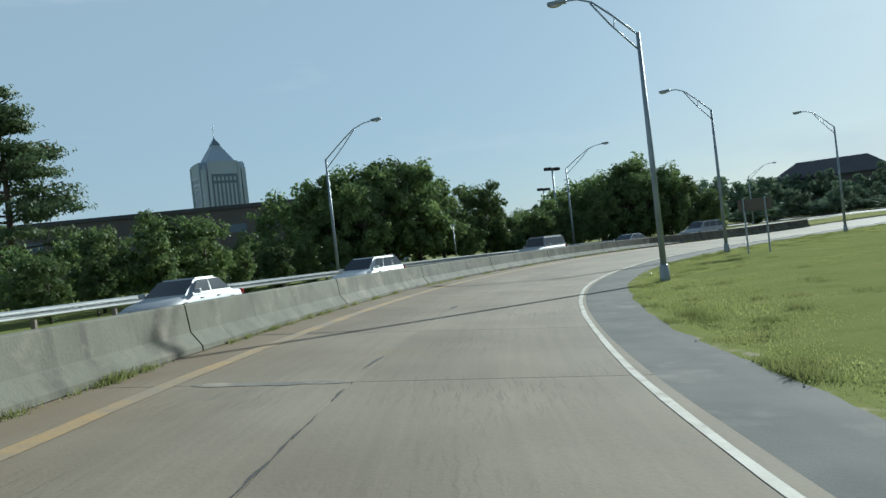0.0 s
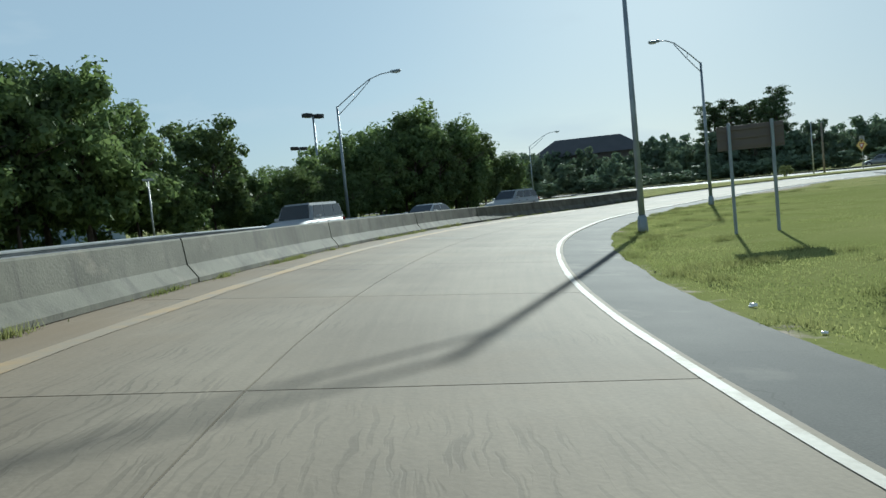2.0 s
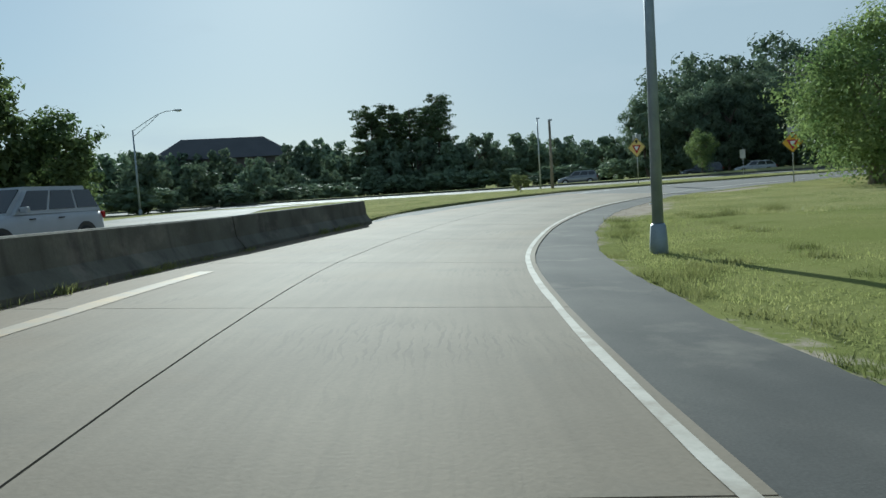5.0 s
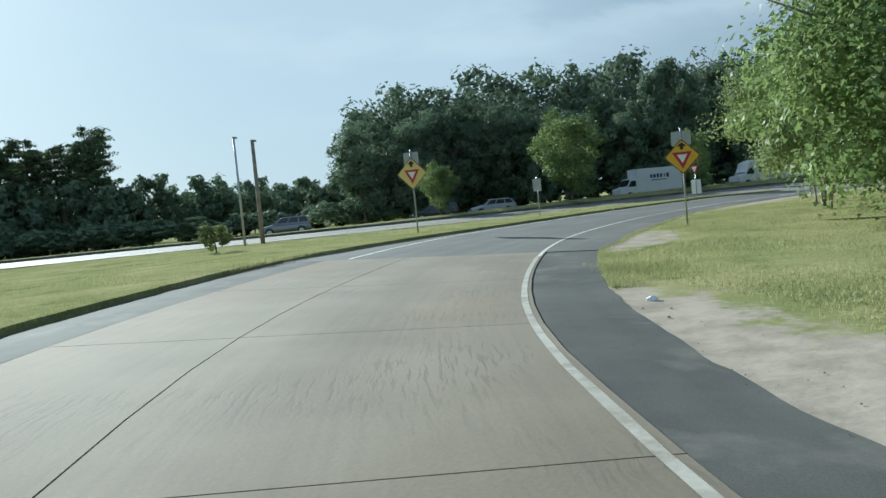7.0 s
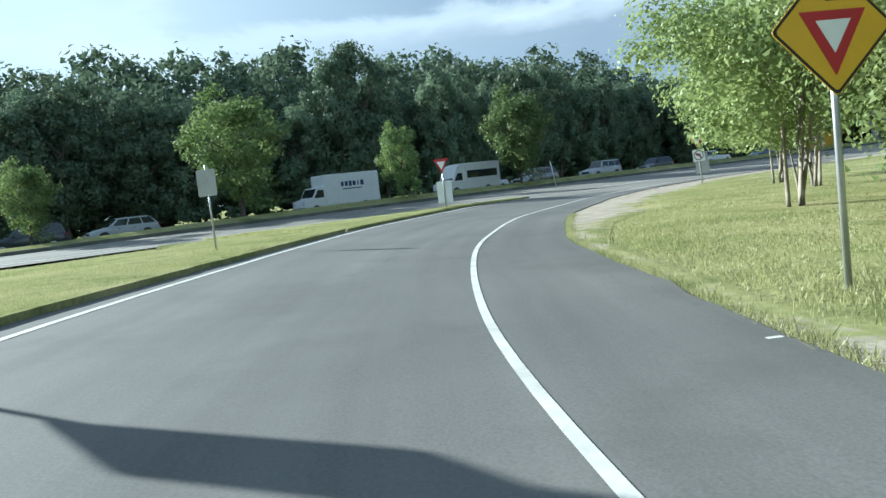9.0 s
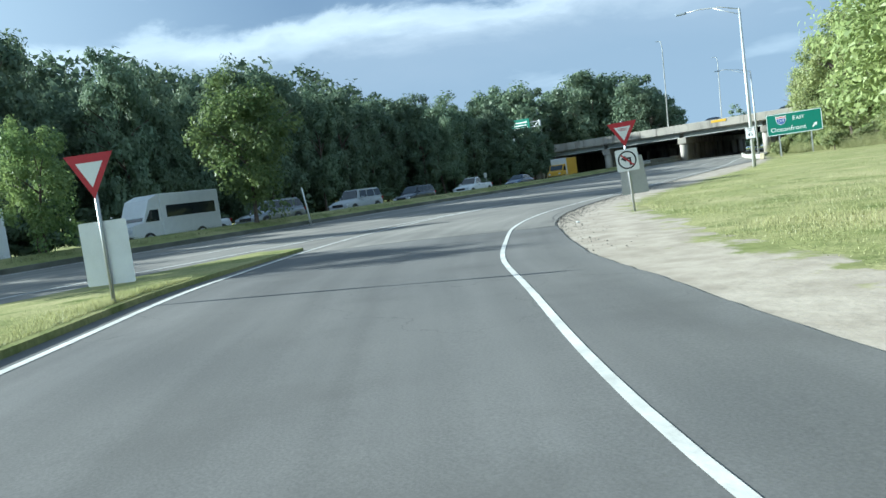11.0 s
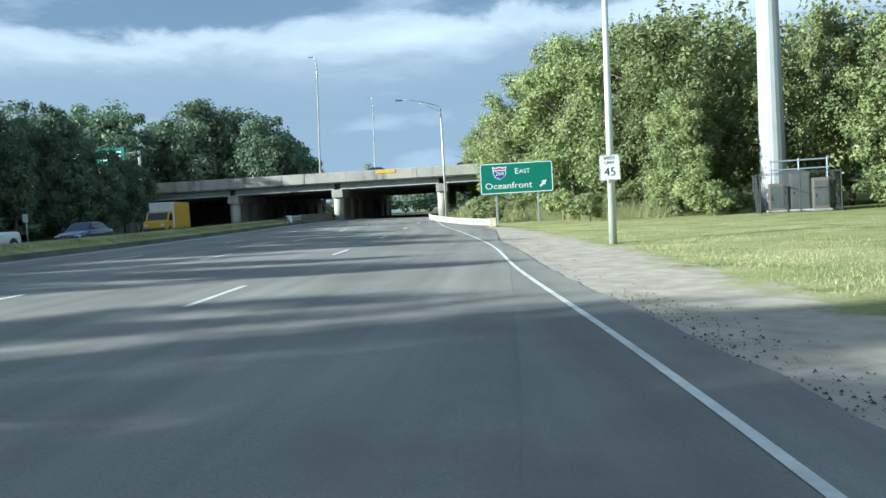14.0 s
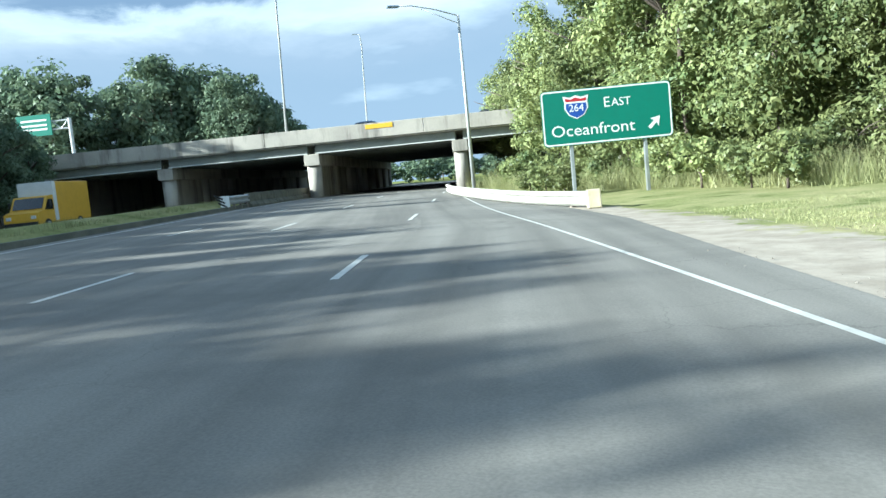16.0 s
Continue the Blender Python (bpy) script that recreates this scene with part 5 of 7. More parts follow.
plate_ob = part("notice_plate", bm, M_YELLOW_SIGN, bridge, "yellow clearance plate with unreadable lettering", at=Matrix.Translation((px, py, 5.55)) @ pose(0, 0, 0, 0, 0, math.degrees(math.atan2(ACROSS[1], ACROSS[0]))))
bm = bmesh.new(); box(bm, 1.7, 0.01, 0.05, (0, -0.018, 0.05)); box(bm, 1.5, 0.01, 0.05, (0, -0.018, -0.06))
part("lettering_bars", bm, M_SIGN_BLACK, plate_ob)
# embankments behind the abutments
def embankment(l0, l1, side):
    bm = bmesh.new()
    outline = [(-16, -0.5), (0, 4.7), (B1 - B0, 4.7), (B1 - B0 + 16, -0.5)]
    rings = []
    for l in (l0, l1):
        rings.append([bm.verts.new((*on_main(B0 + o, l), z)) for o, z in outline])
    for i in range(3):
        bm.faces.new((rings[0][i], rings[0][i + 1], rings[1][i + 1], rings[1][i]))
    bm.faces.new(rings[0]); bm.faces.new(rings[1][::-1])
    bmesh.ops.recalc_face_normals(bm, faces=bm.faces)
    tagged(part("embankment", bm, M_GRASS), "grassy highway embankment beside the bridge", "embankment", "", "structure")
embankment(156.0, 400, 1)
embankment(-160, 104.0, -1)
end_rail = guardrail([on_main(a, lat) for a, lat in ((65.2, 114.4), (69.5, 116.1), (76, 117.8), (83.5, 119.2), (91, 119.7))][::-1], "pale battered guardrail low over the grass beside the road", 1.9, height=0.5, wide=1.5, steel=M_RAIL)
x, y = on_main(65.5, 114.45)
bm = bmesh.new()
box(bm, 0.5, 0.36, 0.5, (-0.1, 0.02, 0.24), Matrix.Rotation(radians(6), 4, "Y"), bevel=0.06)
box(bm, 0.14, 0.42, 0.58, (-0.38, 0.02, 0.27), Matrix.Rotation(radians(10), 4, "Y"), bevel=0.04)
part("end_terminal", bm, M_TERMINAL, end_rail, "scuffed pale yellow impact head", at=end_rail.matrix_basis.inverted() @ at_ground(x, y, toward(0, 0, *ALONG)))
mid_rail = guardrail([on_main(a, 131.45) for a in (83, 85, 87)], "short steel guardrail with striped end on the median", 1.2, height=0.78, wide=1.5)
x, y = on_main(82.95, 131.45)
bm = bmesh.new(); box(bm, 0.04, 0.5, 0.62, (0, 0, 0.5), bevel=0.015)
end_at = mid_rail.matrix_basis.inverted() @ at_ground(x, y, toward(0, 0, *ALONG))
marker = part("object_marker", bm, M_SIGN_WHITE, mid_rail, "white marker board with black slanting stripes", at=end_at)
bm = bmesh.new()
for k in range(3):
    box(bm, 0.012, 0.52, 0.09, (-0.028, 0, 0.3 + 0.19 * k), Matrix.Translation((0, 0, 0.3 + 0.19 * k)) @ Matrix.Rotation(radians(28), 4, "X") @ Matrix.Translation((0, 0, -0.3 - 0.19 * k)))
part("stripe", bm, M_SIGN_BLACK, marker)
# low concrete wall from the rail to the middle columns
for a0 in range(87, 105, 6):
    px, py = on_main(a0 + 3.0, 131.45)
    bm = bmesh.new()
    prism(bm, [(-0.3, -0.2), (0.3, -0.2), (0.27, 0.12), (0.12, 0.32), (0.09, 0.84), (-0.09, 0.84), (-0.12, 0.32), (-0.27, 0.12)], 5.96, Matrix.Rotation(radians(90), 4, "Z"))
    wall = thing("median_barrier", at_ground(px, py, toward(0, 0, *ALONG)), "dark weathered concrete barrier leading to the bridge column", "barrier")
    part("barrier_block", bm, M_BARRIER, wall)


# lamps by the bridge
x, y = 145.43, -24.61
lamp = thing("street_lamp", at_ground(x, y, toward(145.43, -24.61, 148.21, -21.65)), "slim pale street lamp beside the bridge", "street lamp")
bm = bmesh.new(); tube(bm, [(0, 0, 0), (0, 0, 10.4)], [0.12, 0.07], 12); part("pole", bm, M_LIGHTPOLE, lamp, smooth=True)
bm = bmesh.new(); tube(bm, [(0, 0, 10.35), (1.4, 0, 10.75), (2.8, 0, 11.0), (3.6, 0, 11.0)], 0.035, 8); tube(bm, [(0, 0, 9.9), (2.2, 0, 10.8)], 0.025, 8); part("arm", bm, M_LIGHTPOLE, lamp, smooth=True)
bm = bmesh.new(); box(bm, 0.7, 0.26, 0.14, (3.9, 0, 10.97), bevel=0.05); part("lamp_head", bm, M_POLE, lamp)
for a, lat, h in ((101.7, 132.1, 12.6), (127.9, 129.3, 11.7)):
    x, y = on_main(a, lat)
    lamp = thing("bridge_lamp", pose(x, y, 5.8, 0, -2, 27), "tall thin lamp pole on the bridge parapet", "street lamp", "bridge lamps")
    bm = bmesh.new(); tube(bm, [(0, 0, -1.0), (0, 0, h * 0.9), (0.15, 0, h - 0.1), (0.5, 0, h)], [0.11, 0.07, 0.06, 0.05], 10); part("pole", bm, M_LIGHTPOLE, lamp, smooth=True)
    bm = bmesh.new(); box(bm, 0.5, 0.2, 0.12, (0.7, 0, h), bevel=0.04); part("lamp_head", bm, M_POLE, lamp)

# ---- vehicles ----
def frustum(bm, x0, x1, z0, w0, u0, u1, z1, w1):
    """A body that narrows upwards: bottom from x0 to x1, top from u0 to u1."""
    v = [bm.verts.new(p) for p in ((x0, -w0, z0), (x1, -w0, z0), (x1, w0, z0), (x0, w0, z0), (u0, -w1, z1), (u1, -w1, z1), (u1, w1, z1), (u0, w1, z1))]
    for f in ((3, 2, 1, 0), (4, 5, 6, 7), (0, 1, 5, 4), (1, 2, 6, 5), (2, 3, 7, 6), (3, 0, 4, 7)):
        bm.faces.new([v[i] for i in f])
    return bm


def wheels(car, xs, half, r, wide=0.2):
    bm = bmesh.new()
    tube(bm, [(0, -wide / 2, 0), (0, -wide / 2 + 0.04, 0), (0, wide / 2 - 0.04, 0), (0, wide / 2, 0)], [r * 0.9, r, r, r * 0.9], 18)
    tyre_mesh = None
    for x in xs:
        for side in (-1, 1):
            if tyre_mesh is None:
                ob = part("wheel", bm, M_RUBBER, car, "black rubber tyre")
                tyre_mesh = ob.data
                rb = bmesh.new()
                tube(rb, [(0, -0.012, 0), (0, 0.0, 0), (0, 0.012, 0)], [r * 0.62, r * 0.64, r * 0.5], 14)
                for k in range(5):
                    a = 2 * math.pi * k / 5
                    box(rb, 0.05, 0.03, r * 0.5, (math.sin(a) * r * 0.3, 0, math.cos(a) * r * 0.3), Matrix.Rotation(a, 4, "Y"))
                rim = part("rim", rb, M_RIM, ob, "alloy rim")
                rim_mesh = rim.data
            else:
                ob = new("wheel", tyre_mesh)
                ob.parent = car
                ob["label"] = "black rubber tyre"
                rim = new("rim", rim_mesh)
                rim.parent = ob
                rim["label"] = "alloy rim"
            ob.matrix_basis = pose(x, side * (half - wide / 2 + 0.01), r, 0, 0, 0 if side > 0 else 180)
            rim.matrix_basis = pose(0, wide / 2 + 0.005, 0)


def car(x, y, turn, paint, label, shape="sedan", lift=0.0, z=None):
    """Front along +x of its own frame."""
    L, W, H, hood, belt = {"sedan": (4.7, 1.82, 1.45, 0.92, 0.98), "suv": (4.8, 1.9, 1.75, 1.08, 1.15), "wagon": (4.7, 1.84, 1.56, 0.98, 1.02), "pickup": (5.5, 1.95, 1.85, 1.15, 1.2), "jeep": (4.7, 1.88, 1.85, 1.15, 1.18)}[shape]
    r = 0.33 if shape in ("sedan", "wagon") else 0.38
    ob = thing("car", at_ground(x, y, turn, lift) if z is None else pose(x, y, z, 0, 0, turn), label, {"sedan": "car", "suv": "suv", "wagon": "car", "pickup": "pickup truck", "jeep": "suv"}[shape])
    f, b = L / 2, -L / 2
    # lower body, lofted from section to section
    tail = {"sedan": -1.45, "suv": -2.25, "wagon": -2.2, "pickup": -0.35, "jeep": -2.28}[shape]
    deck = belt - (0.0 if shape != "sedan" else 0.04)
    tops = np.array([(b, 0.62), (b + 0.05, deck - 0.12), (b + 0.2, deck), (tail, belt), (1.0, belt - 0.02), (1.25, hood), (f - 0.6, hood - 0.08), (f - 0.2, hood - 0.2), (f - 0.04, 0.66), (f, 0.55)])
    lows = np.array([(b, 0.42), (b + 0.15, 0.27), (f - 0.2, 0.24), (f, 0.36)])
    fx, rx = f - 0.92, b + 0.95
    bm = bmesh.new()
    rings = []
    for q in np.linspace(-1, 1, 27):
        px = L / 2 * math.sin(q * math.pi / 2)
        k = W / 2 * (0.82 + 0.18 * min(1.0, (1 - abs(px) / (L / 2)) / 0.2) ** 0.5)
        zt, zl = float(np.interp(px, *tops.T)), float(np.interp(px, *lows.T))
        half = [(0.0, 0.0), (0.82, 0.0), (0.97, 0.12), (1.0, 0.45), (0.985, 0.75), (0.94, 0.93), (0.78, 1.0), (0.0, 1.03)]
        ring = [(px, k * y0, zl + (zt - zl) * z0) for y0, z0 in half] + [(px, -k * y0, zl + (zt - zl) * z0) for y0, z0 in half[-2:0:-1]]
        rings.append([bm.verts.new(v) for v in ring])
    for ra, rb in zip(rings, rings[1:]):
        for i in range(len(ra)):
            bm.faces.new((ra[i], ra[(i + 1) % len(ra)], rb[(i + 1) % len(ra)], rb[i]))
    bm.faces.new(rings[0]); bm.faces.new(rings[-1][::-1])
    bmesh.ops.recalc_face_normals(bm, faces=bm.faces)
    body = part("body", bm, paint, ob, smooth=True)
    for ax in (fx, rx):
        for sgn in (-1, 1):
            bm = bmesh.new()
            tube(bm, [(ax, sgn * (W / 2 - 0.2), r + 0.03), (ax, sgn * (W / 2 + 0.004), r + 0.03)], r + 0.06, 18)
            part("wheel_arch", bm, M_TRIM, ob, "dark wheel arch liner")
    for sgn in (-1, 1):
        bm = bmesh.new()
        box(bm, fx - rx - 2 * r - 0.2, 0.04, 0.1, ((fx + rx) / 2, sgn * (W / 2 - 0.01), 0.28), bevel=0.015)
        part("sill", bm, M_TRIM, ob, "dark lower sill trim")
        for hx in (-0.55, 0.45):
            bm = bmesh.new()
            box(bm, 0.2, 0.03, 0.03, (hx, sgn * (W / 2 - 0.005), belt - 0.16), bevel=0.008)
            part("door_handle", bm, M_TRIM, ob)
    # greenhouse
    c0, c1, r0, r1 = {"sedan": (-1.75, 1.15, -0.95, 0.3), "suv": (-2.3, 1.1, -2.05, 0.35), "wagon": (-2.25, 1.2, -1.7, 0.4), "pickup": (-0.4, 1.15, -0.25, 0.5), "jeep": (-2.3, 0.85, -2.2, 0.55)}[shape]
    wb, wt = W / 2 - 0.07, W / 2 - 0.24
    bm = bmesh.new()
    frustum(bm, c0, c1, belt - 0.05, wb, r0, r1, H, wt)
    bmesh.ops.bevel(bm, geom=[e for e in bm.edges if max(v.co.z for v in e.verts) > belt], offset=0.11, segments=4, affect="EDGES")
    part("cabin", bm, paint, ob)

    def window(name, corners, u0, u1, v0=0.14, v1=0.84):
        """A dark pane on one side of the cabin, a little proud of it."""
        lo0, lo1, hi1, hi0 = (Vector(p) for p in corners)
        p = [lo0.lerp(lo1, u).lerp(hi0.lerp(hi1, u), v) for u, v in ((u0, v0), (u1, v0), (u1, v1), (u0, v1))]
        out = (p[1] - p[0]).cross(p[3] - p[0]).normalized()
        out = out if out.dot((p[0] + p[2]) / 2 - Vector(((c0 + c1) / 2, 0, belt))) > 0 else -out
        bm = bmesh.new()
        a, b = [bm.verts.new(q + out * 0.012) for q in p], [bm.verts.new(q - out * 0.02) for q in p]
        bm.faces.new(a)
        for n in range(4):
            bm.faces.new((a[n], b[n], b[(n + 1) % 4], a[(n + 1) % 4]))
        bmesh.ops.recalc_face_normals(bm, faces=bm.faces)
        part(name, bm, M_GLASS, ob, "dark tinted glass")

    zb = belt - 0.05
    for sgn in (-1, 1):
        flank = ((c0, sgn * wb, zb), (c1, sgn * wb, zb), (r1, sgn * wt, H), (r0, sgn * wt, H))
        for u0, u1 in (((0.05, 0.3), (0.33, 0.62), (0.65, 0.93)) if shape in ("suv", "wagon", "jeep") else ((0.08, 0.5), (0.54, 0.93))):
            window("side_window", flank, u0, u1)
    window("windscreen", ((c1, -wb, zb), (c1, wb, zb), (r1, wt, H), (r1, -wt, H)), 0.07, 0.93, 0.1, 0.9)
    window("rear_window", ((c0, -wb, zb), (c0, wb, zb), (r0, wt, H), (r0, -wt, H)), 0.08, 0.92, 0.2, 0.85)
    for sgn in (-1, 1):
        bm = bmesh.new()
        box(bm, 0.12, 0.2, 0.14, (c1 - 0.35, sgn * (W / 2 + 0.06), belt + 0.06), bevel=0.03)
        part("mirror", bm, paint, ob)
        bm = bmesh.new()
        box(bm, 0.16, 0.36, 0.15, (f - 0.12, sgn * (W / 2 - 0.28), hood - 0.33), bevel=0.03)
        part("headlight", bm, M_LAMP_FRONT, ob)
        bm = bmesh.new()
        box(bm, 0.1, 0.3, 0.18, (b + 0.06, sgn * (W / 2 - 0.22), belt - 0.16), bevel=0.03)
        part("tail_light", bm, M_LAMP_REAR, ob)
    bm = bmesh.new()
    box(bm, 0.06, W * 0.5, 0.2, (f - 0.05, 0, hood - 0.36), bevel=0.02)
    box(bm, 0.08, W * 0.8, 0.12, (f - 0.04, 0, 0.4), bevel=0.02)
    part("grille", bm, M_TRIM, ob)
    if shape == "pickup":
        bm = bmesh.new()
        box(bm, 2.0, W - 0.3, 0.05, (-1.55, 0, belt + 0.01))
        part("bed_cover", bm, M_TRIM, ob)
    wheels(ob, (fx, rx), W / 2 + 0.02, r)
    return ob


def box_truck(x, y, turn, paint, cab_paint, label, logo, L=7.0, H=3.1, van=False, cap=False):
    ob = thing("box_truck" if not van else "passenger_van", at_ground(x, y, turn), label, "truck" if not van else "van")
    f, b, W = L / 2, -L / 2, 2.2 if not van else 2.0
    cab = f - 1.9
    bm = bmesh.new()
    box(bm, cab - b, W, H - 0.55, ((cab + b) / 2, 0, (H + 0.55) / 2), bevel=0.06)
    part("cargo_box" if not van else "body", bm, paint, ob)
    if cap:
        bm = bmesh.new(); box(bm, 0.34, W + 0.03, H - 0.62, (cab - 0.14, 0, (H + 0.66) / 2), bevel=0.05); part("front_trim", bm, M_CARWHITE, ob, "white front corner trim")
    bm = bmesh.new()
    prism(bm, [(cab, 0.5), (f - 0.05, 0.5), (f, 0.75), (f - 0.05, 1.2), (f - 0.75, 1.35), (f - 1.25, 2.15 if not van else H - 0.25), (cab, 2.2 if not van else H)], W - 0.1)
    part("cab", bm, cab_paint, ob)
    bm = bmesh.new()
    for sgn in (-1, 1):
        prism(bm, [(cab + 0.15, 1.35), (f - 0.85, 1.35), (f - 1.25, 1.95), (cab + 0.15, 1.95)], 0.02, Matrix.Translation((0, sgn * (W / 2 - 0.045), 0)))
    box(bm, 0.03, W - 0.4, 0.75, (f - 0.97, 0, 1.75), Matrix.Rotation(radians(-32), 4, "Y"))
    if van:
        for sgn in (-1, 1):
            box(bm, cab - b - 0.7, 0.02, 0.62, ((cab + b) / 2, sgn * (W / 2 + 0.004), H - 0.95))
    part("glazing", bm, M_GLASS, ob, "dark vehicle windows")
    for sgn in (-1, 1):
        bm = bmesh.new(); box(bm, 0.1, 0.3, 0.2, (f - 0.02, sgn * 0.75, 0.95), bevel=0.03); part("headlight", bm, M_LAMP_FRONT, ob)
        bm = bmesh.new(); box(bm, 0.08, 0.12, 0.4, (f - 1.1, sgn * (W / 2 + 0.15), 1.7), bevel=0.03); part("mirror", bm, M_TRIM, ob)
        if logo:
            bm = bmesh.new()
            for k, (w, h) in enumerate(((0.3, 0.42), (0.12, 0.36), (0.28, 0.36), (0.26, 0.42), (0.28, 0.36), (0.24, 0.36))):
                box(bm, w, 0.01, h, (sgn * (-0.95 + 0.37 * k) - 0.9, sgn * (W / 2 + 0.006), H - 0.85))
            box(bm, 1.8, 0.01, 0.08, (-0.9, sgn * (W / 2 + 0.006), H - 1.25))
            part("emblem", bm, M_LOGO, ob, "dark blue block shapes")
    bm = bmesh.new(); box(bm, 0.15, W - 0.2, 0.25, (f, 0, 0.55), bevel=0.03); part("bumper", bm, M_TRIM, ob)
    wheels(ob, (f - 1.0, b + 1.5), W / 2, 0.4)
    return ob


for s, paint, shape, label in ((28.3, M_SILVER, "sedan", "silver sedan driving on the opposite ramp"), (39.8, M_CARWHITE, "wagon", "white hatchback on the opposite ramp"),
                               (57.8, M_SILVER, "jeep", "silver boxy suv on the opposite ramp"), (68.8, M_CARWHITE, "sedan", "white sedan on the opposite ramp"), (77.6, M_SILVER, "suv", "pale silver suv on the opposite ramp")):
    x, y = on_line(s, 12.6)
    car(x, y, heading(s) - 90, paint, label, shape)
MAIN_TURN = math.degrees(math.atan2(-ALONG[1], -ALONG[0]))
for a, lat, paint, shape, label in ((-15.5, 141.0, M_SILVER, "wagon", "silver wagon on the roadway beyond the median"), (-21.5, 141.0, M_CARDARK, "suv", "dark suv following on the far roadway"),
                                    (17.6, 141.5, M_CARWHITE, "pickup", "white pickup truck on the far roadway"), (24.2, 141.5, M_CARWHITE, "sedan", "white sedan on the far roadway"),
                                    (20.5, 137.3, M_CARGREY, "suv", "grey suv on the far roadway"), (30.5, 138.0, M_SILVER, "jeep", "silver suv beyond the median"), (43.5, 141.0, M_CARDARK, "suv", "black suv on the far roadway"),
                                    (54.5, 140.8, M_CARWHITE, "pickup", "white pickup truck near the bridge"), (65.3, 140.5, M_CARBLUE, "sedan", "dark blue sedan near the bridge"), (-36.0, 140.0, M_CARGREY, "suv", "grey suv far along the roadway")):
    x, y = on_main(a, lat)
    car(x, y, MAIN_TURN, paint, label, shape)
box_truck(*on_main(1.5, 141.0), MAIN_TURN, M_CARWHITE, M_CARWHITE, "white delivery box truck with dark blue emblem", True)
box_truck(*on_main(12.3, 137.3), MAIN_TURN, M_CARWHITE, M_CARWHITE, "white high-roof passenger van with dark windows", False, 6.0, 2.75, True)
box_truck(*on_main(89.0, 144.5), MAIN_TURN, M_CARYELLOW, M_CARYELLOW, "yellow box truck with white front trim beside the bridge", False, 6.2, 3.0, cap=True)
for lat, paint in ((126.8, M_CARBLUE), (116.5, M_CARDARK)):
    x, y = on_main(106.5, lat)
    car(x, y, math.degrees(math.atan2(ACROSS[1], ACROSS[0])), paint, "dark car crossing the bridge", "sedan", z=4.9)


# ---- poles and small furniture ----
def bare_pole(x, y, h, r, label, mat, lean=(0, 0), name="utility_pole"):
    ob = thing(name, at_ground(x, y), label, "pole")
    bm = bmesh.new(); tube(bm, [(0, 0, -0.1), (lean[0] * 0.5, lean[1] * 0.5, h * 0.5), (lean[0], lean[1], h)], [r, r * 0.9, r * 0.75], 10)
    part("shaft", bm, mat, ob, smooth=True)
    return ob


up = bare_pole(80.4, 84.0, 5.6, 0.13, "grey wooden utility pole on the grass island", M_BARK_PALE)
bm = bmesh.new(); box(bm, 0.35, 0.2, 0.12, (0.15, 0, 5.65), bevel=0.03); part("lamp_head", bm, M_POLE, up)
up = bare_pole(79.3, 84.5, 5.8, 0.07, "thin steel pole beside the utility pole", M_GALV)
bm = bmesh.new(); box(bm, 0.3, 0.18, 0.1, (0.12, 0, 5.8), bevel=0.03); part("lamp_head", bm, M_POLE, up)
bare_pole(122.8, 45.6, 2.0, 0.05, "leaning white marker pole on the median", M_SIGN_WHITE, (-0.95, 0.65), "marker_pole")

# thin post with a cross bar behind the guardrail, and a small sign at the far wood
x, y = on_line(53.75, 16.8)
tp = bare_pole(x, y, 3.14 - gz(x, y), 0.04, "thin grey post with a short cross bar", M_GALV, name="marker_post")
bm = bmesh.new(); box(bm, 0.42, 0.06, 0.08, (0, 0, 3.1 - gz(x, y)), bevel=0.01); part("cross_bar", bm, M_GALV, tp)
x, y = on_main(71.0, 147.6)
tp = bare_pole(x, y, 2.5, 0.05, "small square sign on a pale post", M_GALV, name="small_sign")
bm = bmesh.new(); box(bm, 0.6, 0.02, 0.6, (0, 0.05, 2.2), bevel=0.004); part("panel", bm, M_SIGN_WHITE, tp)

# monopole and its compound
x, y = 116.2, -14.0
mono = thing("monopole", at_ground(x, y), "tall white tapered communications monopole", "mast")
bm = bmesh.new(); tube(bm, [(0, 0, 0), (0, 0, 12), (0, 0, 34)], [0.80, 0.66, 0.40], 18); part("shaft", bm, M_MONOPOLE, mono)
bm = bmesh.new(); tube(bm, [(0, 0, 0), (0, 0, 0.25)], 1.1, 18); part("base_flange", bm, M_BRIDGE, mono)
fx0, fy0 = 114.0, -8.6
for i, (ox, oy, w, dd, h) in enumerate(((-0.7, 0.3, 0.8, 0.8, 1.7), (0.4, -0.2, 1.0, 0.9, 2.1), (1.55, 0.3, 0.8, 0.7, 1.5), (0.9, -1.7, 1.3, 1.0, 2.2))):
    cab = thing("equipment_cabinet", at_ground(fx0 + ox, fy0 + oy - 1.0, 12), "grey steel equipment cabinet in a fenced compound", "cabinet", "compound cabinets")
    bm = bmesh.new(); box(bm, w, dd, h, (0, 0, h / 2 + 0.12), bevel=0.03); body = part("body", bm, M_CABINET if i % 2 else M_SIGN_BROWN, cab)
    bm = bmesh.new(); box(bm, w * 0.86, 0.02, h * 0.8, (0, dd / 2 + 0.012, h / 2 + 0.12), bevel=0.008); door = part("door", bm, M_CABINET, cab)
    bm = bmesh.new(); box(bm, 0.03, 0.04, 0.15, (w * 0.35, dd / 2 + 0.04, h / 2)); part("handle", bm, M_TRIM, door)
    bm = bmesh.new(); box(bm, w + 0.2, dd + 0.2, 0.12, (0, 0, 0.06)); part("plinth", bm, M_BRIDGE, cab)
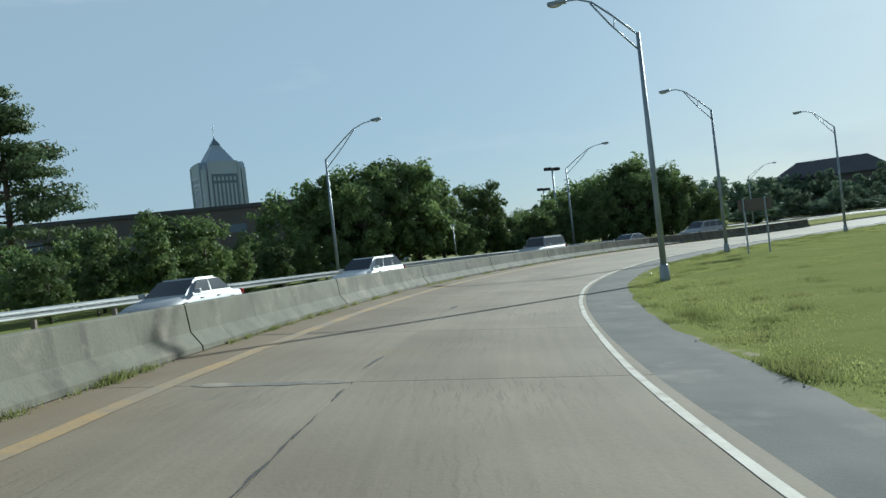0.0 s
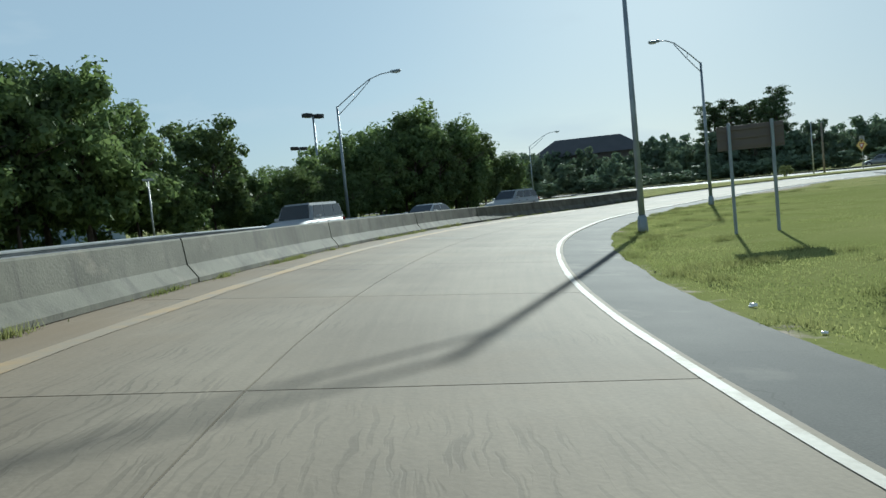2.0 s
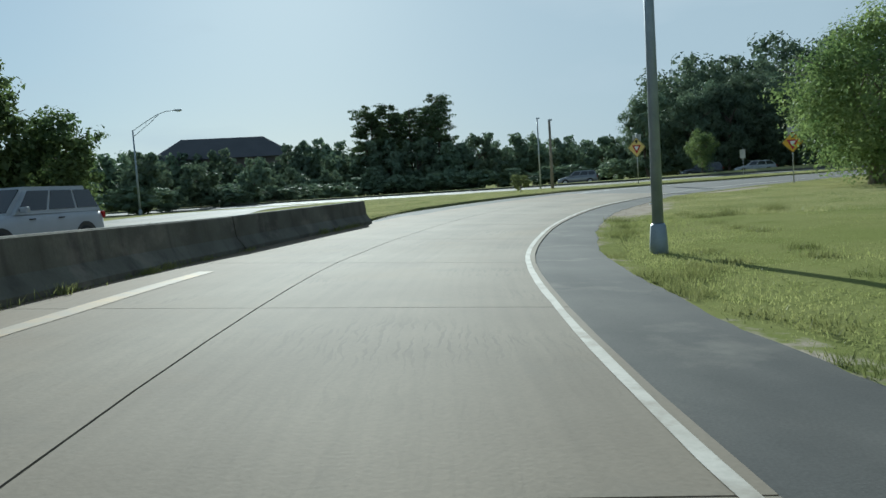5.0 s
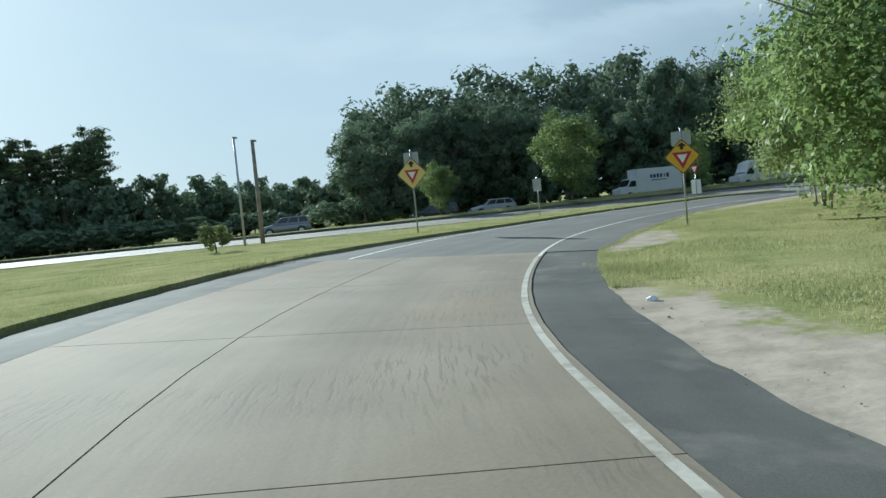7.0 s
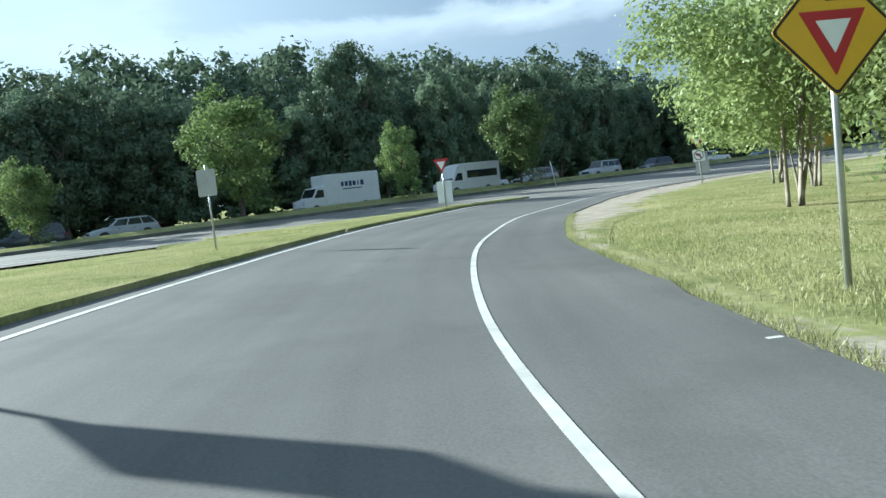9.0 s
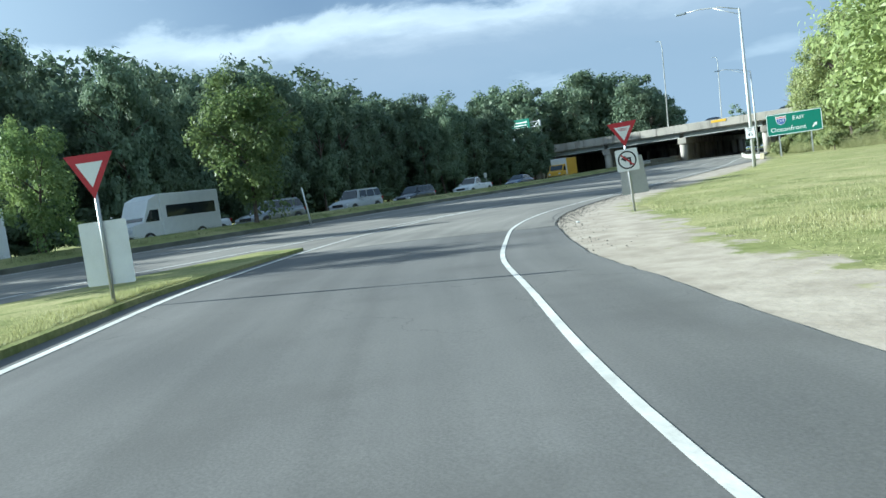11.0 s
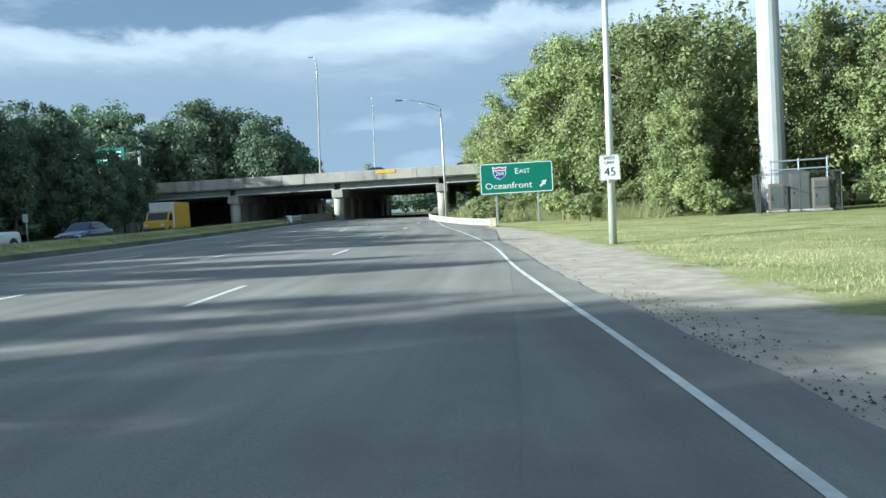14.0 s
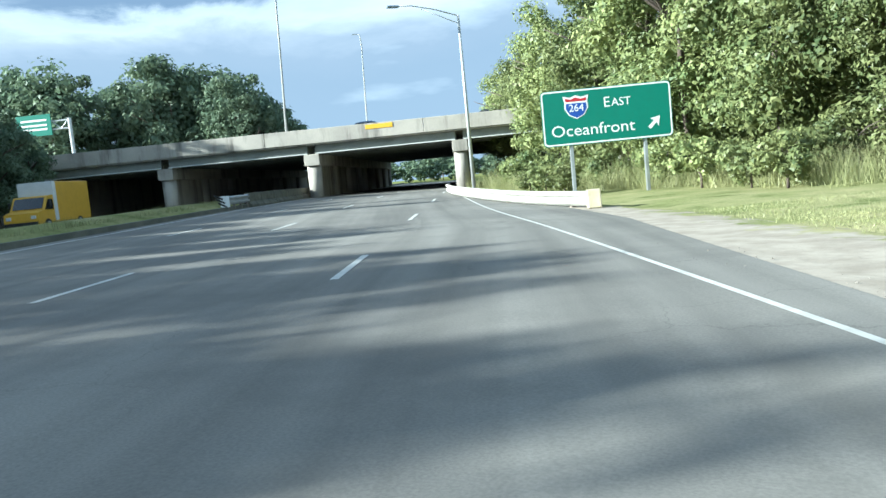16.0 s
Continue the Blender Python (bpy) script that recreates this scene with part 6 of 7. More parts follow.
rack = thing("cable_rack", at_ground(fx0 + 0.5, fy0 - 2.4, 12), "galvanised pipe frame over the cabinets", "frame")
for px in (-1.5, 0.0, 1.5):
    bm = bmesh.new(); tube(bm, [(px, 0, 0), (px, 0, 3.0)], 0.05, 8); part("post", bm, M_POLE, rack)
for z in (2.4, 2.9):
    bm = bmesh.new(); tube(bm, [(-1.6, 0, z), (1.6, 0, z)], 0.045, 8); part("rail", bm, M_POLE, rack)
corners = [(-1.6, 1.2), (2.4, 1.2), (2.4, -3.4), (-1.6, -3.4)]
fence = thing("chain_link_fence", at_ground(fx0, fy0, 12), "dark coated chain link fence round the cabinets", "fence")
for (ax, ay), (bx, by) in zip(corners, corners[1:] + corners[:1]):
    n = max(2, int(math.hypot(bx - ax, by - ay) / 1.8))
    for k in range(n):
        bm = bmesh.new(); px, py = ax + (bx - ax) * k / n, ay + (by - ay) * k / n
        tube(bm, [(px, py, 0), (px, py, 2.2)], 0.03, 6); part("post", bm, M_FENCE, fence)
    bm = bmesh.new()
    tube(bm, [(ax, ay, 2.15), (bx, by, 2.15)], 0.02, 6)
    tube(bm, [(ax, ay, 0.08), (bx, by, 0.08)], 0.015, 6)
    m = int(math.hypot(bx - ax, by - ay) / 0.16)
    for k in range(m):
        for sgn in (-1, 1):
            k0, k1 = k / m, (k + 13 * sgn) / m
            h0, h1 = 0.08, 2.15
            if k1 < 0 or k1 > 1:
                e = 0.0 if k1 < 0 else 1.0
                h1 = h0 + (h1 - h0) * (e - k0) / (k1 - k0); k1 = e
            tube(bm, [(ax + (bx - ax) * k0, ay + (by - ay) * k0, h0), (ax + (bx - ax) * k1, ay + (by - ay) * k1, h1)], 0.004, 3, False)
    part("mesh_panel", bm, M_FENCE, fence, "woven wire mesh")

# overhead sign gantry on the highway
gan = thing("sign_gantry", pose(214, -44, 4.7, 0, 0, 27 + 180), "overhead gantry with green guide signs above the highway", "sign gantry")
for px in (-3.2, 3.2):
    bm = bmesh.new(); tube(bm, [(px, 0, -5), (px, 0, 8.2)], 0.22, 10); part("post", bm, M_GALV, gan)
bm = bmesh.new()
for z in (7.0, 8.0):
    tube(bm, [(-9, 0, z), (3.4, 0, z)], 0.09, 8)
for k in range(12):
    tube(bm, [(-9 + k, 0, 7.0 if k % 2 else 8.0), (-8 + k, 0, 8.0 if k % 2 else 7.0)], 0.05, 6)
part("truss", bm, M_GALV, gan)
for px, w in ((-6.5, 4.2), (-1.2, 4.4)):
    bm = bmesh.new(); box(bm, w, 0.1, 2.6, (px, -0.25, 7.6), bevel=0.03); pan = part("panel", bm, M_SIGN_GREEN, gan)
    bm = bmesh.new()
    for z in (7.1, 7.6, 8.2):
        box(bm, w * 0.75, 0.02, 0.22, (px, -0.31, z))
    part("lettering_bars", bm, M_SIGN_WHITE, pan)

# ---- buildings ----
tower = thing("office_tower", pose(-58, 431, 0, 0, 0, 24), "tall stone office tower with pyramid roof, tinted by painted haze", "building")
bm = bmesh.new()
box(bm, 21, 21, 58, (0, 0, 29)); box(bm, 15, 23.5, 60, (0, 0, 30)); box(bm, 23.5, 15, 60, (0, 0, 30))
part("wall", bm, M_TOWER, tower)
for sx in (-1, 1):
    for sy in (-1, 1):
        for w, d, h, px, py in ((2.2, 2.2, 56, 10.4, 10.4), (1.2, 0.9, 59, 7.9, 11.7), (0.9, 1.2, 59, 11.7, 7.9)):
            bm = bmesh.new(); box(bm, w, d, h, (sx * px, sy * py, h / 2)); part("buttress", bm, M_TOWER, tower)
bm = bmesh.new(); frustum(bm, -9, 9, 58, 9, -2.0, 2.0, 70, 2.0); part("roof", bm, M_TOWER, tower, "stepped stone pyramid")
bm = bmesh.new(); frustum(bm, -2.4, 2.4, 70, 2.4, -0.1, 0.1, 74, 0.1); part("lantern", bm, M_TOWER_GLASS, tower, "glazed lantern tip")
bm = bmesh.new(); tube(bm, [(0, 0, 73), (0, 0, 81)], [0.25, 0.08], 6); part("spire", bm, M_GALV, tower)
wbm = bmesh.new(); box(wbm, 0.95, 0.3, 50, (0, 0, 0)); strip_mesh = None
for turn in (0, 90, 180, 270):
    for px in (-6.3, -4.2, -2.1, 0, 2.1, 4.2, 6.3):
        if strip_mesh is None:
            ob = part("window", wbm, M_TOWER_GLASS, tower); strip_mesh = ob.data
        else:
            ob = new("window", strip_mesh); ob.parent = tower
        ob.matrix_basis = pose(0, 0, 0, 0, 0, turn) @ Matrix.Translation((px, -11.72, 27))
    bm = bmesh.new()
    for z in (49, 52.5):
        box(bm, 13.5, 0.3, 1.4, (0, -11.8, z))
    ob = part("window", bm, M_TOWER_GLASS, tower); ob.matrix_basis = pose(0, 0, 0, 0, 0, turn)


def low_block(x, y, turn, w, d, h, mat, label):
    ob = thing("low_building", pose(x, y, 0, 0, 0, turn), label, "building")
    bm = bmesh.new(); box(bm, w, d, h, (0, 0, h / 2)); part("wall", bm, mat, ob)
    bm = bmesh.new(); box(bm, w + 0.6, d + 0.6, 0.8, (0, 0, h + 0.1), bevel=0.1); part("cornice", bm, M_ROOF, ob)
    for k in range(int(w / 6)):
        bm = bmesh.new()
        box(bm, 3.2, 0.2, 1.6, (-w / 2 + 3 + 6 * k, -d / 2 - 0.02, h - 4))
        part("window", bm, M_TOWER_GLASS, ob)


low_block(-42, 172, 4, 72, 36, 13.9, M_BRICK_WALL, "long low tan commercial building behind trees, shade painted into its walls")
low_block(3, 166, 4, 16, 26, 14.4, M_TOWER, "pale stone block of a commercial building")
hip = thing("hipped_building", pose(123, 183, 0, 0, 0, -38), "dark brick building with a hipped roof", "building")
bm = bmesh.new(); box(bm, 26, 14, 9, (0, 0, 4.5)); part("wall", bm, M_BRICK_WALL, hip)
bm = bmesh.new(); frustum(bm, -14, 14, 9, 8, -8, 8, 13.4, 0.2); part("roof", bm, M_ROOF, hip, "dark shingle hip roof")
for k in range(6):
    for z in (2.4, 6.2):
        bm = bmesh.new(); box(bm, 1.5, 0.2, 1.7, (-10.5 + 4.2 * k, -7.02, z)); part("window", bm, M_TOWER_GLASS, hip)


# ---- trees ----
def leaf_cloud(rng, centres, radii, per, leaf, flat=0.8, core=1.0):
    """Many small leaf blades scattered in clumps."""
    c = np.repeat(centres, per, 0)
    r = np.repeat(radii, per)
    n = len(c)
    v = rng.normal(size=(n, 3))
    v /= np.linalg.norm(v, axis=1)[:, None]
    out = rng.uniform(0.2, 1.0, n) ** 0.6
    p = c + v * (r * out)[:, None] * (1, 1, flat)
    nrm = v * 1.1 + rng.normal(size=(n, 3)) * 0.42 + (0, 0, 0.35)
    nrm /= np.linalg.norm(nrm, axis=1)[:, None]
    t = np.cross(nrm, rng.normal(size=(n, 3)))
    t /= np.linalg.norm(t, axis=1)[:, None]
    b = np.cross(nrm, t)
    size = leaf * (rng.uniform(0.55, 1.3, n) * (1 + core * np.clip(0.75 - out, 0, 1)))[:, None]
    leaf_tri = np.stack([p - t * size, p + t * size * 0.75 - b * size * 0.5, p + t * size * 0.6 + b * size * 0.65], 1)
    return leaf_tri.reshape(-1, 3)


CROWNS = {}


def quads_part(name, verts, mat, parent, label="", k=4):
    n = len(verts) // k
    me = bpy.data.meshes.new(name)
    me.vertices.add(k * n)
    me.vertices.foreach_set("co", np.ascontiguousarray(verts, np.float32).ravel())
    me.loops.add(k * n)
    me.loops.foreach_set("vertex_index", np.arange(k * n, dtype=np.int32))
    me.polygons.add(n)
    me.polygons.foreach_set("loop_start", np.arange(0, k * n, k, dtype=np.int32))
    me.update(calc_edges=True)
    me.materials.append(mat)
    ob = new(name, me)
    ob.parent = parent
    if label:
        ob["label"] = label
    return ob


def tree(seed, h, spread, low, leaf_mat, label, clumps=60, per=42, leaf=0.42, bark=None, stems=1, name="tree", category="tree", ragged=0.25, trunk=None, core=1.0, lumpy=1.0):
    """A broadleaf tree, h tall, its crown spread wide and starting at height low."""
    rng = np.random.default_rng(seed)
    ob = thing(name, Matrix(), label, category)
    trunk = trunk or h * 0.018
    bm = bmesh.new()
    tips = []
    for k in range(stems):
        a = rng.uniform(0, 6.28)
        foot = np.array([math.cos(a), math.sin(a)]) * (0.25 if stems > 1 else 0)
        top = np.array([*(foot * 4 + rng.normal(size=2) * 0.03 * h), h * 0.62])
        mid = np.array([*(foot * 1.8 + rng.normal(size=2) * 0.02 * h), h * 0.3])
        tube(bm, [(*foot, -0.15), (*foot, 0.25), tuple(mid), tuple(top)], [trunk * 1.35, trunk, trunk * 0.75, trunk * 0.3], 8)
        for j in range(6 if stems == 1 else 3):
            a = rng.uniform(0, 6.28)
            q = rng.uniform(0.25, 0.9)
            s0 = mid + (top - mid) * q
            e = s0 + np.array([math.cos(a) * spread * 0.42, math.sin(a) * spread * 0.42, h * 0.16])
            tube(bm, [tuple(s0), tuple((s0 + e) / 2 + (0, 0, 0.03 * h)), tuple(e)], [trunk * 0.4, trunk * 0.28, trunk * 0.1], 5)
            tips.append(e)
    part("trunk", bm, bark or M_BARK, ob, smooth=True)
    v = rng.normal(size=(clumps, 3))
    v /= np.linalg.norm(v, axis=1)[:, None]
    rad = rng.uniform(0.45, 1.0, clumps) ** 0.5
    half = (h - low) / 2
    lump = 1 + ragged * np.sin(3.1 * v[:, 0] + seed) * np.sin(2.7 * v[:, 1] + 2 * seed) + ragged * 0.6 * rng.normal(size=clumps)
    lump = np.clip(lump, 0.55, 1.22)
    c = v * (rad * lump)[:, None] * (spread * 0.42, spread * 0.42, half * 0.86) + (0, 0, low + half)
    c[:, 2] = np.maximum(c[:, 2], low * 0.9 + 0.1)
    # a clump far from its neighbours would float off the crown
    gap = np.sort(np.linalg.norm(c[:, None] - c[None], axis=-1), axis=1)[:, 3]
    c = c[gap < 1.45 * np.median(gap)]
    clumps = len(c)
    r = spread * 0.135 * lumpy * rng.uniform(0.7 / lumpy, 1.4, clumps)
    cloud = leaf_cloud(rng, c, r, per, leaf, core=core)
    cloud[:, 2] *= h / cloud[:, 2].max()
    quads_part("crown", cloud, leaf_mat, ob, "", 3)
    CROWNS[ob] = (cloud, leaf_mat)
    return ob


def pine(seed, h, spread, label, low=0.45, leaf=0.35, boughs=26, per=34, flat=0.55, taper=0.82):
    rng = np.random.default_rng(seed)
    ob = thing("pine_tree", Matrix(), label, "pine tree")
    bm = bmesh.new()
    tube(bm, [(0, 0, -0.2), (0.1, 0, h * 0.5), (0.0, 0.1, h * 0.97)], [h * 0.017, h * 0.013, 0.04], 8)
    cs = []
    tiers = max(6, boughs // 5)
    for k in range(boughs):
        # boughs in whorls, the lower ones longest and drooping
        z = h * (low + (1 - low) * ((k % tiers) + 0.75 * rng.normal()) / tiers * 0.97)
        a = rng.uniform(0, 6.28)
        q = min(max((z / h - low) / (1 - low), 0), 1)
        reach = spread * 0.5 * (1 - q * taper) * rng.uniform(0.5, 1.1)
        e = np.array([math.cos(a) * reach, math.sin(a) * reach, z + reach * (0.3 * q - 0.04)])
        tube(bm, [(0, 0, z - reach * 0.1), tuple(e)], [0.07, 0.02], 4)
        for m in (0.45, 0.65, 0.85, 1.0):
            cs.append(np.array([e[0] * m, e[1] * m, z + (e[2] - z) * m]) + rng.normal(size=3) * (0.22, 0.22, 0.08))
    part("trunk", bm, M_BARK, ob, smooth=True)
    cs = np.array(cs)
    cloud = leaf_cloud(rng, cs, spread * 0.085 * rng.uniform(0.7, 1.4, len(cs)), per, leaf, flat)
    cloud[:, 2] *= h / cloud[:, 2].max()
    quads_part("crown", cloud, M_NEEDLE, ob, "", 3)
    CROWNS[ob] = (cloud, M_NEEDLE)
    return ob


def plant(proto, x, y, scale=1.0, turn=0.0, z=None, tall=1.0, label=""):
    m = Matrix.LocRotScale((x, y, gz(x, y) if z is None else z), Euler((0, 0, radians(turn))), (scale, scale, scale * tall))
    ob = copy_thing(proto, m)
    if label:
        ob["label"] = label
    return ob


def spare(*protos):
    for ob in protos:
        for o in (*ob.children_recursive, ob):
            bpy.data.objects.remove(o)


def massed(name, places, label, thin=4):
    """Many crowns deep in a wood, too close to tell apart, as one object."""
    out = []
    for proto, x, y, scale, turn, tall in places:
        v = CROWNS[proto][0].reshape(-1, 3, 3)[::thin]
        v = ((v - v.mean(1, keepdims=True)) * 1.5 + v.mean(1, keepdims=True)).reshape(-1, 3)
        c, q = math.cos(radians(turn)), math.sin(radians(turn))
        out.append(np.stack([x + scale * (v[:, 0] * c - v[:, 1] * q), y + scale * (v[:, 0] * q + v[:, 1] * c), gz(x, y) + scale * tall * v[:, 2]], -1))
    ob = quads_part(name, np.concatenate(out), CROWNS[places[0][0]][1], None, "", 3)
    return tagged(ob, label, "wood", "", "stuff")


R = random.Random(7)
wood_a = [tree(11 + k, 17, 10.0, 0.6, M_LEAF_DARK, "tall dark green broadleaf tree at the wood's edge", 105, 118, 0.225, ragged=0.24, core=2.0) for k in range(5)]
wood_p = [tree(31 + k, 19, 9.5, 7.0, M_NEEDLE, "tall dark pine in the wood", 75, 90, 0.3, ragged=0.42, name="pine_tree", category="pine tree") for k in range(2)]
WOOD_H = np.array([(-30, 12.4), (-26, 13.9), (-16, 16.7), (0, 18.3), (24, 18.9), (35, 18.6), (38.5, 16.0), (44, 18.6), (63, 19.2), (77, 17.4), (85, 15.2), (100, 15.0)])
# the wood's front edge: single trees of uneven height, with a clearing between two of them
RW = random.Random(21)
front = [(-26 + 5.2 * k + RW.uniform(-0.8, 0.8), 12.4 * RW.uniform(0.9, 1.02), 1.0) for k in range(7)]
front += [(15.0, 15.0, 0.58), (23.0, 15.2, 0.62), (26.0, 14.8, 0.6), (29.7, 13.3, 0.64), (33.9, 15.4, 0.76), (37.6, 14.8, 0.76), (41.6, 15.3, 0.78), (46.0, 13.4, 0.68), (50.2, 13.8, 0.68)]
front += [(55 + 5.0 * k + RW.uniform(-0.8, 0.8), 13.6 * RW.uniform(0.85, 1.04), 0.72) for k in range(7)]
for a, h, slim in front:
    plant(RW.choice(wood_a), *on_main(a, 153.5 + RW.uniform(-0.6, 0.6)), h / 17 * slim, RW.uniform(0, 360), tall=1 / slim)
# behind it the wood rises to its full height
deep = []
for row, lat in enumerate((159.5, 166.0, 173.5, 182.0, 191.0)):
    a = -25.0 + row * 1.5
    while a < (99 if row < 1 else 86):
        back = lat - 153.5
        full = float(np.interp(a, *WOOD_H.T)) * (1 + back / (115 if a < 14 else 72))
        h = min(full, 11.9 + 0.385 * back) * RW.uniform(0.88, 1.03)
        x, y = on_main(a + RW.uniform(-1.2, 1.2), lat + RW.uniform(-1.5, 1.5))
        turn, tall = RW.uniform(0, 360), RW.uniform(0.95, 1.08)
        if row > 0:
            deep.append((RW.choice(wood_a), x, y, h / 17, turn, 1.0))
        elif RW.random() < 0.88:
            plant(RW.choice(wood_a), x, y, h / 17 / tall, turn, tall=tall)
        else:
            plant(RW.choice(wood_p), x, y, h / 19 / tall, turn, tall=tall)
        a += RW.uniform(4.6, 6.2) * (1.0 if row < 3 else 1.25)
plant(wood_a[2], *on_main(11.4, 151.0), 17.0 / 17 * 0.72, 40, tall=1 / 0.72, label="tall slender tree standing out of the wood")
plant(wood_a[0], *on_main(9.6, 152.5), 16.3 / 17 * 0.7, 140, tall=1 / 0.7, label="tall slender tree standing out of the wood")
massed("deep_wood", deep, "dark crowns deep in the wood", 7)
for a, lat, h in ((86.0, 151.8, 9.6), (90.0, 151.0, 9.2), (94.0, 150.8, 8.7), (98.0, 151.0, 8.3)):
    # smaller trees crowding the bridge's end
    plant(wood_a[int(a) % 5], *on_main(a, lat), h / 17, 37 * a)
# beyond the bridge
wood_far = [tree(51 + k, 19, 11, 2.5, M_LEAF_DARK, "tall green broadleaf tree beyond the highway", 60, 90, 0.36, ragged=0.45, lumpy=1.1) for k in range(3)]
FAR_H = np.array([(140, 10), (147, 14.5), (154, 20), (162, 24.5), (200, 25), (230, 22)])
for i in range(38):
    a, lat = R.uniform(158, 192), 148 + 72 * (i + R.random()) / 38
    x, y = on_main(a, lat)
    plant(R.choice(wood_far), x, y, float(np.interp(lat, *FAR_H.T)) / 19 * R.uniform(0.92, 1.06), R.uniform(0, 360), 0.0)
for i in range(22):
    x, y = on_main(R.uniform(225, 300), R.uniform(95, 155))
    plant(R.choice(wood_far), x, y, R.uniform(0.4, 0.55), R.uniform(0, 360))
plant(wood_far[0], *on_main(215, 141), 0.72, 0, label="lone round tree beyond the highway")
plant(wood_far[1], *on_main(262, 133.2), 0.34, 70, z=-0.9, label="dark spreading tree far beyond the bridge")
# wood beside the merge
right_t = [tree(71 + k, 15, 8.2, 0.1, M_LEAF_LIGHT, "sunlit green broadleaf tree at the wood's edge", 72, 290, 0.137, ragged=0.42, core=2.0, lumpy=1.25) for k in range(4)]
front = [(96, -8, 13), (101, -13, 14), (106.5, -17.5, 15), (108.2, -12.6, 13.0), (111.5, -19.5, 15.5), (121.0, -12.4, 9.8), (122.3, -15.8, 11.5), (124.2, -17.4, 15.6), (128, -19.5, 16.4), (132, -23, 16.8), (136, -27.5, 17.4), (140, -32, 17.0), (144.5, -36.5, 15.8), (149.5, -42.5, 13.6), (154, -48, 12.2)]
deep = []
for i, (x, y, h) in enumerate(front):
    for row in range(4):
        px, py = x - row * 4.6 + R.uniform(-0.8, 0.8), y - row * 4.6 + R.uniform(-0.8, 0.8)
        hh = h * R.uniform(0.93, 1.04) * (0.9 if row == 0 else 1.04)
        if row < 1:
            plant(R.choice(right_t), px, py, hh / 15, R.uniform(0, 360))
        else:
            deep.append((R.choice(right_t), px, py, hh / 15, R.uniform(0, 360), 1.0))
for i in range(10):
    deep.append((R.choice(right_t), 56 + 4.2 * i + R.uniform(-1, 1), 0 - 1.2 * i + R.uniform(-3, 3), R.uniform(0.85, 1.05), R.uniform(0, 360), 1.0))
massed("deep_wood_sunny", deep, "green crowns deep in the sunlit wood", 8)
# trees behind the opposite ramp
left_t = [tree(91 + k, 8.5, 5.2, 0.1, M_LEAF_HEDGE, "green broadleaf tree behind the guardrail", 90, 68, 0.18, ragged=0.32) for k in range(4)]
HEDGE_H = np.array([(-25, 2.9), (33, 2.9), (34.5, 4.4), (36, 5.5), (38, 5.0), (39.5, 3.1), (46.5, 3.2), (48.5, 7.4), (50.5, 8.5), (53, 9.1), (56, 8.8), (58, 7.0), (59.3, 5.2), (61, 8.5), (62.5, 6.8), (64, 4.6), (70, 4.9), (72.5, 4.6), (74.5, 7.4), (77, 8.8), (80.5, 9.4), (83, 8.2), (86, 6.8), (88, 4.6), (92, 4.2), (104, 3.8)])
deep = []
for row, d in enumerate((20.3, 22.6, 25.5, 28.5)):
    s = -22.0 + row
    while s < 88:
        h = float(np.interp(s, *HEDGE_H.T)) * R.uniform(0.92, 1.04) * (1.0 if row == 1 else 0.88)
        x, y = on_line(s, d + R.uniform(-0.5, 0.5))
        if row < 2:
            plant(R.choice(left_t), x, y, h / 8.5 * (1.0 if h > 6 else 1.15), R.uniform(0, 360), tall=1.0 if h > 6 else 1 / 1.15)
        else:
            deep.append((R.choice(left_t), x, y, h / 8.5, R.uniform(0, 360), 1.0))
        s += R.uniform(2.0, 2.9)
massed("deep_hedge", deep, "dark crowns behind the roadside trees", 4)
# big roadside trees in the verge
big = tree(131, 8.2, 8.6, 1.7, M_LEAF_MID, "wide multi-stemmed green tree in the grass", 100, 330, 0.085, M_BARK_PALE, 6, ragged=0.6, trunk=0.06)
low_big = tree(132, 7.8, 8.4, 0.1, M_LEAF, "wide bushy green tree reaching down to the grass", 135, 230, 0.095, M_BARK_PALE, 4, ragged=0.4, trunk=0.13)
plant(big, 76.9, 56.3, 0.8, 20, tall=0.95, label="small multi-stemmed tree with pale trunks in the grass")
plant(low_big, 75.5, 51.5, 1.15, 140)
plant(low_big, 69.5, 51.0, 1.15, 250)
plant(big, 83.5, 51.0, 0.9, 70)
plant(low_big, 61.6, 57.2, 0.98, 310, tall=1.06)
plant(low_big, 65.5, 53.5, 1.0, 35)
plant(big, 58.8, 47.5, 0.9, 200)
plant(big, 70.4, 57.4, 0.72, 130, tall=1.05)
plant(big, 89, 48.5, 0.8, 10)
# lone trees along the median
lone_t = tree(141, 8.5, 5.6, 0.7, M_LEAF, "lone leafy tree on the median strip", 80, 120, 0.12, ragged=0.35)
for a, lat, h, w in ((-10.0, 133.6, 9.0, 1.15), (2.6, 133.2, 6.3, 0.8), (14.2, 132.6, 8.6, 1.0)):
    x, y = on_main(a, lat)
    plant(lone_t, x, y, h / 8.5 * w, 40 * h, tall=1 / w, label="lone leafy tree on the median strip")
plant(lone_t, *on_main(-22.5, 133.5), 0.62, 20, label="small lone tree on the median strip")
# the pine at the start and the far pines
tall_pine = pine(151, 13.6, 13.5, "tall ragged pine beside the opposite ramp", 0.2, 0.14, 60, 90, 0.3, 0.93)
plant(tall_pine, -21.0, 50.9, 1.0, 0)
plant(tall_pine, -25.5, 55.0, 0.9, 120)
far_pine = [pine(155 + k, 19, 10, "far tall pine beyond the roadway", 0.32, 0.22, 66, 28, 0.5, 0.5) for k in range(2)]
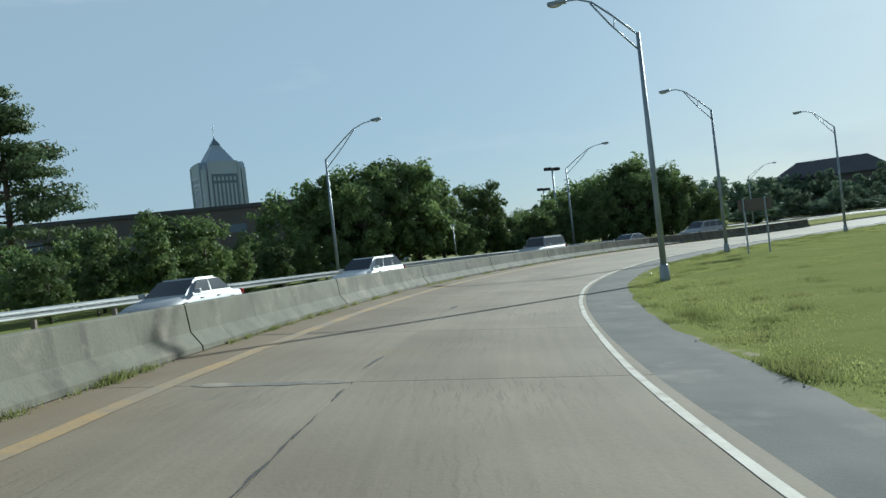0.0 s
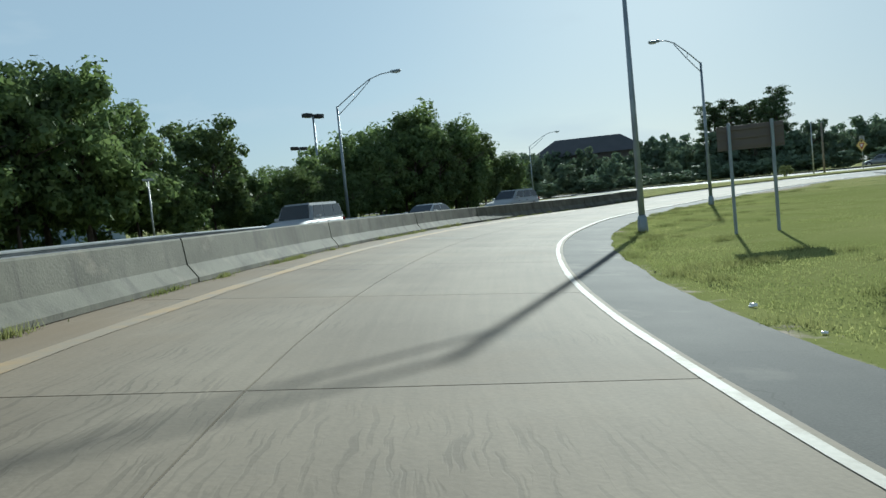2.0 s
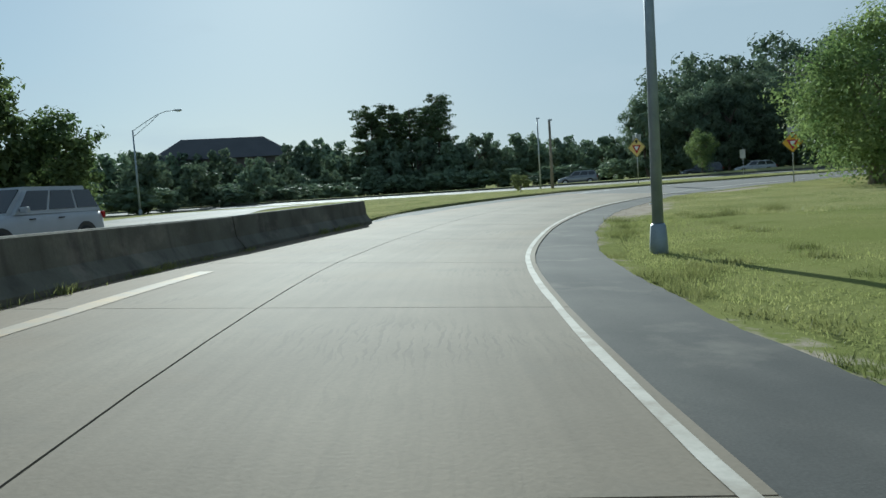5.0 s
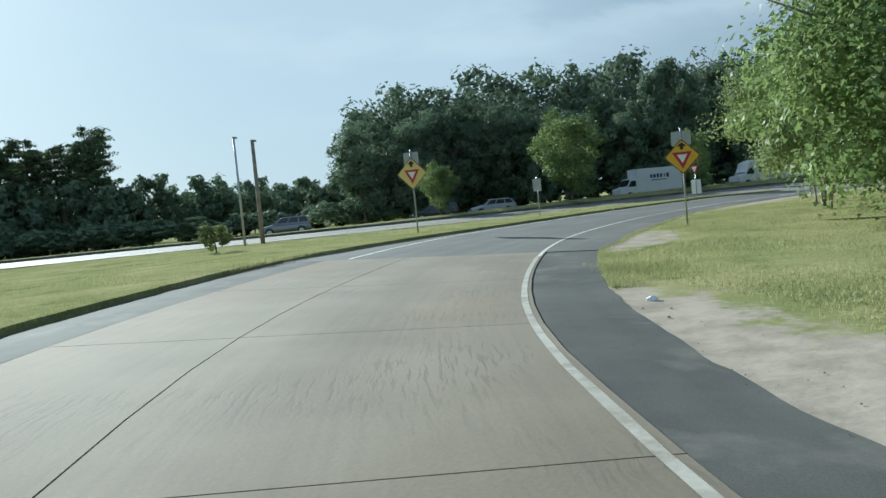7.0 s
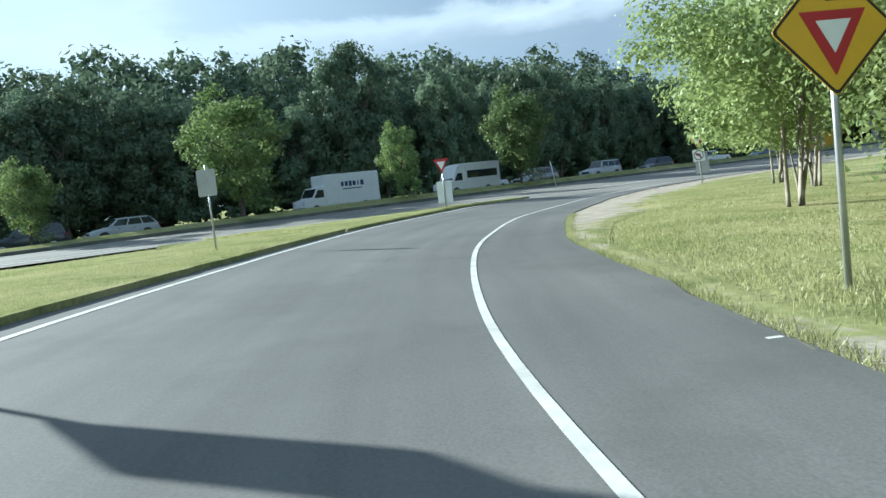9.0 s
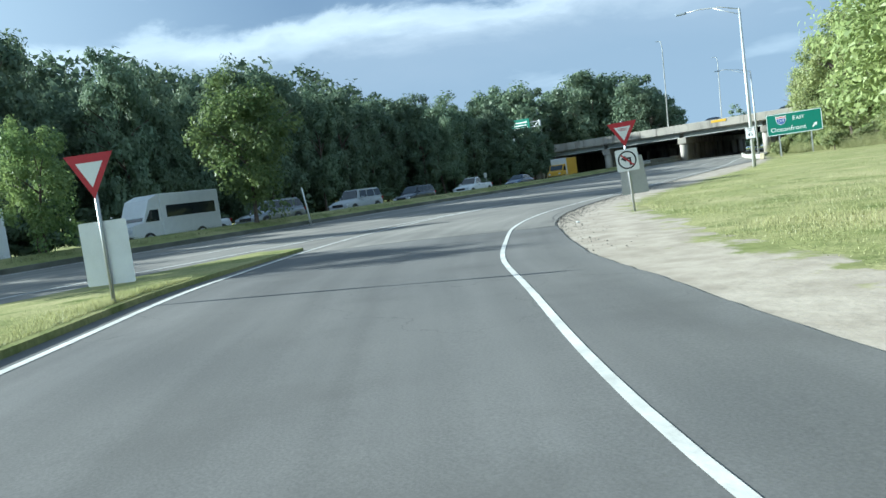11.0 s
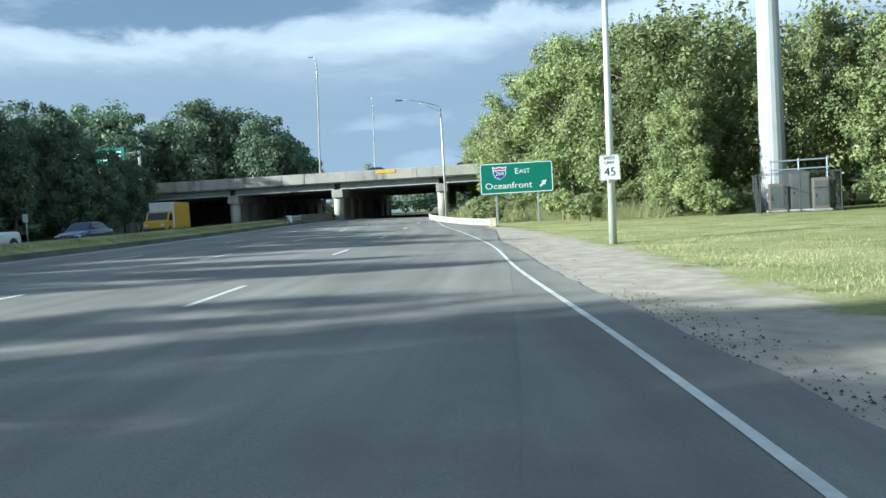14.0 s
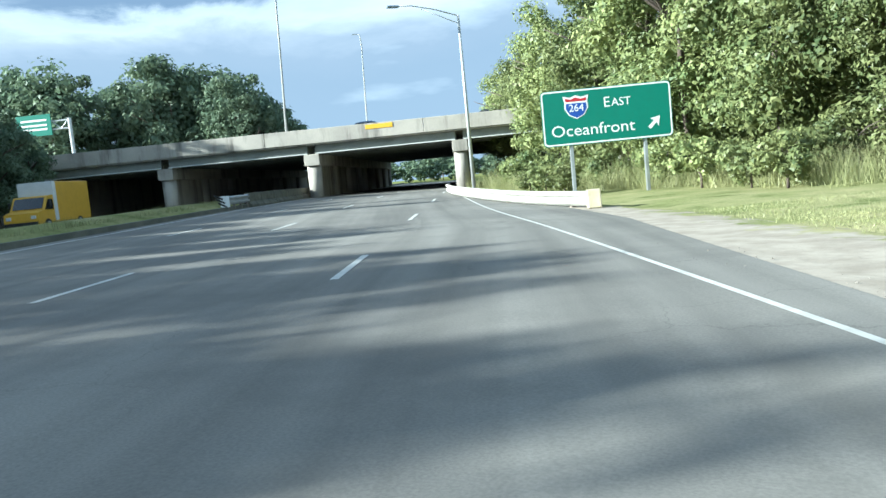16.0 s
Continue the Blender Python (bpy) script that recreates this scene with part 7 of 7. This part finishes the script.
for i in range(9):
    plant(far_pine[i % 2], 150.5 + R.uniform(-10, 10), 152 + R.uniform(-8, 8) + 0.3 * i, R.uniform(0.86, 1.06), R.uniform(0, 360), label="far tall pine beyond the roadway")
far_t = [tree(161 + k, 11, 10, 0.5, M_LEAF_DARK, "dark tree in the far tree line", 42, 44, 0.55) for k in range(2)]
for i in range(70):
    k = i / 69
    ang = radians(88 - 62 * k)
    D = 165 + 50 * math.sin(i * 1.7) ** 2
    plant(far_t[i % 2], 20 + D * math.cos(ang), 20 + D * math.sin(ang), R.uniform(0.75, 1.05), R.uniform(0, 360))
for i in range(16):
    plant(far_t[i % 2], 40 + 9 * i + R.uniform(-3, 3), 116 + 3.2 * i + R.uniform(-4, 4), R.uniform(0.45, 0.62), R.uniform(0, 360), label="dark tree beyond the exit curve")
# undergrowth at the foot of the far tree line and inside the wood
deep = [(far_t[i % 2], 40 + 3.6 * i + R.uniform(-2, 2), 114 + 1.3 * i + R.uniform(-3, 3), 0.6, R.uniform(0, 360), 0.42) for i in range(42)]
deep += [(far_t[i % 2], 20 + (150 + R.uniform(0, 25)) * math.cos(radians(88 - 1.05 * i)), 20 + (150 + R.uniform(0, 25)) * math.sin(radians(88 - 1.05 * i)), 0.8, R.uniform(0, 360), 0.42) for i in range(60)]
deep += [(far_t[i % 2], *on_main(-30 + 3.1 * i, 157 + R.uniform(-1.5, 1.5)), 0.6, R.uniform(0, 360), 0.55) for i in range(42)]
deep += [(far_t[i % 2], *on_main(232 + R.uniform(0, 25), 92 + 2.1 * i), 0.62, R.uniform(0, 360), 0.8) for i in range(32)]
massed("undergrowth", deep, "dark undergrowth at the foot of the trees", 3)
# bushes
bush = tree(181, 1.3, 1.5, 0.1, M_LEAF_LIGHT, "small round green bush on the grass island", 26, 70, 0.07, name="bush", category="bush", trunk=0.03)
plant(bush, 71.3, 81.5, 1.0)
shrub = tree(182, 2.4, 3.4, 0.1, M_LEAF_LIGHT, "leafy shrub at the foot of the wood", 40, 90, 0.11, name="shrub", category="shrub", trunk=0.05)
for x, y in ((131, -20), (134.5, -22), (138.5, -25), (142, -29), (128, -18), (125, -15.5), (121.5, -12.5), (118.5, -12), (147, -35), (144.5, -40), (108, -13), (103, -10), (136.5, -22.5), (140, -26), (133, -19.5), (129.5, -17), (126.5, -14.8), (123, -11.8), (145.5, -32.5), (119.3, -10.8), (110.5, -9.6), (106.5, -9.4)):
    plant(shrub, x + R.uniform(-0.5, 0.5), y + R.uniform(-0.5, 0.5), R.uniform(0.7, 1.1), R.uniform(0, 360))
for a, lat, k in ((77.0, 114.0, 1.15), (79.6, 114.6, 1.2), (82.0, 115.2, 1.0), (66.5, 108.2, 1.5), (68.6, 108.6, 1.25), (72.4, 109.2, 1.6)):
    plant(bush, *on_main(a, lat), k, 67 * a, label="low dense bush behind the guardrail")
spare(*wood_a, *wood_p, *wood_far, *right_t, *left_t, lone_t, big, low_big, tall_pine, *far_pine, *far_t, bush, shrub)

# ---- grass blades in the verges ----
def turf(name, n, sampler, label, height=0.055, seed=5, lift=0.0, mat=None):
    rng = np.random.default_rng(seed)
    x, y = sampler(rng, n)
    z = ground_z(x, y) - 0.04 + lift
    a = rng.uniform(0, 6.28, n)
    tall = np.sin(x * 0.9 + 2 * np.sin(y * 0.31)) * np.sin(y * 0.8 + 1.7 * np.sin(x * 0.27))
    h = (height * np.where(x + y < 100, 0.6, 1.0)) * rng.uniform(0.5, 1.5, n) * (0.85 + 0.7 * np.clip(tall, 0, 1) ** 2)
    w = 0.005 + 0.005 * rng.uniform(0, 1, n)
    lean = rng.normal(size=(n, 2)) * 0.35 * h[:, None]
    p = np.stack([x, y, z], -1)
    side = np.stack([np.cos(a) * w, np.sin(a) * w, 0 * a], -1)
    top = p + np.concatenate([lean, h[:, None]], 1)
    tri = np.stack([p - side, p + side, top], 1)
    ob = quads_part(name, tri.reshape(-1, 3), mat or M_BLADE, None, "", 3)
    tagged(ob, label, "grass", "", "stuff")


def verge(rng, n):
    s = rng.uniform(84, 205, n)
    s = np.where(rng.uniform(0, 1, n) < 0.25, rng.uniform(84, 120, n), s)
    edge = np.where(s < 82, np.interp(s, *np.array(SHOULDER_R).T) - 0.05, np.interp(s, *np.array(SOIL_OUT).T) + 0.9 * rng.uniform(0, 1, n) ** 2)
    d = edge - rng.exponential(3.2, n)
    return on_line(s, d)


def island(rng, n):
    s = rng.uniform(84, 140, n)
    edge = np.interp(s, [84, 90, 98, 104, 110, 114, 119, 126, 140], [6.0, 6.75, 6.85, 6.35, 5.7, 5.4, 5.3, 5.5, 6.1])
    return on_line(s, edge + rng.exponential(2.2, n) * np.clip((141 - s) / 30, 0.1, 1))


def loop_verge(rng, n):
    s = rng.uniform(4, 86, n)
    return on_line(s, np.interp(s, *np.array(SHOULDER_R).T) - 0.05 - rng.exponential(3.2, n))


turf("verge_grass", 160000, verge, "dry yellow-green grass blades along the ramp")
turf("loop_grass", 110000, loop_verge, "short green grass blades inside the loop", 0.055, 25, 0.0, M_BLADE_GREEN)
turf("island_grass", 80000, island, "dry grass blades on the traffic island", 0.075, 6, 0.1)


def barrier_foot(rng, n):
    spots = rng.uniform(2, 82, 75)
    s = rng.choice(spots, n) + rng.normal(size=n) * rng.choice([0.06, 0.12, 0.4], n)
    return on_line(s, 5.55 - np.abs(rng.normal(size=n)) * 0.05)


turf("barrier_weeds", 9000, barrier_foot, "weeds and grass tufts along the barrier foot", 0.15, 7, 0.02, M_BLADE_GREEN)


def tuft_ridge(rng, n):
    s = np.r_[rng.uniform(94.5, 101, n // 2), rng.uniform(101, 128, n - n // 2)]
    edge = np.where(s < 101.7, np.interp(s, *np.array(SHOULDER_R).T), np.interp(s, *np.array(ASPHALT_R).T))
    return on_line(s, edge - np.abs(rng.normal(size=n)) * np.where(s < 101, 0.3, 0.1))


turf("edge_grass", 15000, tuft_ridge, "long yellow grass leaning over the pavement edge", 0.075, 12)


def median_strip(rng, n):
    a, lat = rng.uniform(-5, 88, n), rng.uniform(131.65, 134.5, n)
    return a * ALONG[0] + lat * ACROSS[0], a * ALONG[1] + lat * ACROSS[1]


turf("median_grass", 26000, median_strip, "green grass blades on the median", 0.2, 9, 0.36)
# short white paint ticks at the asphalt's right edge
for s, d in ((108.8, -1.72), (110.65, -1.34), (112.87, -1.56)):
    ramp_sheet("paint_tick", s - 0.03, s + 0.03, d + 0.12, d - 0.12, M_WHITE, 0.005, "short white paint tick on the asphalt edge", across=1)


# crumbs of asphalt and stones along the broken pavement edge
rng = np.random.default_rng(23)
n = 6500
s = np.r_[rng.uniform(138, 215, n - 4500), rng.normal(150, 4, 1300), rng.uniform(147, 172, 3000), rng.uniform(84, 96, 60), rng.uniform(0, 100, 140)]
edge = np.where(s < 102, np.interp(s, *np.array(SHOULDER_R).T), np.interp(s, *np.array(ASPHALT_R).T))
d = edge - np.abs(rng.normal(size=n)) * 0.45 + 0.12
x, y = on_line(s, d)
z = ground_z(x, y) - 0.012
r = 0.006 + 0.02 * rng.uniform(0, 1, n) ** 4
base = np.array([(1, 0, 0), (-0.5, 0.87, 0), (-0.5, -0.87, 0), (0.1, 0.1, 0.9)])
pts = base[None] * r[:, None, None] * rng.uniform(0.6, 1.4, (n, 4, 1)) + np.stack([x, y, z], -1)[:, None]
tris = pts[:, [[0, 1, 3], [1, 2, 3], [2, 0, 3]]].reshape(-1, 3)
tagged(quads_part("gravel_stones", tris, M_SHOULDER_STONE, None, "", 3), "loose stones and asphalt crumbs on the verge", "gravel", "", "stuff")


def litter(s, d, size, turn, label):
    """A crumpled scrap of white plastic lying on the ground."""
    rng = np.random.default_rng(int(s * 10))
    bm = bmesh.new()
    bmesh.ops.create_icosphere(bm, subdivisions=2, radius=size)
    for v in bm.verts:
        v.co *= rng.uniform(0.6, 1.2)
        v.co.z = max(v.co.z * 0.55, -0.2 * size)
    x, y = on_line(s, d)
    ob = part("litter", bm, M_SIGN_WHITE)
    ob.matrix_basis = at_ground(x, y, turn, size * 0.12 - 0.01)
    tagged(ob, label, "litter")


litter(93.0, -1.6, 0.08, 20, "crumpled white plastic bag on the dirt")
litter(35.3, -1.35, 0.05, 70, "crumpled white paper scrap in the grass edge")
litter(33.6, -1.3, 0.03, 10, "small white paper scrap by the shoulder")
litter(146.4, -1.45, 0.05, 10, "small white scrap on the gravel")


def rank_tufts(rng, n):
    spots = rng.uniform(0, 1, (160, 2)) * (86, 1)
    i = rng.integers(0, 160, n)
    s = spots[i, 0] + rng.normal(size=n) * 0.22
    d = np.interp(s, *np.array(SHOULDER_R).T) - 0.15 - 5.5 * spots[i, 1] ** 2.2 + rng.normal(size=n) * 0.15
    return on_line(s, np.minimum(d, np.interp(s, *np.array(SHOULDER_R).T) - 0.03))


def reed_spots(rng, n):
    """Tall grass along the foot of the wood beside the bridge."""
    a = rng.uniform(64, 98, n)
    lat = np.interp(a, (64, 72, 81, 87, 98), (103.0, 104.4, 108.8, 110.4, 113.8)) + rng.uniform(0.6, 4.6, n) + 0.5 * np.sin(1.7 * a)
    return a * ALONG[0] + lat * ACROSS[0], a * ALONG[1] + lat * ACROSS[1]


turf("tall_grass", 9000, reed_spots, "tall pale grass at the foot of the wood", 1.15, 14, 0.0, M_BLADE)
turf("rank_grass", 26000, rank_tufts, "taller green grass tufts along the verge", 0.14, 14, 0.0, M_BLADE_GREEN)
